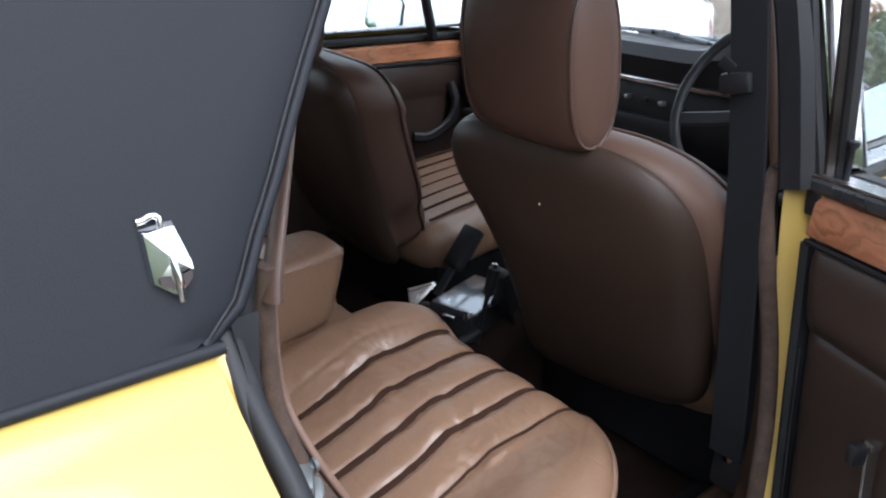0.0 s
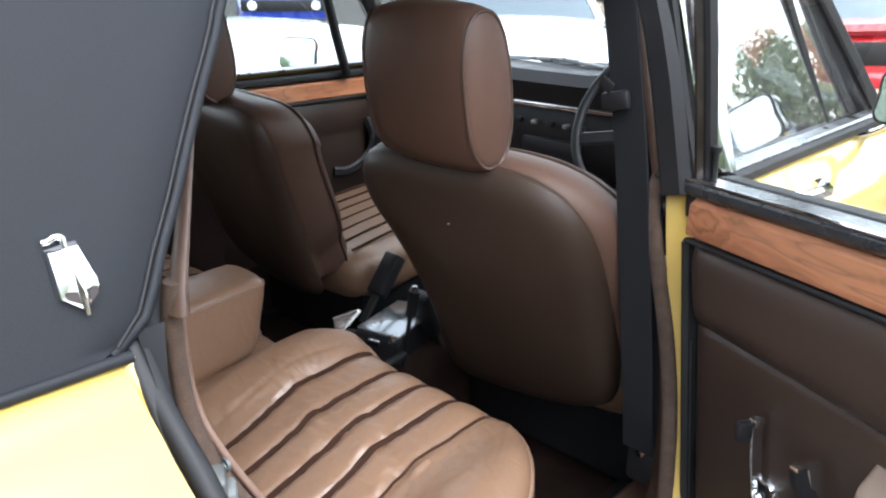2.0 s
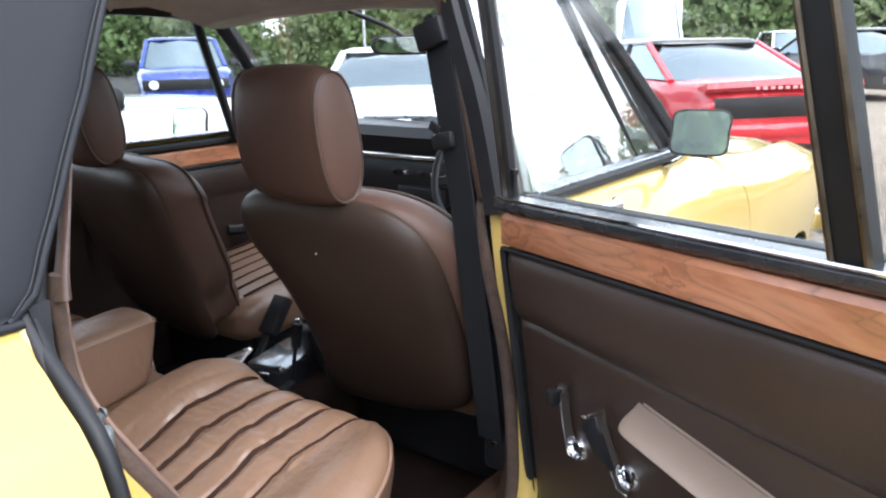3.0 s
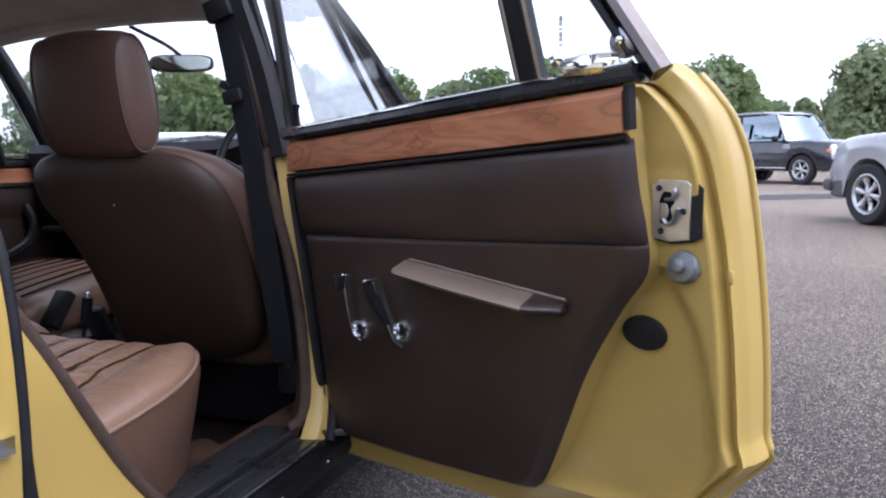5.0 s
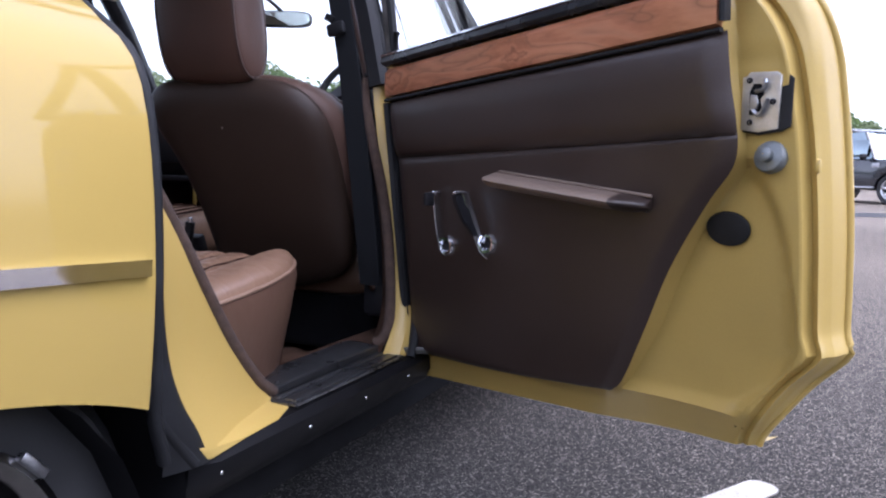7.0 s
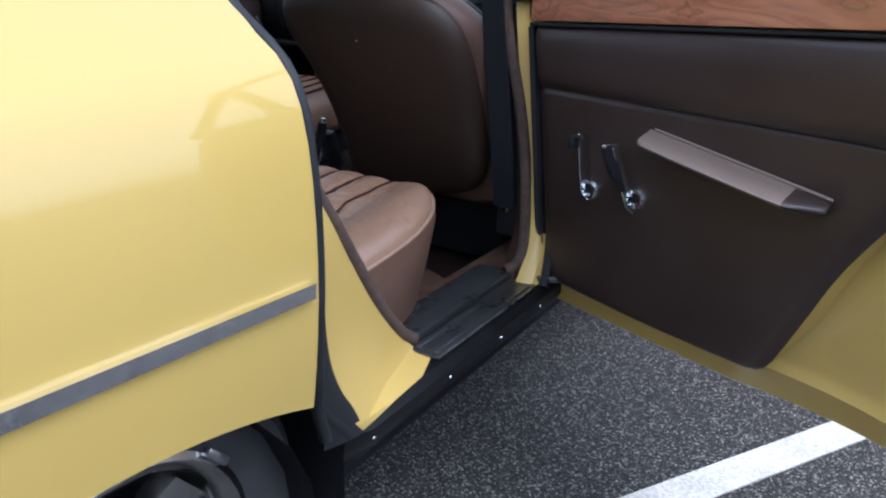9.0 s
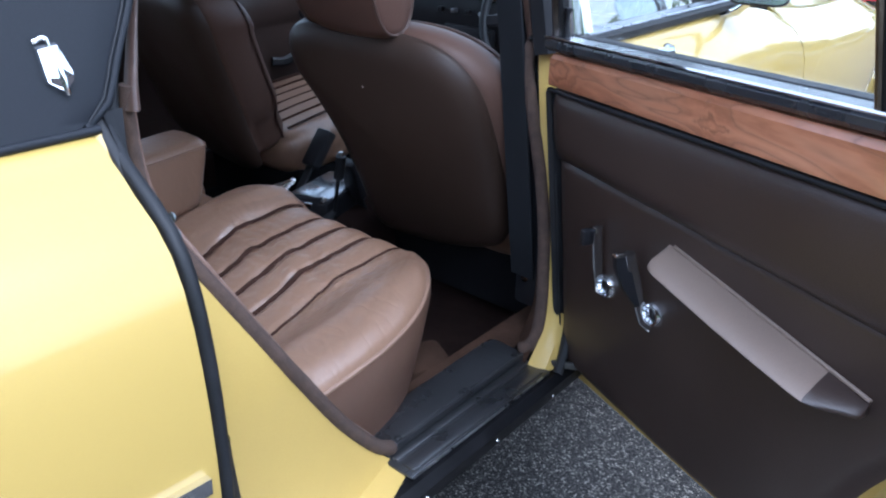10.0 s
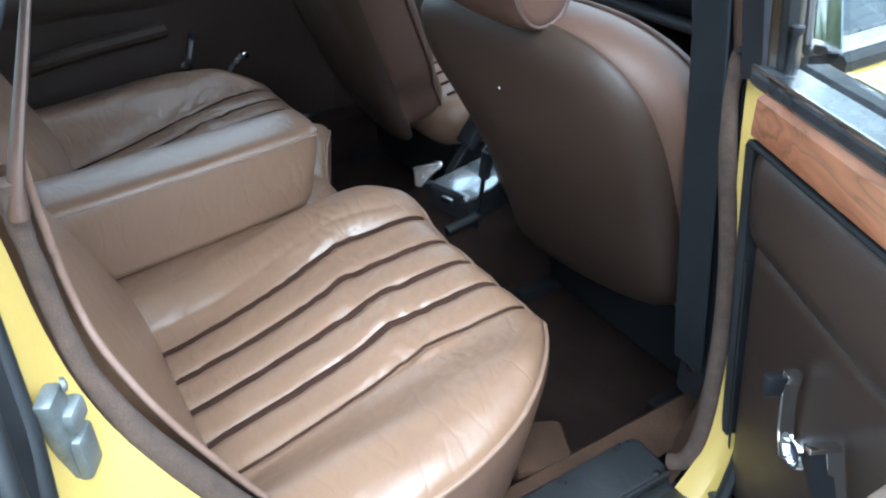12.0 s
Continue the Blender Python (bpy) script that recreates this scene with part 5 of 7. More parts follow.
part("glovebox_lid", rbox((0.36, 0.012, 0.12), (-0.42, -0.115, -0.085), None, 0.004), PLASTIC, dash)
part("radio", rbox((0.18, 0.02, 0.05), (0.0, -0.112, -0.115), None, 0.004), PLASTIC, dash)
steer = thing("steering_wheel", "thin-rimmed black steering wheel with two spokes", "steering wheel", at=(0.430, 0.45, 0.940))
SM = Matrix.Rotation(radians(58), 4, "X")
part("wheel_rim", sweep([SM @ V(0.185 * math.cos(a), 0.185 * math.sin(a), 0) for a in [k * math.tau / 48 for k in range(48)]], 0.0105, close=True), PLASTIC, steer)
for a in (-20, 200):
    c, s_ = math.cos(radians(a)), math.sin(radians(a))
    part("spoke", sweep([SM @ V(0.04 * c, 0.04 * s_, -0.03), SM @ V(0.11 * c, 0.11 * s_, -0.02), SM @ V(0.182 * c, 0.182 * s_, 0)], box_profile(0.03, 0.010, 0.004), up=SM @ V(0, 0, 1)), PLASTIC, steer)
part("hub", lathe([(0.001, 0.0), (0.05, -0.004), (0.056, -0.02), (0.045, -0.05), (0.03, -0.25)], (0, 0, 0), n=24, m=SM), PLASTIC, steer)
part("indicator_stalk", sweep([SM @ V(-0.02, 0.03, -0.07), SM @ V(-0.13, 0.07, -0.05)], 0.004), CHROME, steer)
mirror = thing("interior_mirror", "dark interior mirror on stem below roof", "mirror", at=(0.01, 0.612, 1.209))
part("housing", rounded([(0.092 * math.copysign(abs(math.cos(a)) ** 0.5, math.cos(a)), 0.026 * math.copysign(abs(math.sin(a)) ** 0.6, math.sin(a))) for a in [k * math.tau / 32 for k in range(32)]], 0.022, 0.008, 0.002, Matrix.Rotation(radians(26), 4, "Z") @ Matrix.Rotation(radians(90), 4, "X")), PLASTIC, mirror)
part("glass", rounded([(0.085 * math.copysign(abs(math.cos(a)) ** 0.5, math.cos(a)), 0.021 * math.copysign(abs(math.sin(a)) ** 0.6, math.sin(a))) for a in [k * math.tau / 32 for k in range(32)]], 0.003, 0.001, 0.0, Matrix.Rotation(radians(26), 4, "Z") @ Matrix.Translation((0, -0.012, 0)) @ Matrix.Rotation(radians(90), 4, "X")), MIRROR, mirror)
part("stem", sweep(spline([(0.0, 0.0, 0.02), (-0.012, -0.06, 0.05), (-0.035, -0.17, 0.085)], 8), 0.006), PLASTIC, mirror)

# ---- the open rear door: u runs along it from the hinge, w outwards, z up ----
DU, DW = V(0.890, -0.456, 0), V(0.456, 0.890, 0)


def D(u, w, z):
    p = DU * (u + 0.685) + DW * w
    return V(p.x, p.y, z)


def trim_w(z):
    return 0.315 + 0.124 * (0.93 - z)


def rail_z(u):
    """The lower edge of the wooden rail."""
    return 0.894 + 0.066 * u


door = thing("rear_car_door", "open yellow rear door with brown trim and veneer rail", "car door", "car doors")
edge_u = smooth_table([(0.366, 0.747), (0.385, 0.757), (0.42, 0.780), (0.47, 0.812), (0.515, 0.850), (0.53, 0.856), (0.555, 0.850), (0.60, 0.850), (0.70, 0.850), (0.80, 0.846), (0.86, 0.842), (0.92, 0.836), (0.96, 0.827), (0.98, 0.818), (1.0, 0.804), (1.02, 0.786), (1.036, 0.766)])
trim_u = smooth_table([(0.366, 0.48), (0.405, 0.53), (0.44, 0.556), (0.53, 0.605), (0.629, 0.653), (0.721, 0.713), (0.765, 0.748), (0.80, 0.760), (0.84, 0.756), (0.90, 0.748), (1.0, 0.744)])
# the groove pressed along the rear edge bends away from it towards the top
groove = smooth_table([(0.36, -0.002), (0.70, 0.0), (0.80, 0.001), (0.857, 0.004), (0.90, 0.007), (0.93, 0.011), (0.97, 0.022), (1.005, 0.033), (1.04, 0.045)])
pan_u = smooth_table([(0.36, 0.69), (0.413, 0.728), (0.45, 0.772), (0.50, 0.811), (0.56, 0.821), (0.62, 0.816), (0.69, 0.803), (0.73, 0.788), (0.765, 0.768), (0.79, 0.745), (0.81, 0.70)])


def inner_w(u, z):
    """The pressed inner face: a plain strip beside the trim, a groove, a ridge, and the turned edge."""
    t0, t1, s = trim_u(z) - 0.012, edge_u(z), groove(z)
    if u <= t0:
        return trim_w(z) + 0.006 + 0.020 * step(0.412, 0.400, z)
    d, wide = t1 - u, t1 - t0
    knots = [(0.0, 0.068), (0.003, 0.058), (0.0055 + s * 0.15, 0.050), (0.0065 + s, 0.0420), (0.008 + s, 0.0430), (0.0175 + s, 0.0500), (0.0195 + s, 0.0450), (0.0215 + s, 0.0310), (0.0245 + s, 0.0285)]
    if wide > 0.052 + s:
        knots += [(wide - 0.008, 0.0265), (wide, 0.010)]
    press = table(d, [k[0] for k in knots], [k[1] for k in knots])
    pan = 0.013 * step(0.004, -0.010, u - pan_u(z)) * step(0.80, 0.775, z) * step(0.405, 0.425, z)
    crease = 0.0035 * math.exp(-((z - 0.907) / 0.009) ** 2) * step(0.024, 0.034, d - s)
    flange = 0.010 * step(0.412, 0.402, z)
    low = 0.012 * step(0.62, 0.40, z) * math.sin(math.pi * min(1.0, (u - t0) / wide))
    return trim_w(z) + pan + crease + flange + low + press * (0.62 + 0.38 * step(0.37, 0.56, z))


zs = [0.362 + 0.0117 * i for i in range(57)] + [1.026, 1.034]
rows, rows_out = [], []
for z in zs:
    t0, t1 = trim_u(z) - 0.012, edge_u(z)
    g0 = max(t0, t1 - groove(z) - 0.034)
    us = [-0.018, 0.1, 0.25, 0.4, t0 - 0.02, t0] + [t0 + (g0 - t0) * f / 16 for f in range(1, 17)]
    us += [max(g0 + 0.0001 * k, t1 - groove(z) - 0.034 + 0.0015 * k) for k in range(1, 19)]
    us += [us[-1] + (t1 - us[-1]) * f / 8 for f in range(1, 9)]
    low = 0.012 * step(0.40, 0.362, z)
    rows.append([D(u, inner_w(u, z) + low, min(z, rail_z(u) + 0.068 + 0.024 * step(0.745, 0.765, u)) + (0.012 * min(1, max(0, u) / 0.75) * step(0.60, 0.40, z) - 0.075 * max(0, 0.74 - u) * step(0.43, 0.362, z))) for u in us])
    wo = trim_w(z) + 0.105 - 0.030 * step(0.52, 0.38, z) + 0.012 * math.sin(math.pi * min(1, (z - 0.362) / 0.68)) - 0.015 * step(0.9, 1.0, z)
    rows_out.append([D(u, wo - (0.012 if k in (0, 6) else 0), min(z, rail_z(u) + 0.066 + 0.024 * step(0.745, 0.765, u)) + (0.012 * min(1, max(0, u) / 0.75) * step(0.60, 0.40, z) - 0.075 * max(0, 0.74 - u) * step(0.43, 0.362, z))) for k, u in enumerate((-0.018, 0.0, 0.25, 0.5, 0.7, t1 - 0.012, t1 + 0.001))])
bm = loft(rows)
ring_in = [r[-1] for r in rows]
ring_out = [r[-1] for r in rows_out]
bm = loft([ring_in, ring_out], bm)
bm = loft([rows[0], [p + DW * 0.06 for p in rows[0]]], bm)
bm = loft([rows[-1], [p + DW * 0.05 for p in rows[-1]]], bm)
bm = loft([[r[0] for r in rows], [r[0] for r in rows_out]], bm)
shell = part("door_shell", bm, JAMB, door, "yellow pressed-steel inner door shell", angle=35)
part("door_skin", loft(rows_out), YELLOW, door)
part("shell_flange", sweep([p + DW * 0.004 for p in ring_out[:-2]], 0.006), JAMB, shell)

# trim panel: plain lower board and padded upper roll
def board(L, R, nu, nv, puff, thick, name, mat, label, pw=6, extra=None):
    rows = []
    for j in range(nv + 1):
        t = j / nv
        l, r = L(t), R(t)
        row = []
        for i in range(nu + 1):
            s = i / nu
            u, z = l[0] + (r[0] - l[0]) * s, l[1] + (r[1] - l[1]) * s
            if extra:
                u, z = extra(u, z, s, t)
            rim = (1 - abs(2 * s - 1) ** 40) * (1 - abs(2 * t - 1) ** pw)
            row.append(D(u, trim_w(z) - thick * (1 - abs(2 * s - 1) ** 60) * (1 - abs(2 * t - 1) ** 60) - puff * rim, z))
        rows.append(row)
    return part(name, loft(rows), mat, door, label, angle=70)


low_r = spline([(0.535, 0.414, 0), (0.560, 0.440, 0), (0.605, 0.530, 0), (0.653, 0.629, 0), (0.713, 0.721, 0), (0.748, 0.765, 0), (0.758, 0.790, 0), (0.759, 0.816, 0)], 41)
def sag(u, z, s, t):
    return u, z - 0.012 * (1 - t) * math.sin(s * math.pi) * 0.6
board(lambda t: (-0.003, 0.368 + (0.784 - 0.368) * t), lambda t: low_r[round(t * 40)], 40, 40, 0.002, 0.010, "lower_trim_panel", TRIM, "dark brown vinyl lower door trim", 20, sag)
up_r = spline([(0.759, 0.808, 0), (0.756, 0.84, 0), (0.750, 0.88, 0), (0.746, 0.943, 0)], 21)
board(lambda t: (-0.004 - 0.006 * t, 0.776 + (0.895 - 0.776) * t), lambda t: up_r[round(t * 20)], 50, 20, 0.014, 0.008, "upper_trim_roll", TRIM, "dark brown padded upper door trim", 4)

# veneer rail with black beading, waist channel and chrome
rows = []
for k in range(25):
    u = 0.741 * k / 24
    z0, z1 = rail_z(u) + 0.004, rail_z(u) + 0.062
    ua, ub = u - 0.009 * (1 - k / 24) ** 4, u + 0.005 * (1 - k / 24) ** 4 + 0.004
    rows.append([D(ua, trim_w(z0) - 0.004, z0), D(ua, trim_w(z0) - 0.017, z0 + 0.003), D(ua * 0.8 + ub * 0.2, trim_w(z0) - 0.020, z0 + 0.012), D(ua * 0.2 + ub * 0.8, trim_w(z1) - 0.019, z1 - 0.010), D(ub, trim_w(z1) - 0.014, z1 - 0.002), D(ub, trim_w(z1) - 0.002, z1)])
part("veneer_rail", loft(rows, None, True, True), WOOD, door, "figured walnut veneer rail")
part("rail_bead", sweep([D(-0.008 + 0.0751 * k, trim_w(0.92) - 0.012, rail_z(-0.008 + 0.0751 * k)) for k in range(11)], box_profile(0.010, 0.006, 0.002)), RUBBER, door)
part("rail_end", sweep([D(0.748, trim_w(0.95) - 0.010, 0.953), D(0.749, trim_w(1.0) - 0.010, 1.006)], box_profile(0.008, 0.02, 0.003), up=DW), RUBBER, door)
part("waist_channel", sweep([D(0.004 + 0.0842 * k, trim_w(0.97) - 0.006, rail_z(0.004 + 0.0842 * k) + 0.0745) for k in range(10)], box_profile(0.045, 0.020, 0.006)), WAIST, door, "black rubber window channel")
part("waist_chrome", sweep([D(0.004 + 0.0842 * k, trim_w(0.97) - 0.0265, rail_z(0.004 + 0.0842 * k) + 0.0835) for k in range(10)], box_profile(0.005, 0.006, 0.002)), CHROME, door)
part("waist_finisher", sweep([D(0.006 + 0.079 * k, trim_w(0.97) + 0.034, rail_z(0.006 + 0.079 * k) + 0.079) for k in range(10)], box_profile(0.03, 0.010, 0.004)), RUBBER, door)
part("lock_plunger", lathe([(0.001, 0.022), (0.0065, 0.021), (0.0065, 0.016), (0.0035, 0.012), (0.0035, -0.03)], D(0.030, trim_w(0.98) - 0.006, 0.985 + 0.018), "z", 12), PLASTIC, door)

# window frames
FRAME = material("brushed_frame", (0.115, 0.104, 0.100), 0.34, 1.0, vary=0.2, scale=30)


def fw(z):
    return trim_w(z) - 0.002
def frame_bar(name, pts, w, d, mat, parent=door, n=10, r=0.004, facets=None):
    return part(name, sweep(spline([D(u, fw(z) + o, z) for u, z, o in pts], n), facets or box_profile(w, d, r), up=DW), mat, parent, angle=25)
frame_bar("window_frame_front", [(0.020, 0.965, 0), (0.018, 1.10, 0), (0.012, 1.22, 0), (0.006, 1.325, 0)], 0.012, 0.018, BLACK)
frame_bar("front_frame_chrome", [(0.006, 0.975, 0.004), (0.004, 1.10, 0.004), (-0.002, 1.22, 0.004), (-0.008, 1.325, 0.004)], 0.017, 0.030, FRAME, r=0.006)
frame_bar("window_divider", [(0.602, 1.000, 0.002), (0.580, 1.13, 0.002), (0.556, 1.265, 0.002), (0.545, 1.325, 0.002)], 0.034, 0.026, BLACK)
for o in (-0.017, 0.019):
    frame_bar("divider_edge", [(0.602 + o, 1.008, -0.012), (0.580 + o, 1.13, -0.012), (0.556 + o, 1.265, -0.012), (0.545 + o, 1.325, -0.012)], 0.005, 0.008, material("bronze_anodised_edge", (0.17, 0.135, 0.10), 0.35, 1.0, vary=0.15, scale=30))
frame_bar("window_frame_rear", [(0.783, 1.016, 0.004), (0.764, 1.045, 0.004), (0.692, 1.155, 0.004), (0.624, 1.255, 0.004), (0.577, 1.325, 0.004)], 0.026, 0.034, FRAME, facets=[(-0.017, 0.004), (-0.010, -0.012), (-0.002, -0.017), (0.000, -0.0155), (0.016, 0.002), (0.014, 0.014), (-0.012, 0.014)])
frame_bar("rear_frame_rubber", [(0.752, 1.04, -0.002), (0.682, 1.145, -0.002), (0.614, 1.25, -0.002), (0.568, 1.315, -0.002)], 0.010, 0.02, RUBBER)
frame_bar("window_frame_top", [(0.010, 1.325, 0), (0.2, 1.335, 0), (0.4, 1.338, 0), (0.59, 1.328, 0)], 0.030, 0.03, STEEL)
bm = bmesh.new()
g = [(0.04, 0.975), (0.592, 1.01), (0.548, 1.32), (0.030, 1.315)]
vs = [bm.verts.new(D(u, fw(z) + 0.004, z)) for u, z in g]
bm.faces.new(vs)
pane = part("window_pane", bm, GLASS, door, smooth=False)
bm = bmesh.new()
bm.faces.new([bm.verts.new(D(u, fw(z) + 0.004, z)) for u, z in [(0.61, 1.01), (0.775, 1.02), (0.62, 1.25), (0.575, 1.315), (0.562, 1.315)]])
quarter = part("quarter_pane", bm, GLASS, door, smooth=False)
# faint etched mark on the quarter pane: plain bars
for k in range(6):
    part("etched_mark", rbox((0.006, 0.0006, 0.003 + 0.002 * (k % 3)), D(0.648, fw(1.07) + 0.001, 1.062 + 0.0065 * k), Matrix.Rotation(radians(-27), 4, "Z"), 0.0002), material("etched_glass", (0.5, 0.52, 0.52), 0.6), quarter)
for ob in (pane, quarter):
    ob.visible_shadow = False
# quarter-pane catch
catch = part("pane_catch", rbox((0.062, 0.022, 0.015), D(0.694, trim_w(1.0) - 0.018, 1.026), Matrix.Rotation(radians(-27), 4, "Z"), 0.005), material("brassy_metal", (0.60, 0.52, 0.38), 0.25, 1.0, vary=0.15, scale=30), door, "bright metal quarter-light catch")
part("catch_lever", sweep([D(0.655, trim_w(1.0) - 0.014, 1.040), D(0.70, trim_w(1.0) - 0.016, 1.043), D(0.752, trim_w(1.0) - 0.010, 1.042)], box_profile(0.012, 0.007, 0.003)), CHROME, catch)
part("catch_dome", lathe([(0.001, 0.013), (0.008, 0.012), (0.013, 0.008), (0.015, 0.0), (0.015, -0.004)], D(0.692, trim_w(1.0) - 0.018, 1.034), "z", 18), CHROME, catch)
part("catch_boss", lathe([(0.006, 0.010), (0.015, 0.009), (0.020, 0.004), (0.020, -0.004), (0.006, -0.004)], D(0.742, trim_w(1.0) - 0.008, 1.056), n=18, m=Matrix.Rotation(radians(-27), 4, "Z") @ Matrix.Rotation(radians(90), 4, "X")), STEEL, catch)
part("catch_pin", lathe([(0.001, 0.013), (0.005, 0.012), (0.005, 0.0)], D(0.742, trim_w(1.0) - 0.010, 1.056), n=12, m=Matrix.Rotation(radians(-27), 4, "Z") @ Matrix.Rotation(radians(90), 4, "X")), CHROME, catch)
part("catch_knob", lathe([(0.001, 0.008), (0.009, 0.006), (0.009, -0.006), (0.001, -0.008)], D(0.648, trim_w(1.0) - 0.014, 1.043), n=14, m=Matrix.Rotation(radians(-27), 4, "Z") @ Matrix.Rotation(radians(90), 4, "X")), CHROME, catch)

# armrest pull: long flat-topped wedge, rounded at the front, cut back at the rear
def pull_ring(u, d, f):
    zt = 0.753 - 0.030 * f
    h = min(1.0, 0.35 + d / 0.08) if f > 0.5 else 1.0
    w0 = trim_w(0.74) - 0.004
    sh = 0.024 * (d / 0.07)
    return [D(u, w0, zt + 0.004), D(u + sh * 0.5, w0 - d * 0.5, zt), D(u + sh * 0.95, w0 - d * 0.95, zt - 0.005), D(u + sh, w0 - d, zt - 0.009), D(u + sh * 0.98, w0 - d * 0.97, zt - 0.0115), D(u + sh * 0.8, w0 - d * 0.80, zt - 0.017 * h), D(u + sh * 0.6, w0 - d * 0.6, zt - 0.021 * h), D(u, w0, zt - 0.024 * h)]


pull = part("armrest_pull", loft([pull_ring(0.306 + 0.34 * f, d, f) for f, d in ((-0.018, 0.02), (-0.01, 0.05), (0, 0.06), (0.015, 0.066), (0.05, 0.069), (0.2, 0.070), (0.4, 0.071), (0.6, 0.070), (0.75, 0.068), (0.80, 0.066))], None, True, True), ARMPAD, door, "padded brown armrest pull", angle=50)
# the rear end's shade is painted by giving it the dark trim colour
part("pull_end_shaded", loft([pull_ring(0.306 + 0.34 * f, d, f) for f, d in ((0.80, 0.066), (0.83, 0.060), (0.87, 0.050), (0.91, 0.038), (0.945, 0.029), (0.955, 0.022))], None, True, True), TRIM, pull, "armrest pull end, its shade put into dark brown", angle=50)
for a, b in ((0.322, 0.452), (0.588, 0.628)):
    part("pull_backing", loft([[D(u, trim_w(0.74) + 0.002, 0.759 - 0.09 * (u - 0.306)), D(u, trim_w(0.74) - k * 0.011, 0.758 - 0.09 * (u - 0.306)), D(u, trim_w(0.74) - k * 0.014, 0.752 - 0.09 * (u - 0.306)), D(u, trim_w(0.74) - k * 0.018, 0.735 - 0.09 * (u - 0.306)), D(u, trim_w(0.74) + 0.002, 0.732 - 0.09 * (u - 0.306))] for u, k in ((a, 0.6), (a + 0.006, 1), ((a + b) / 2, 1), (b - 0.006, 1), (b, 0.55))], None, False, True), TRIM, pull, "dark brown backing strip")
part("pull_piping", sweep([D(0.315 + 0.02 * k, trim_w(0.74) - 0.014, 0.7575 - 0.0018 * k) for k in range(17)], 0.0025), ARMPAD, pull)
R27 = Matrix.Rotation(radians(-27.1), 4, "Z")
FACE = R27 @ Matrix.Rotation(radians(90), 4, "X")


def boss_at(name, u, z, label):
    w0 = trim_w(z) - 0.008
    c = part(name, lathe([(0.001, 0.004), (0.010, 0.005), (0.0125, 0.012), (0.0165, 0.012), (0.019, 0.006), (0.020, 0.0)], D(u, w0, z), n=26, m=FACE), CHROME, door, label)
    part("boss_cap", lathe([(0.001, 0.006), (0.009, 0.006), (0.010, 0.004)], D(u, w0, z), n=18, m=FACE), PLASTIC, c)
    return c


def blade(pts, w, d, mat, parent, name):
    return part(name, sweep([D(u, trim_w(z) - o, z) for u, o, z in pts], box_profile(w, d, 0.0015), up=DU), mat, parent)


c = boss_at("lock_handle", 0.157, 0.612, "chrome door lock handle")
blade([(0.153, 0.012, 0.598), (0.150, 0.022, 0.606), (0.149, 0.026, 0.65), (0.148, 0.026, 0.690), (0.148, 0.026, 0.716)], 0.017, 0.004, CHROME, c, "crank_arm")
part("crank_tip", rbox((0.013, 0.016, 0.010), D(0.148, trim_w(0.71) - 0.026, 0.713), R27, 0.002), CHROME, c)
part("crank_knob", rbox((0.013, 0.020, 0.026), D(0.146, trim_w(0.70) - 0.044, 0.702), R27, 0.004), PLASTIC, c)
c = boss_at("window_winder", 0.277, 0.628, "chrome window winder with black grip")
blade([(0.275, 0.014, 0.606), (0.272, 0.026, 0.617), (0.262, 0.031, 0.655), (0.252, 0.033, 0.690), (0.245, 0.034, 0.720)], 0.018, 0.004, CHROME, c, "crank_arm")
part("crank_tip", rbox((0.012, 0.030, 0.006), D(0.243, trim_w(0.717) - 0.044, 0.7175), R27 @ Matrix.Rotation(radians(-14), 4, "Y"), 0.0015), CHROME, c)
part("winder_grip", loft([[D(u + a, trim_w(z) - o - b, z) for a, b in ((-0.006, 0), (0.004, 0), (0.004, h), (-0.006, h))] for u, o, z, h in ((0.243, 0.036, 0.714, 0.022), (0.247, 0.036, 0.70, 0.024), (0.256, 0.034, 0.67, 0.020), (0.266, 0.032, 0.642, 0.008))], None, True, True), PLASTIC, c)
# lock mechanism, bolt, plug, drain slots
LATCH = R27 @ Matrix.Rotation(radians(90), 4, "X")
LW = trim_w(0.856) + 0.0265
ZINC = material("zinc_plate", (0.62, 0.60, 0.56), 0.38, 0.75, vary=0.18, scale=30, rough_vary=0.12)
lock = part("door_latch", rounded([(-0.030, -0.036), (-0.006, -0.040), (0.020, -0.036), (0.022, 0.030), (0.016, 0.035), (-0.020, 0.037), (-0.031, 0.031)], 0.003, 0.001, 0.0004, Matrix.Translation(D(0.7815, LW - 0.002, 0.856)) @ LATCH), ZINC, door, "zinc door latch plate")
part("latch_recess", rounded([(-0.033, -0.038), (-0.006, -0.043), (0.024, -0.039), (0.035, -0.033), (0.036, 0.026), (0.026, 0.034), (-0.022, 0.040), (-0.034, 0.034)], 0.003, 0.001, 0.0, Matrix.Translation(D(0.7815, LW + 0.0012, 0.856)) @ LATCH), RUBBER, lock, "black gap round the latch plate")
part("latch_throat", rounded([(-0.011, -0.018), (0.000, -0.020), (0.006, -0.012), (0.003, 0.0), (0.008, 0.008), (0.003, 0.020), (-0.007, 0.021), (-0.012, 0.010)], 0.002, 0.0006, 0.0, Matrix.Translation(D(0.774, LW - 0.004, 0.857)) @ LATCH), UNDER, lock, "dark mouth of the latch")
part("latch_claw", sweep(spline([D(0.772, LW - 0.007, 0.868), D(0.781, LW - 0.009, 0.869), D(0.786, LW - 0.009, 0.875), D(0.785, LW - 0.009, 0.882)], 10), box_profile(0.006, 0.005, 0.002)), STEEL, lock)
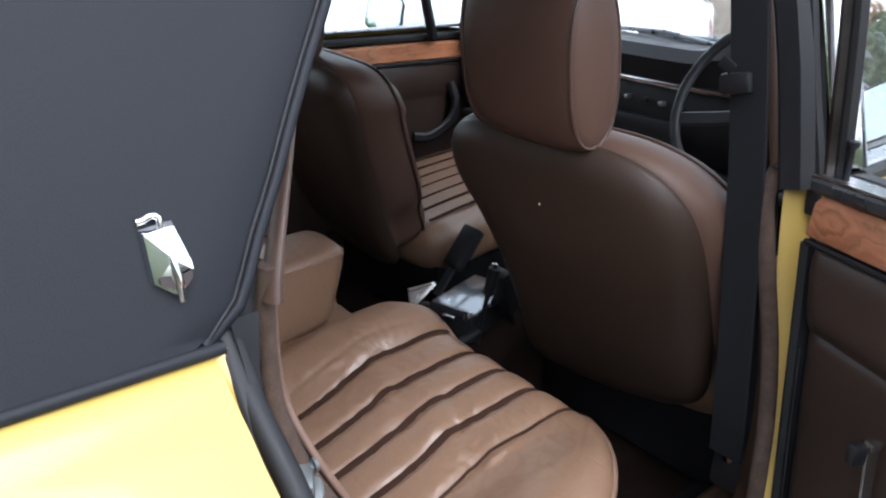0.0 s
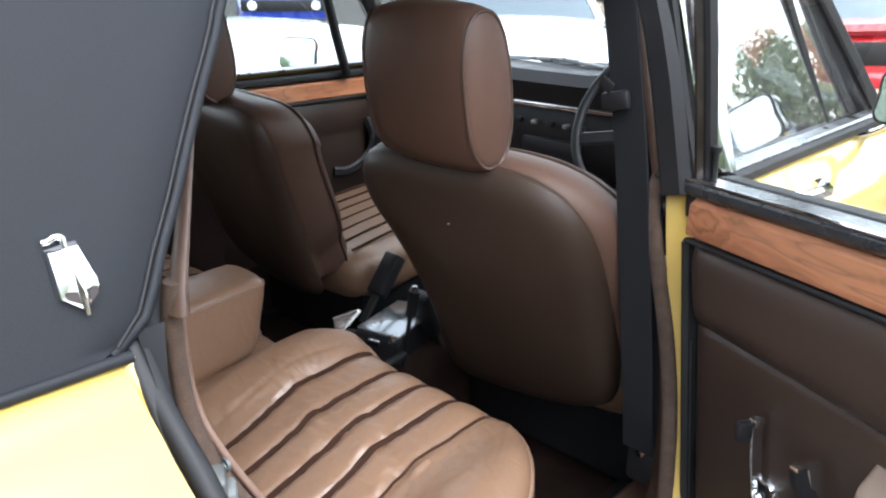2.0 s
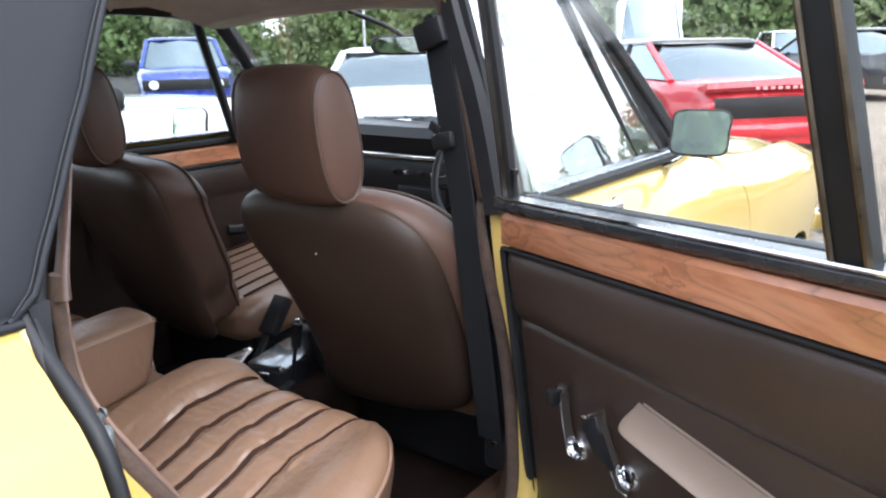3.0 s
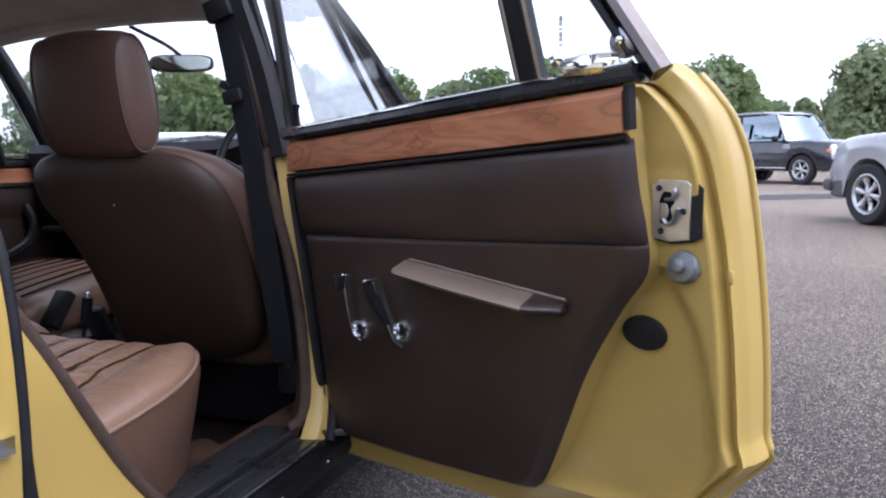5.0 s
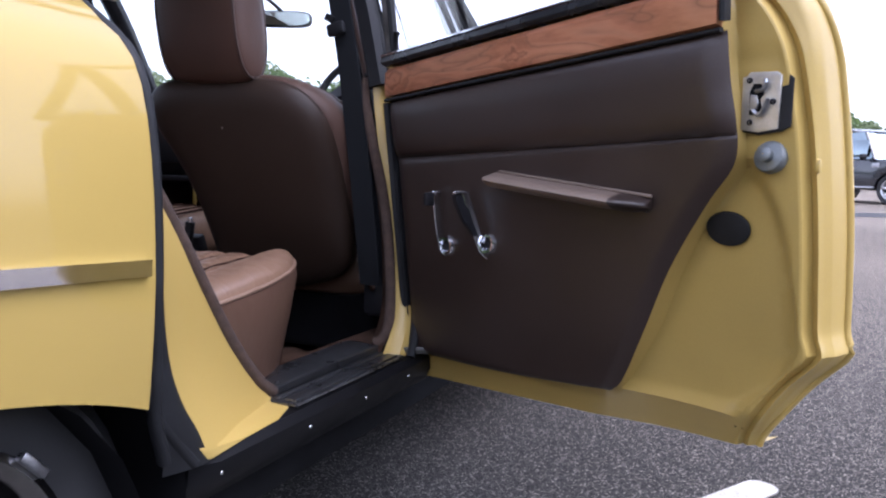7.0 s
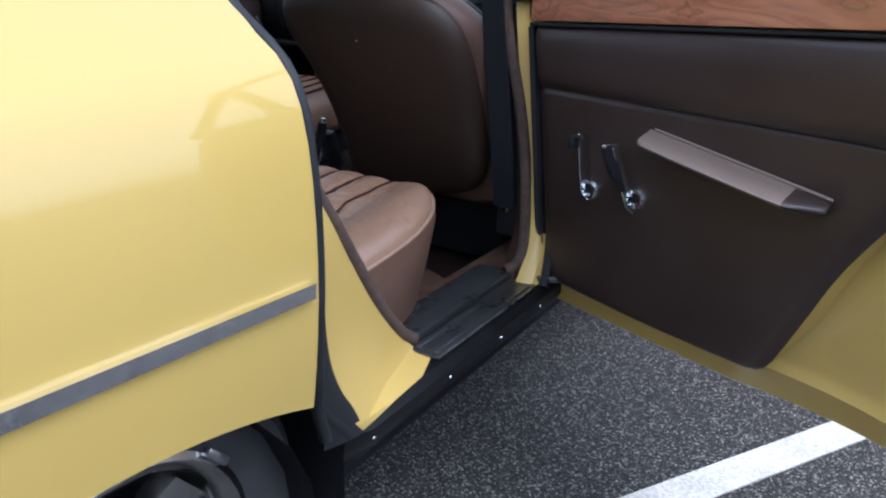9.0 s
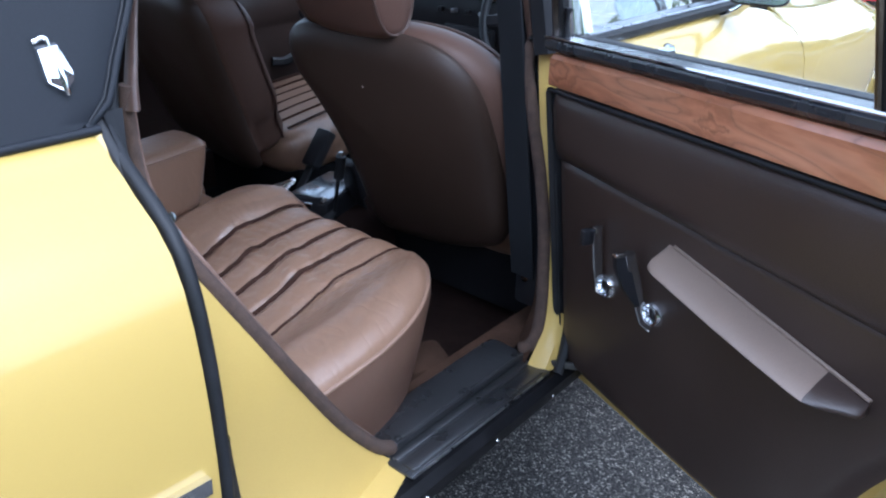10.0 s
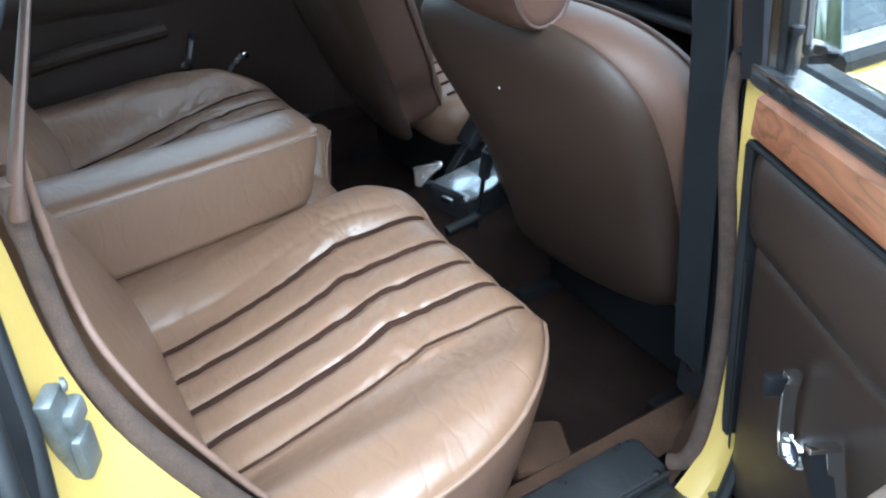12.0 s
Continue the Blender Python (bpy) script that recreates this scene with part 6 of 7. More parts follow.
part("latch_hook", sweep(spline([D(0.769, LW - 0.007, 0.844), D(0.777, LW - 0.009, 0.838), D(0.784, LW - 0.009, 0.843), D(0.787, LW - 0.009, 0.853), D(0.790, LW - 0.009, 0.858)], 12), box_profile(0.006, 0.005, 0.002)), STEEL, lock)
part("latch_pawl", rounded([(-0.007, -0.010), (0.003, -0.008), (0.005, 0.0), (0.002, 0.009), (-0.006, 0.010)], 0.003, 0.001, 0.0, Matrix.Translation(D(0.771, LW - 0.006, 0.854)) @ LATCH), STEEL, lock)
for du, dz in ((-0.020, 0.026), (-0.017, -0.027), (0.013, -0.002)):
    part("latch_screw", lathe([(0.001, 0.002), (0.0035, 0.0015), (0.004, 0)], D(0.7815 + du, LW - 0.0048, 0.856 + dz), n=10, m=LATCH), PLASTIC, lock)
part("dovetail_bolt", lathe([(0.001, 0.021), (0.006, 0.021), (0.009, 0.019), (0.009, 0.010), (0.019, 0.008), (0.021, 0.004), (0.021, -0.004)], D(0.790, inner_w(0.790, 0.78) - 0.003, 0.785), n=22, m=R27 @ Matrix.Rotation(radians(78), 4, "X")), GALV, door, "steel dovetail bolt")
part("rubber_plug", rounded([(0.033 * math.cos(a), 0.024 * math.sin(a)) for a in [k * math.tau / 28 for k in range(28)]], 0.006, 0.002, 0.002, Matrix.Translation(D(0.722, inner_w(0.722, 0.688) - 0.004, 0.688)) @ R27 @ Matrix.Rotation(radians(97), 4, "X")), RUBBER, door, "black rubber plug")
for u in (0.60, 0.735):
    part("drain_slot", rbox((0.014, 0.004, 0.007), D(u, inner_w(u, 0.395) + 0.004, 0.392 + 0.018 * u), R27, 0.002), UNDER, door)
part("buffer", rbox((0.008, 0.008, 0.018), D(0.841, inner_w(0.841, 0.77) - 0.002, 0.775), R27, 0.004), JAMB, door)
part("front_door_seal", sweep(spline([D(-0.012, trim_w(z) - 0.004, z) for z in (0.372, 0.5, 0.65, 0.8, 0.89)], 16), box_profile(0.014, 0.030, 0.005), up=DW), RUBBER, door)
part("front_edge_bead", sweep([D(-0.001, trim_w(z) - 0.012, z) for z in (0.385, 0.55, 0.75)], 0.0016), RUBBER, door)


# ---- closed doors ----
def closed_door(name, y0, y1, s, front):
    zoff = 0.0 if s > 0 else -0.035
    d = thing(name, "closed yellow %s door with brown trim and veneer rail" % ("front" if front else "rear"), "car door", "car doors")
    n = 14
    ys = [y0 + (y1 - y0) * i / n for i in range(n + 1)]
    low = (lambda y: 0.37) if front else (lambda y: max(0.37, rear_low(y) if y < -0.66 else 0.37))
    flank("door_skin", ys, low, d, YELLOW, s, lip=0.10 if s > 0 else 0.028, fs=[0, 0.05, 0.12, 0.2, 0.3, 0.4, 0.5, 0.6, 0.68, 0.76, 0.82, 0.87, 0.91, 0.94, 0.965])
    # inner trim
    xi = 0.735
    rows = []
    for z in (0.40, 0.5, 0.65, 0.755, 0.762, 0.77, 0.80, 0.84, 0.862):
        puff = 0.012 * math.sin(math.pi * min(1, max(0, (z - 0.762) / 0.1)))
        rows.append([V(s * (xi - 0.06 * (z - 0.4) - puff), y, z + zoff * 0.6) for y in ys])
    part("trim_panel", loft(rows), TRIM, d)
    yr0, yr1 = y0 + 0.02, min(y1, 0.78) if front else y1 - 0.02
    part("veneer_rail", sweep([V(s * (xi - 0.022), yr0 + (yr1 - yr0) * k / 8, 0.915 + zoff) for k in range(9)], box_profile(0.03, 0.052, 0.006)), WOOD, d)
    part("rail_bead", sweep([V(s * (xi - 0.030), yr0 + (yr1 - yr0) * k / 8, 0.884 + zoff) for k in range(9)], box_profile(0.014, 0.010, 0.003)), RUBBER, d)
    part("waist_channel", sweep([V(s * (xi - 0.012), yr0 + (yr1 - yr0) * k / 8, 0.950 + zoff * 0.8) for k in range(9)], box_profile(0.05, 0.020, 0.005)), RUBBER, d)
    part("waist_finisher", sweep([V(s * 0.722, yr0 + (yr1 - yr0) * k / 8, 0.960 + zoff * 0.3) for k in range(9)], box_profile(0.03, 0.009, 0.003)), STEEL, d)
    if front:
        part("vent_bar", sweep(spline([(s * 0.685, 0.575, 0.955 + zoff), (s * 0.635, 0.47, 1.15), (s * 0.59, 0.385, 1.32)], 8), box_profile(0.022, 0.026, 0.005)), BLACK, d)
        part("vent_bar_chrome", sweep(spline([(s * 0.697, 0.570, 0.96 + zoff), (s * 0.648, 0.465, 1.15), (s * 0.603, 0.38, 1.32)], 8), box_profile(0.005, 0.014, 0.002)), BLACK, d)
        part("rear_frame", sweep(spline([(s * 0.705, 0.075, 0.96), (s * 0.657, 0.075, 1.15), (s * 0.605, 0.075, 1.32)], 8), box_profile(0.02, 0.02, 0.004)), BLACK, d)
        bm = loft([[V(s * 0.70, 0.07, 0.96), V(s * 0.70, 0.575, 0.958), V(s * 0.695, 0.76, 0.958)], [V(s * 0.592, 0.07, 1.325), V(s * 0.592, 0.39, 1.325), V(s * 0.592, 0.42, 1.325)]])
        g = part("window_pane", bm, DUSTY_VEIL, d)
        g.visible_shadow = False
        part("pull_handle", sweep(spline([(s * 0.70, 0.66, 0.78), (s * 0.675, 0.665, 0.73), (s * 0.675, 0.65, 0.67), (s * 0.69, 0.58, 0.625), (s * 0.71, 0.53, 0.625)], 14), box_profile(0.02, 0.03, 0.006)), PLASTIC, d)
        part("door_handle", sweep([(s * 0.800, 0.105, 0.934), (s * 0.826, 0.12, 0.934), (s * 0.830, 0.20, 0.930), (s * 0.805, 0.235, 0.928)], box_profile(0.014, 0.02, 0.005)), CHROME, d, "chrome outer door handle")
        part("handle_button", lathe([(0.001, 0.012), (0.011, 0.010), (0.012, 0)], (s * 0.815, 0.215, 0.929), "x", 14), CHROME, d)
    else:
        part("rear_frame", sweep(spline([(s * 0.69, -0.745, 0.97), (s * 0.645, -0.66, 1.13), (s * 0.60, -0.56, 1.28), (s * 0.585, -0.52, 1.325)], 8), box_profile(0.02, 0.02, 0.004)), STEEL, d)
        part("divider", sweep([(s * 0.69, -0.54, 0.955), (s * 0.60, -0.50, 1.32)], box_profile(0.024, 0.02, 0.004)), BLACK, d)
        g = part("window_pane", loft([[V(s * 0.70, 0.02, 0.955), V(s * 0.70, -0.745, 0.96)], [V(s * 0.592, 0.02, 1.325), V(s * 0.592, -0.52, 1.325)]]), GLASS, d)
        g.visible_shadow = False
        part("armrest_pull", sweep(spline([(s * 0.69, -0.60, 0.655), (s * 0.675, -0.5, 0.675), (s * 0.675, -0.40, 0.685), (s * 0.69, -0.30, 0.69)], 10), box_profile(0.05, 0.03, 0.01)), SEATBACK, d)
        for nm, ya, za, yb, zb in (("lock_handle", -0.235, 0.665, -0.262, 0.585), ("window_winder", -0.118, 0.598, -0.19, 0.537)):
            boss = part(nm, lathe([(0.001, 0.02), (0.014, 0.018), (0.018, 0)], (s * 0.722, yb, zb), n=18, m=Matrix.Rotation(radians(-90 * s), 4, "Y")), CHROME, d)
            part("crank_arm", sweep([V(s * 0.700, yb, zb), V(s * 0.692, (ya + yb) / 2, (za + zb) / 2), V(s * 0.695, ya, za)], box_profile(0.012, 0.010, 0.003)), STEEL, boss)
            part("crank_knob", rbox((0.024, 0.018, 0.018), (s * 0.684, ya, za), None, 0.005), CHROME if nm == "window_winder" else PLASTIC, boss)
    return d


closed_door("front_car_door", 0.062, 1.0, 1, True)
closed_door("front_car_door", 0.062, 1.0, -1, True)
closed_door("rear_car_door", -0.757, 0.045, -1, False)

# door mirrors
def door_mirror(s, at, turn):
    m = thing("door_mirror", "chrome-rimmed rectangular door mirror", "mirror", "door mirrors", at=at)
    R = Matrix.Rotation(radians(turn), 4, "Z") @ Matrix.Rotation(radians(81), 4, "X")
    out = [(0.058 * math.copysign(abs(math.cos(a)) ** 0.35, math.cos(a)) + (0.004 if math.sin(a) > 0 else 0), 0.046 * math.copysign(abs(math.sin(a)) ** 0.35, math.sin(a))) for a in [k * math.tau / 40 for k in range(40)]]
    part("shell", rounded([(x * 0.96, y * 0.95) for x, y in out], 0.04, 0.016, 0.0, R), CHROME, m)
    part("rim", sweep([R @ V(x, y, 0.018) for x, y in out], 0.0035, close=True), PLASTIC, m)
    bm = bmesh.new()
    bm.faces.new([bm.verts.new(R @ V(x * 0.98, y * 0.975, 0.0222)) for x, y in out])
    part("glass", bm, MIRROR, m, smooth=False)
    part("stalk", sweep(spline([(-s * 0.02, 0.01, -0.04), (-s * 0.05, 0.02, -0.065), (-s * 0.09, 0.02, -0.085)], 8), 0.009), CHROME, m)
    part("foot", rbox((0.03, 0.045, 0.02), (-s * 0.095, 0.02, -0.09), None, 0.007), CHROME, m)


door_mirror(1, (0.822, 0.61, 1.014), 15)
door_mirror(-1, (-0.875, 0.545, 0.972), 30)

# ---- parked vehicles ----
def paint(name, color, rough=0.25):
    return material(name, color, rough, vary=0.04, scale=2, coat=1.0, fine=0.02)


LAMP = material("headlamp_lens", (0.75, 0.76, 0.76), 0.12, vary=0.05, coat=1.0)
AMBER = material("amber_lens", (0.75, 0.22, 0.04), 0.2, vary=0.05, coat=1.0)
REDLENS = material("red_lens", (0.45, 0.01, 0.01), 0.2, vary=0.05, coat=1.0)
GREYPLASTIC = material("grey_bumper_plastic", (0.10, 0.10, 0.105), 0.6, vary=0.1)
PLATE = material("plate_white", (0.7, 0.7, 0.66), 0.5, vary=0.03)
DARK = material("window_dark", (0.26, 0.31, 0.335), 0.04, 1.0, vary=0.05, rough_vary=0.01)
SILVERWHEEL = material("silver_wheel", (0.60, 0.61, 0.62), 0.3, 0.8, vary=0.08)


def vehicle(name, label, at, heading, L, W, H, belt_z, hood_z, tail_z, glass_pts, axles, wheel_r, color, low_color=None, low_z=0.0, clear=0.22, rim_mat=None, nose=0.6, roof_color=None, extras=None, category="car"):
    """A parked vehicle, front towards its own +y. glass_pts: y of the windscreen's foot, roof's front, roof's rear, rear glass's foot."""
    v = thing(name, label, category)
    v.matrix_basis = Matrix.Translation(at) @ Matrix.Rotation(heading, 4, "Z")
    hw = W / 2
    ws, rf, rr, rg = glass_pts
    top = smooth_table([(-L / 2, tail_z - 0.12), (-L / 2 + 0.12, tail_z), (rg - 0.05, belt_z + 0.0), ((rg + ws) / 2, belt_z), (ws, belt_z), ((ws + L / 2) / 2, (belt_z + hood_z) / 2 + 0.03), (L / 2 - 0.18, hood_z), (L / 2, hood_z - 0.18)])

    def bottom(y):
        z = clear
        for a in axles:
            d = abs(y - a)
            if d < wheel_r + 0.06:
                z = max(z, wheel_r + (wheel_r + 0.05) * math.sqrt(1 - (d / (wheel_r + 0.06)) ** 2) - 0.02)
        return z

    def half(y):
        e = abs(y) / (L / 2)
        return hw * (1 - 0.16 * max(0, (e - nose) / (1 - nose)) ** 2.2)
    ys = sorted(set([round(-L / 2 + L * i / 60, 4) for i in range(61)]))
    rows = []
    for y in ys:
        h, b, t = half(y), bottom(y), top(y)
        mid = b + (t - b) * 0.55
        ring = [(h * 0.90, b), (h * 0.985, b + 0.03), (h, b + (t - b) * 0.3), (h, mid), (h * 0.985, b + (t - b) * 0.78), (h * 0.955, t - 0.03), (h * 0.90, t), (h * 0.5, t + 0.025), (0, t + 0.035)]
        ring = ring + [(-x, z) for x, z in reversed(ring[:-1])]
        rows.append([V(x, y, z) for x, z in ring])
    bm = loft(rows, None, True, True)
    if low_color:
        for f in bm.faces:
            if f.calc_center_median().z < low_z:
                f.material_index = 1
    part("body", bm, [color, low_color or color], v, angle=35)
    # glasshouse
    def house(f):
        z = belt_z + 0.01 + (H - 0.05 - belt_z) * f
        w = hw * (0.90 - 0.17 * f)
        y0, y1 = rg + (rr - rg) * f, ws + (rf - ws) * f
        return z, w, y0, y1
    rows = []
    for f in (0, 0.5, 1.0):
        z, w, y0, y1 = house(f)
        rows.append([V(-w * 0.85, y0, z), V(-w, y0 + 0.10, z), V(-w, (y0 + y1) / 2, z), V(-w, y1 - 0.12, z), V(-w * 0.82, y1, z), V(0, y1 + 0.06, z), V(w * 0.82, y1, z), V(w, y1 - 0.12, z), V(w, (y0 + y1) / 2, z), V(w, y0 + 0.10, z), V(w * 0.85, y0, z), V(0, y0 - 0.04, z)])
    part("glasshouse", loft(rows, None, True, True), DARK, v, "dark tinted windows")
    z, w, y0, y1 = house(1.0)
    rows = []
    for dz, k in ((0.0, 1.03), (0.025, 1.0), (0.045, 0.9), (0.055, 0.5), (0.057, 0.05)):
        rows.append([V(w * k * c, (y0 + y1) / 2 + (y1 - y0 + 0.1) / 2 * k * s_, z - 0.008 + dz) for c, s_ in [(math.copysign(abs(math.cos(a)) ** 0.3, math.cos(a)), math.copysign(abs(math.sin(a)) ** 0.3, math.sin(a))) for a in [i * math.tau / 32 for i in range(32)]]])
    part("roof", loft(rows, None, True, True), roof_color or color, v)
    for s in (1, -1):
        for ya, yb in ((ws - 0.06, rf - 0.06), (rg + 0.06, rr + 0.06), ((ws + rg) / 2 + 0.05, (rf + rr) / 2 + 0.05)):
            part("pillar", sweep([V(s * hw * 0.905, ya, belt_z), V(s * hw * 0.735, yb, H - 0.05)], box_profile(0.07, 0.045, 0.012)), color if ya != (ws + rg) / 2 + 0.05 else BLACK, v)
        part("mirror", superpad(0.10, 0.06, 0.07, 0.6, 0.6, 14, 8, None, Matrix.Translation((s * (hw + 0.10), ws - 0.25, belt_z + 0.07))), BLACK, v)
        part("headlamp", superpad(0.13, 0.05, 0.07, 0.6, 0.6, 14, 8, None, Matrix.Translation((s * (hw * 0.72), L / 2 - 0.05, hood_z - 0.17))), LAMP, v)
        part("tail_lamp", superpad(0.12, 0.04, 0.07, 0.5, 0.5, 14, 8, None, Matrix.Translation((s * (hw * 0.72), -L / 2 + 0.02, tail_z - 0.20))), REDLENS, v)
        for a in axles:
            wheel((s * (hw - 0.11), a, wheel_r), s, v, wheel_r, wheel_r * 0.66, rim_mat or SILVERWHEEL, 6, 0.2)
    part("front_bumper", rbox((W * 0.94, 0.14, 0.16), (0, L / 2 - 0.03, clear + 0.16), None, 0.05), low_color or GREYPLASTIC, v)
    part("rear_bumper", rbox((W * 0.94, 0.12, 0.15), (0, -L / 2 + 0.03, clear + 0.18), None, 0.05), low_color or GREYPLASTIC, v)
    part("grille", rbox((W * 0.42, 0.03, 0.12), (0, L / 2 + 0.005, hood_z - 0.18), None, 0.01), BLACK, v)
    part("number_plate", rbox((0.5, 0.012, 0.11), (0, L / 2 + 0.045, clear + 0.17), None, 0.003), PLATE, v)
    return v


def ang(dx, dy):
    """The turn that brings +y to point along (dx, dy)."""
    return math.atan2(-dx, dy)


BLACKCAR = paint("black_car_paint", (0.012, 0.012, 0.016))
RED = paint("red_paint", (0.50, 0.012, 0.022))
red = vehicle("sports_coupe", "red sports coupe with black rear panel and spoiler", (-2.08, 8.0, 0), ang(-0.75, 0.66), 4.3, 1.72, 1.22, 0.82, 0.72, 0.80, (0.75, 0.15, -0.75, -1.55), (-1.25, 1.2), 0.31, RED, RED, clear=0.2, roof_color=BLACKCAR)
part("rear_panel", rbox((1.40, 0.03, 0.19), (0, -2.155, 0.60), None, 0.02), BLACK, red, "black rear lamp panel")
part("spoiler", loft([[V(x * 0.80, -2.13 - 0.03, 0.76 - 0.02 * abs(x)), V(x * 0.80, -2.20, 0.80 - 0.02 * abs(x)), V(x * 0.79, -2.19, 0.86 - 0.03 * abs(x)), V(x * 0.78, -2.05, 0.83 - 0.03 * abs(x)), V(x * 0.78, -1.98, 0.77)] for x in (-1, -0.9, -0.5, 0, 0.5, 0.9, 1)], None, True, True), RED, red)
for k in range(9):
    part("badge_bar", rbox((0.045, 0.006, 0.028), (-0.30 + 0.075 * k, -2.205, 0.775), None, 0.002), material("pale_lettering", (0.62, 0.25, 0.25), 0.5), red)
part("bumper_recess", rbox((0.30, 0.02, 0.06), (0.34, -2.165, 0.39), None, 0.01), material("red_shadow_gap", (0.20, 0.008, 0.012), 0.5), red)
WHITE = paint("white_paint", (0.82, 0.83, 0.84))
SILVER = paint("silver_paint", (0.36, 0.37, 0.385))
vehicle("sports_car", "white low sports car facing the saloon", (-3.7, 5.1, 0), ang(0.62, -0.78), 4.3, 1.75, 1.2, 0.82, 0.68, 0.85, (0.55, -0.1, -0.9, -1.5), (-1.25, 1.25), 0.31, WHITE, GREYPLASTIC, 0.40)
vehicle("saloon_car_white", "white saloon parked alongside", (-3.45, 0.75, 0), ang(0.10, 0.99), 4.4, 1.75, 1.38, 0.90, 0.80, 0.88, (0.75, 0.15, -0.9, -1.5), (-1.3, 1.3), 0.31, WHITE).name = "saloon_car"
BLUE = paint("blue_paint", (0.012, 0.035, 0.28))
blue = vehicle("hatchback", "blue square hatchback with round headlamps", (-11.6, 8.0, 0), ang(0.83, -0.56), 3.8, 1.62, 1.45, 0.92, 0.82, 0.92, (0.7, 0.2, -1.5, -1.8), (-1.2, 1.2), 0.29, BLUE, BLACK, 0.38)
part("grille_panel", rbox((1.4, 0.03, 0.18), (0, 1.915, 0.66), None, 0.01), BLACK, blue)
for s in (1, -1):
    part("round_lamp", lathe([(0.001, 0.03), (0.07, 0.025), (0.085, 0.0), (0.085, -0.02)], (s * 0.52, 1.92, 0.66), "y", 20, m=Matrix.Rotation(radians(-90), 4, "X")), LAMP, blue)
van = vehicle("white_van", "tall white panel van with roof rack", (-8.7, 23.0, 0), ang(0.45, -0.89), 5.4, 1.98, 2.55, 1.25, 1.15, 1.25, (1.75, 1.25, -2.5, -2.6), (-1.6, 1.7), 0.34, WHITE, GREYPLASTIC, 0.45, category="van")
part("van_side", rbox((1.93, 3.6, 1.25), (0, -0.85, 1.80), None, 0.12), WHITE, van)
part("roof_rack", sweep([(-0.8, 0.9, 2.68), (0.8, 0.9, 2.68)], 0.03), BLACK, van)
vehicle("coupe", "black coupe with pale silver wheels", (-2.25, 17.6, 0), ang(-0.82, 0.57), 4.5, 1.8, 1.38, 0.88, 0.76, 0.92, (0.8, 0.15, -0.9, -1.6), (-1.35, 1.35), 0.33, BLACKCAR)
vehicle("small_car", "white small car near the hedge", (-5.2, 26.5, 0), ang(0.5, -0.86), 3.9, 1.68, 1.45, 0.92, 0.86, 0.92, (0.75, 0.2, -1.4, -1.7), (-1.2, 1.2), 0.3, WHITE)
# dark off-roader, side on
SUVB = paint("dark_green_black_paint", (0.014, 0.016, 0.022))
suv = vehicle("off_roader", "black boxy off-road car with silver wheels", (3.2, 22.2, 0), ang(0.70, -0.715), 4.8, 1.92, 1.88, 1.13, 1.05, 1.15, (0.95, 0.5, -2.15, -2.35), (-1.45, 1.44), 0.38, SUVB, None, 0.0, 0.34)
part("roof_rail_box", rbox((1.5, 2.2, 0.06), (0, -1.05, 1.90), None, 0.02), SILVER, suv)
for s in (1, -1):
    part("side_step", sweep([(s * 0.95, -1.0, 0.42), (s * 0.95, 1.0, 0.42)], box_profile(0.06, 0.04, 0.01)), CHROME, suv)
    part("side_lamp", rbox((0.16, 0.10, 0.22), (s * 0.84, 2.30, 0.90), None, 0.03), LAMP, suv)
    part("indicator", rbox((0.08, 0.10, 0.10), (s * 0.91, 2.24, 0.86), None, 0.02), AMBER, suv)
    part("wing_vent", rbox((0.01, 0.22, 0.12), (s * 0.965, 1.0, 0.98), None, 0.003), SILVER, suv)
    for yy in (-1.75, -0.75, 0.25):
        part("side_window", rbox((0.012, 0.82, 0.42), (s * 0.855, yy, 1.42), Matrix.Rotation(radians(-11 * s), 4, "Y"), 0.004), DARK, suv)
silver = vehicle("estate_car", "silver off-road car with grey wheel arches", (4.67, 8.26, 0), ang(-0.48, 0.875), 4.5, 1.85, 1.75, 1.10, 1.00, 1.10, (0.85, 0.4, -1.9, -2.15), (-1.35, 1.40), 0.37, SILVER, GREYPLASTIC, 0.50, 0.30)
part("bull_bar", sweep(spline([(-0.7, 2.32, 0.62), (0, 2.38, 0.64), (0.7, 2.32, 0.62)], 10), 0.05), SILVER, silver)

# ---- rail fence ----
fence = thing("rail_fence", "pale wooden post-and-rail fence by the hedge", "fence", at=(0, 30, 0))
FENCEW = material("weathered_pale_timber", (0.46, 0.44, 0.38), 0.9, vary=0.2, scale=8)
for k in range(13):
    part("post", rbox((0.12, 0.12, 1.05), (-10 + 2.2 * k, 0.25 * k, 0.52), None, 0.02), FENCEW, fence)
for z in (0.55, 0.95):
    part("rail", sweep([(-10, 0, z), (-10 + 2.2 * 12, 3.0, z)], box_profile(0.05, 0.12, 0.01)), FENCEW, fence)
pole = thing("lamp_post", "slender pale lamp post before the hedge", "street lamp", at=(-17.5, 19.5, 0))
part("shaft", sweep([(0, 0, 0), (0, 0, 3.2)], 0.05), SILVER, pole)
part("lantern", rbox((0.25, 0.25, 0.3), (0, 0, 3.3), None, 0.06), PLATE, pole)

# ---- hedge and trees: trunks, limbs and clouds of small leaves ----
BARK = material("bark", (0.10, 0.075, 0.055), 0.95, vary=0.3, scale=8, bump=0.01, grain=40, fine=0.3)


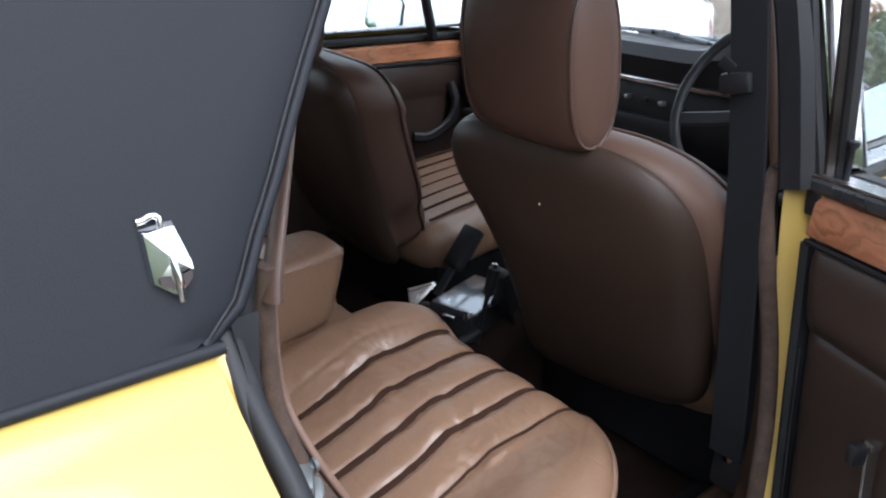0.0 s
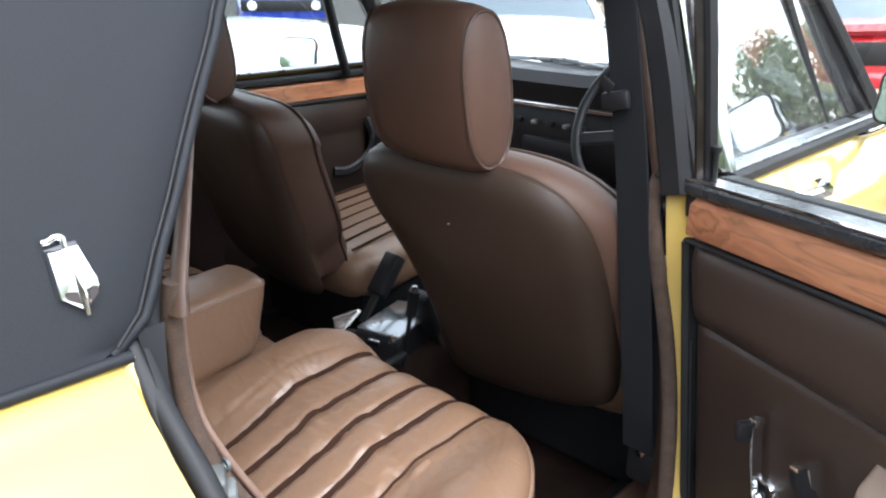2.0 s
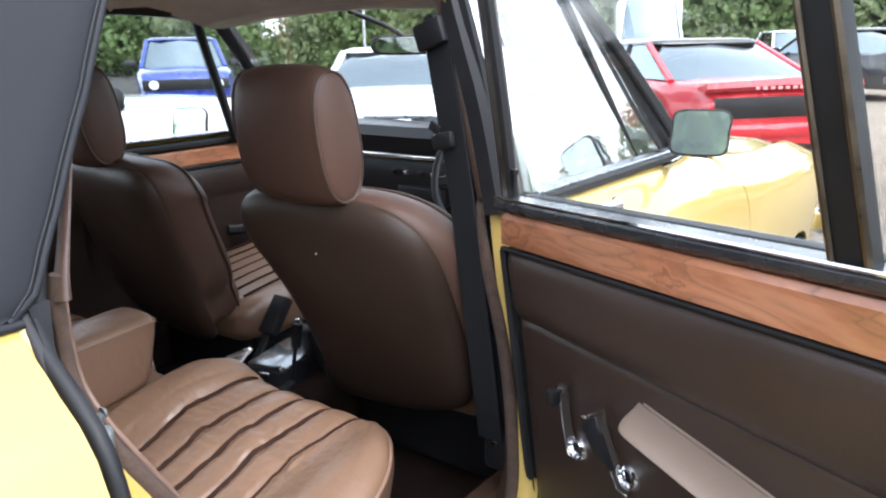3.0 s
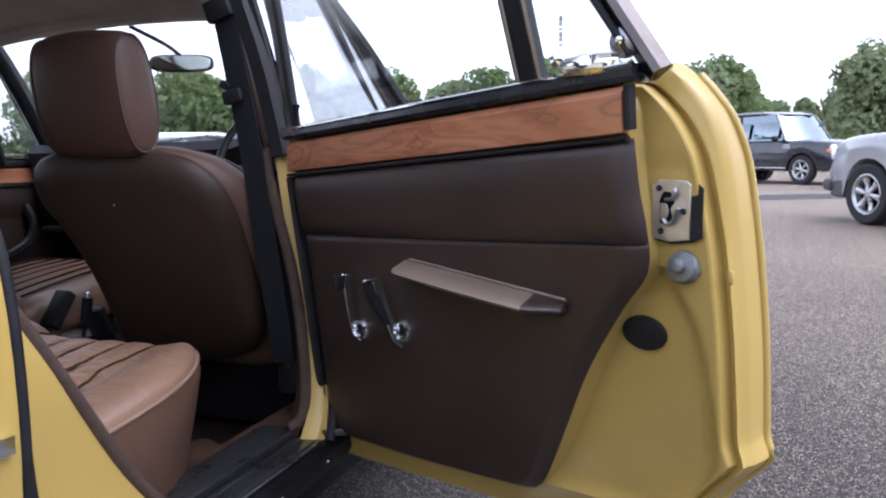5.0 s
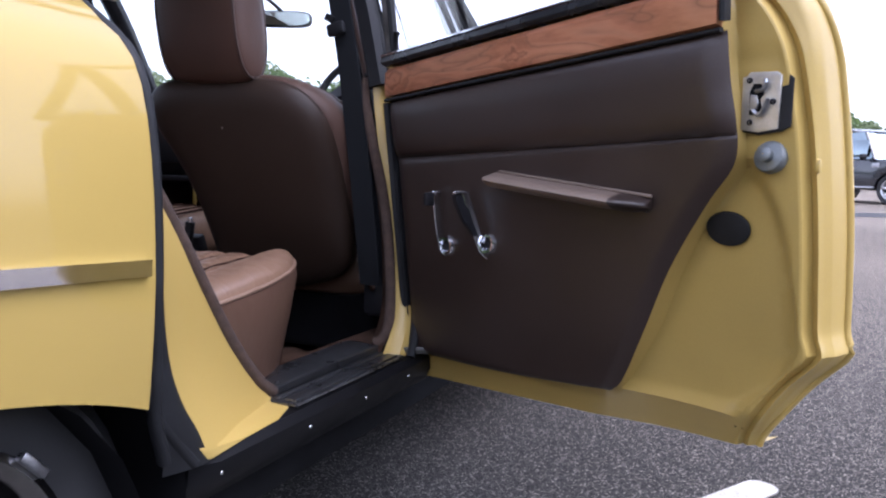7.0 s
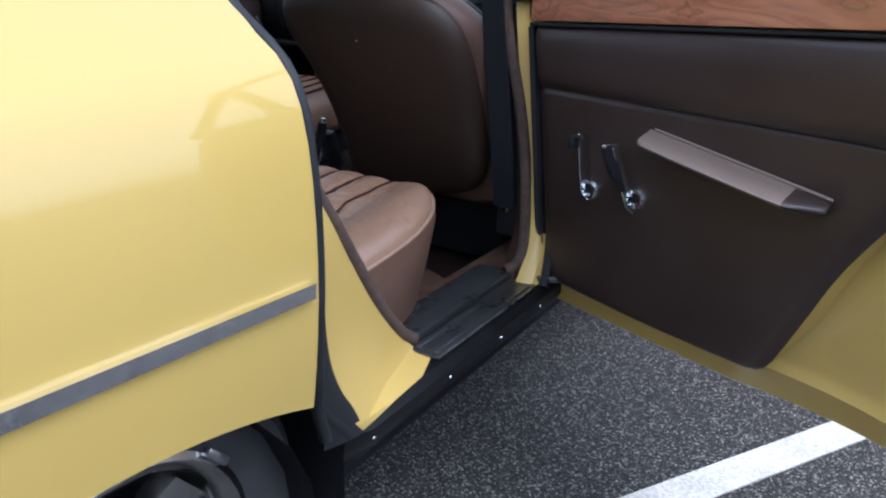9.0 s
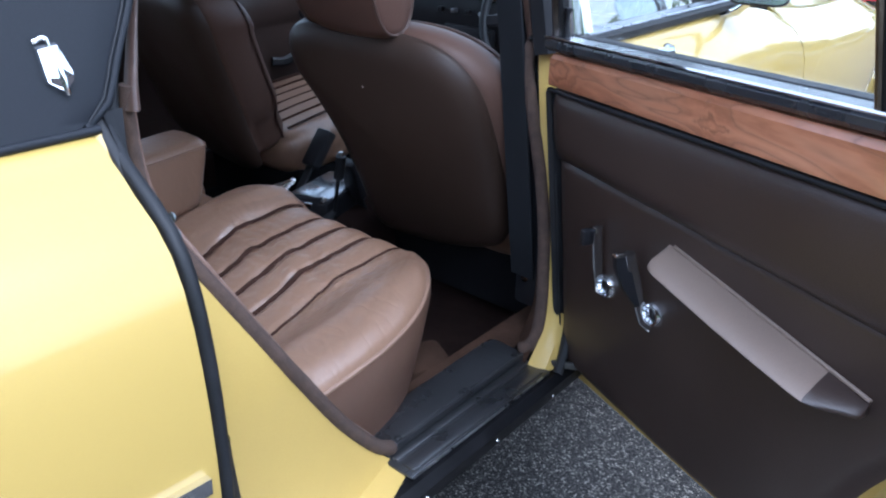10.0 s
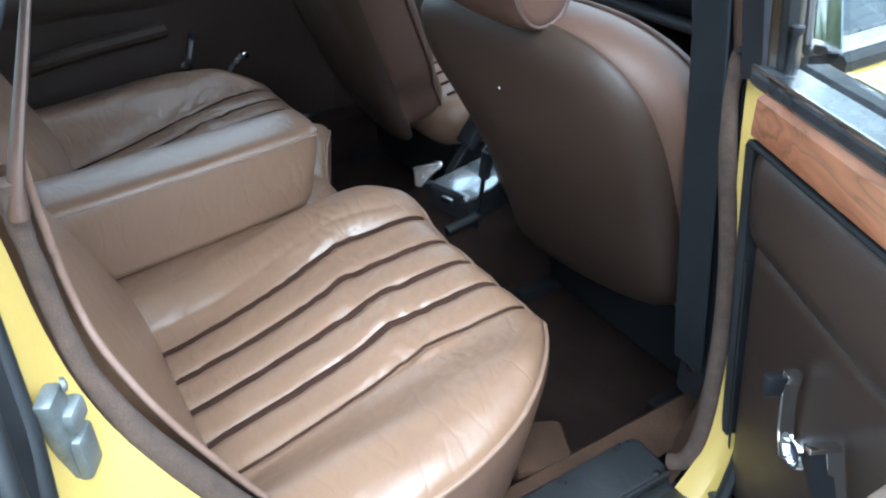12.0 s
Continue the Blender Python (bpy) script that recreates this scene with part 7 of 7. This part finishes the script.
def leaf_mat(name, a, b):
    m = bpy.data.materials.new(name)
    m.use_nodes = True
    nt = m.node_tree
    bsdf = nt.nodes["Principled BSDF"]
    geo, ramp = nt.nodes.new("ShaderNodeNewGeometry"), nt.nodes.new("ShaderNodeValToRGB")
    ramp.color_ramp.elements[0].color, ramp.color_ramp.elements[1].color = (*a, 1), (*b, 1)
    nt.links.new(geo.outputs["Random Per Island"], ramp.inputs[0])
    nt.links.new(ramp.outputs[0], bsdf.inputs["Base Color"])
    bsdf.inputs["Roughness"].default_value = 0.6
    tr, mix = nt.nodes.new("ShaderNodeBsdfTranslucent"), nt.nodes.new("ShaderNodeMixShader")
    nt.links.new(ramp.outputs[0], tr.inputs["Color"])
    mix.inputs[0].default_value = 0.55
    nt.links.new(bsdf.outputs[0], mix.inputs[1])
    nt.links.new(tr.outputs[0], mix.inputs[2])
    nt.links.new(mix.outputs[0], nt.nodes["Material Output"].inputs["Surface"])
    return m


LEAF = leaf_mat("green_leaves", (0.13, 0.19, 0.070), (0.20, 0.27, 0.105))
LEAF2 = leaf_mat("pale_green_leaves", (0.22, 0.275, 0.14), (0.28, 0.335, 0.18))
rng = np.random.default_rng(7)


def leaves(centre, radii, count, size):
    """Small bent leaf quads spread through the outer part of a lumpy ellipsoid."""
    out_v, out_f = [], []
    lumps = rng.normal(size=(9, 3))
    lumps /= np.linalg.norm(lumps, axis=1)[:, None]
    for k in range(count):
        d = rng.normal(size=3)
        d /= np.linalg.norm(d)
        bulge = 0.72 + 0.36 * max(0, float(np.max(lumps @ d) - 0.55)) / 0.45
        r = bulge * (0.55 + 0.5 * rng.random() ** 0.6)
        c = np.array(centre) + d * np.array(radii) * r
        face = d + 0.45 * rng.normal(size=3)
        n1 = np.cross(face, rng.normal(size=3))
        n1 /= np.linalg.norm(n1)
        n2 = np.cross(face, n1)
        n2 /= np.linalg.norm(n2)
        s = size * (0.6 + 0.8 * rng.random())
        i = len(out_v)
        bend = np.cross(n1, n2) * s * 0.25
        out_v += [c - n1 * s, c - n2 * s * 0.6 + bend, c + n1 * s, c + n2 * s * 0.6 + bend]
        out_f.append((i, i + 1, i + 2, i + 3))
    return out_v, out_f


def tree(x, y, h, spread, mat, count, size, label, low=0.12):
    t = thing("tree", label, "tree", "trees round the car park", at=(x, y, 0))
    bm = sweep([(0, 0, 0), (0.05, 0.03, h * 0.2), (0.0, 0.1, h * 0.55), (0.05, 0.0, h * 0.8)], 0.0 + h * 0.022)
    for v in bm.verts:
        f = 1 - 0.7 * max(0, v.co.z) / h
        v.co.x *= f
        v.co.y *= f
    for k in range(5):
        a = k * 1.3 + x
        bm = sweep([(0, 0, h * (0.2 + 0.09 * k)), (math.cos(a) * spread * 0.4, math.sin(a) * spread * 0.4, h * (0.36 + 0.09 * k)), (math.cos(a) * spread * 0.7, math.sin(a) * spread * 0.7, h * (0.45 + 0.09 * k))], h * 0.007, bm)
    part("trunk", bm, BARK, t)
    vs, fs = [], []
    for k in range(9):
        a, f = k * 2.4 + x * 1.7, (k + 0.5) / 9
        rad = spread * (0.62 - 0.30 * abs(f - 0.4))
        c = (math.cos(a) * spread * 0.5 * (1 - f * 0.75), math.sin(a) * spread * 0.5 * (1 - f * 0.75), h * (low + (0.90 - low) * f))
        v2, f2 = leaves(c, (rad, rad, h * 0.14 + rad * 0.25), count // 9, size)
        fs += [tuple(i + len(vs) for i in q) for q in f2]
        vs += v2
    me = bpy.data.meshes.new("crown")
    me.from_pydata([tuple(map(float, p)) for p in vs], [], fs)
    me.materials.append(mat)
    ob = new("crown", me)
    ob.parent = t
    return t


spots = []
for k in range(26):
    f = k / 25
    spots.append((-46 + 48.5 * f + random.uniform(-0.8, 0.8), 12 + 29 * f ** 0.7 + random.uniform(-1.5, 1.5), random.uniform(4.3, 5.2) * (0.92 + 0.18 * f)))
for i, (x, y, h) in enumerate(spots):
    tree(x, y, h, 2.6, LEAF if i % 3 else LEAF2, 4600, 0.17, "dense green roadside tree with leaves to the ground", 0.06)
for x, y, h, sp in ((2.9, 45, 4.8, 1.5), (6.0, 68, 4.6, 2.4), (8.6, 72, 5.0, 1.6), (10.8, 59, 7.8, 3.2), (15.5, 58, 9.6, 4.2), (21, 56, 9.5, 4.8), (27, 54, 9.0, 4.4), (34, 54, 8.0, 4.2), (3.5, 70, 4.4, 2.6), (12, 74, 5, 3.6)):
    tree(x, y, h, sp, LEAF2, 4600, 0.24, "round-headed green tree at the far edge", 0.1)
# car park's far side: unseen trees, hinted by reflections, added to block low light
for k in range(22):
    a = radians(-125 + 130 * k / 21)
    r = 23 + 4 * math.sin(k * 2.1)
    tree(r * math.cos(a), r * math.sin(a) - 2, 5.8 + 1.0 * math.sin(k * 1.7), 3.1, LEAF if k % 2 else LEAF2, 2200, 0.32, "dense green roadside tree with leaves to the ground", 0.06)
vs, fs = [], []
for k in range(110):
    f = k / 109
    x, y = -52 + 100 * f, 13 + 36 * f ** 0.7 + (4 if f > 0.5 else 0)
    v2, f2 = leaves((x, y, 0.7), (0.9, 0.7, 0.9), 170, 0.11)
    fs += [tuple(i + len(vs) for i in q) for q in f2]
    vs += v2
me = bpy.data.meshes.new("undergrowth")
me.from_pydata([tuple(map(float, p)) for p in vs], [], fs)
me.materials.append(LEAF)
tagged(new("undergrowth", me), "low green undergrowth below the trees", "undergrowth", "", "stuff")
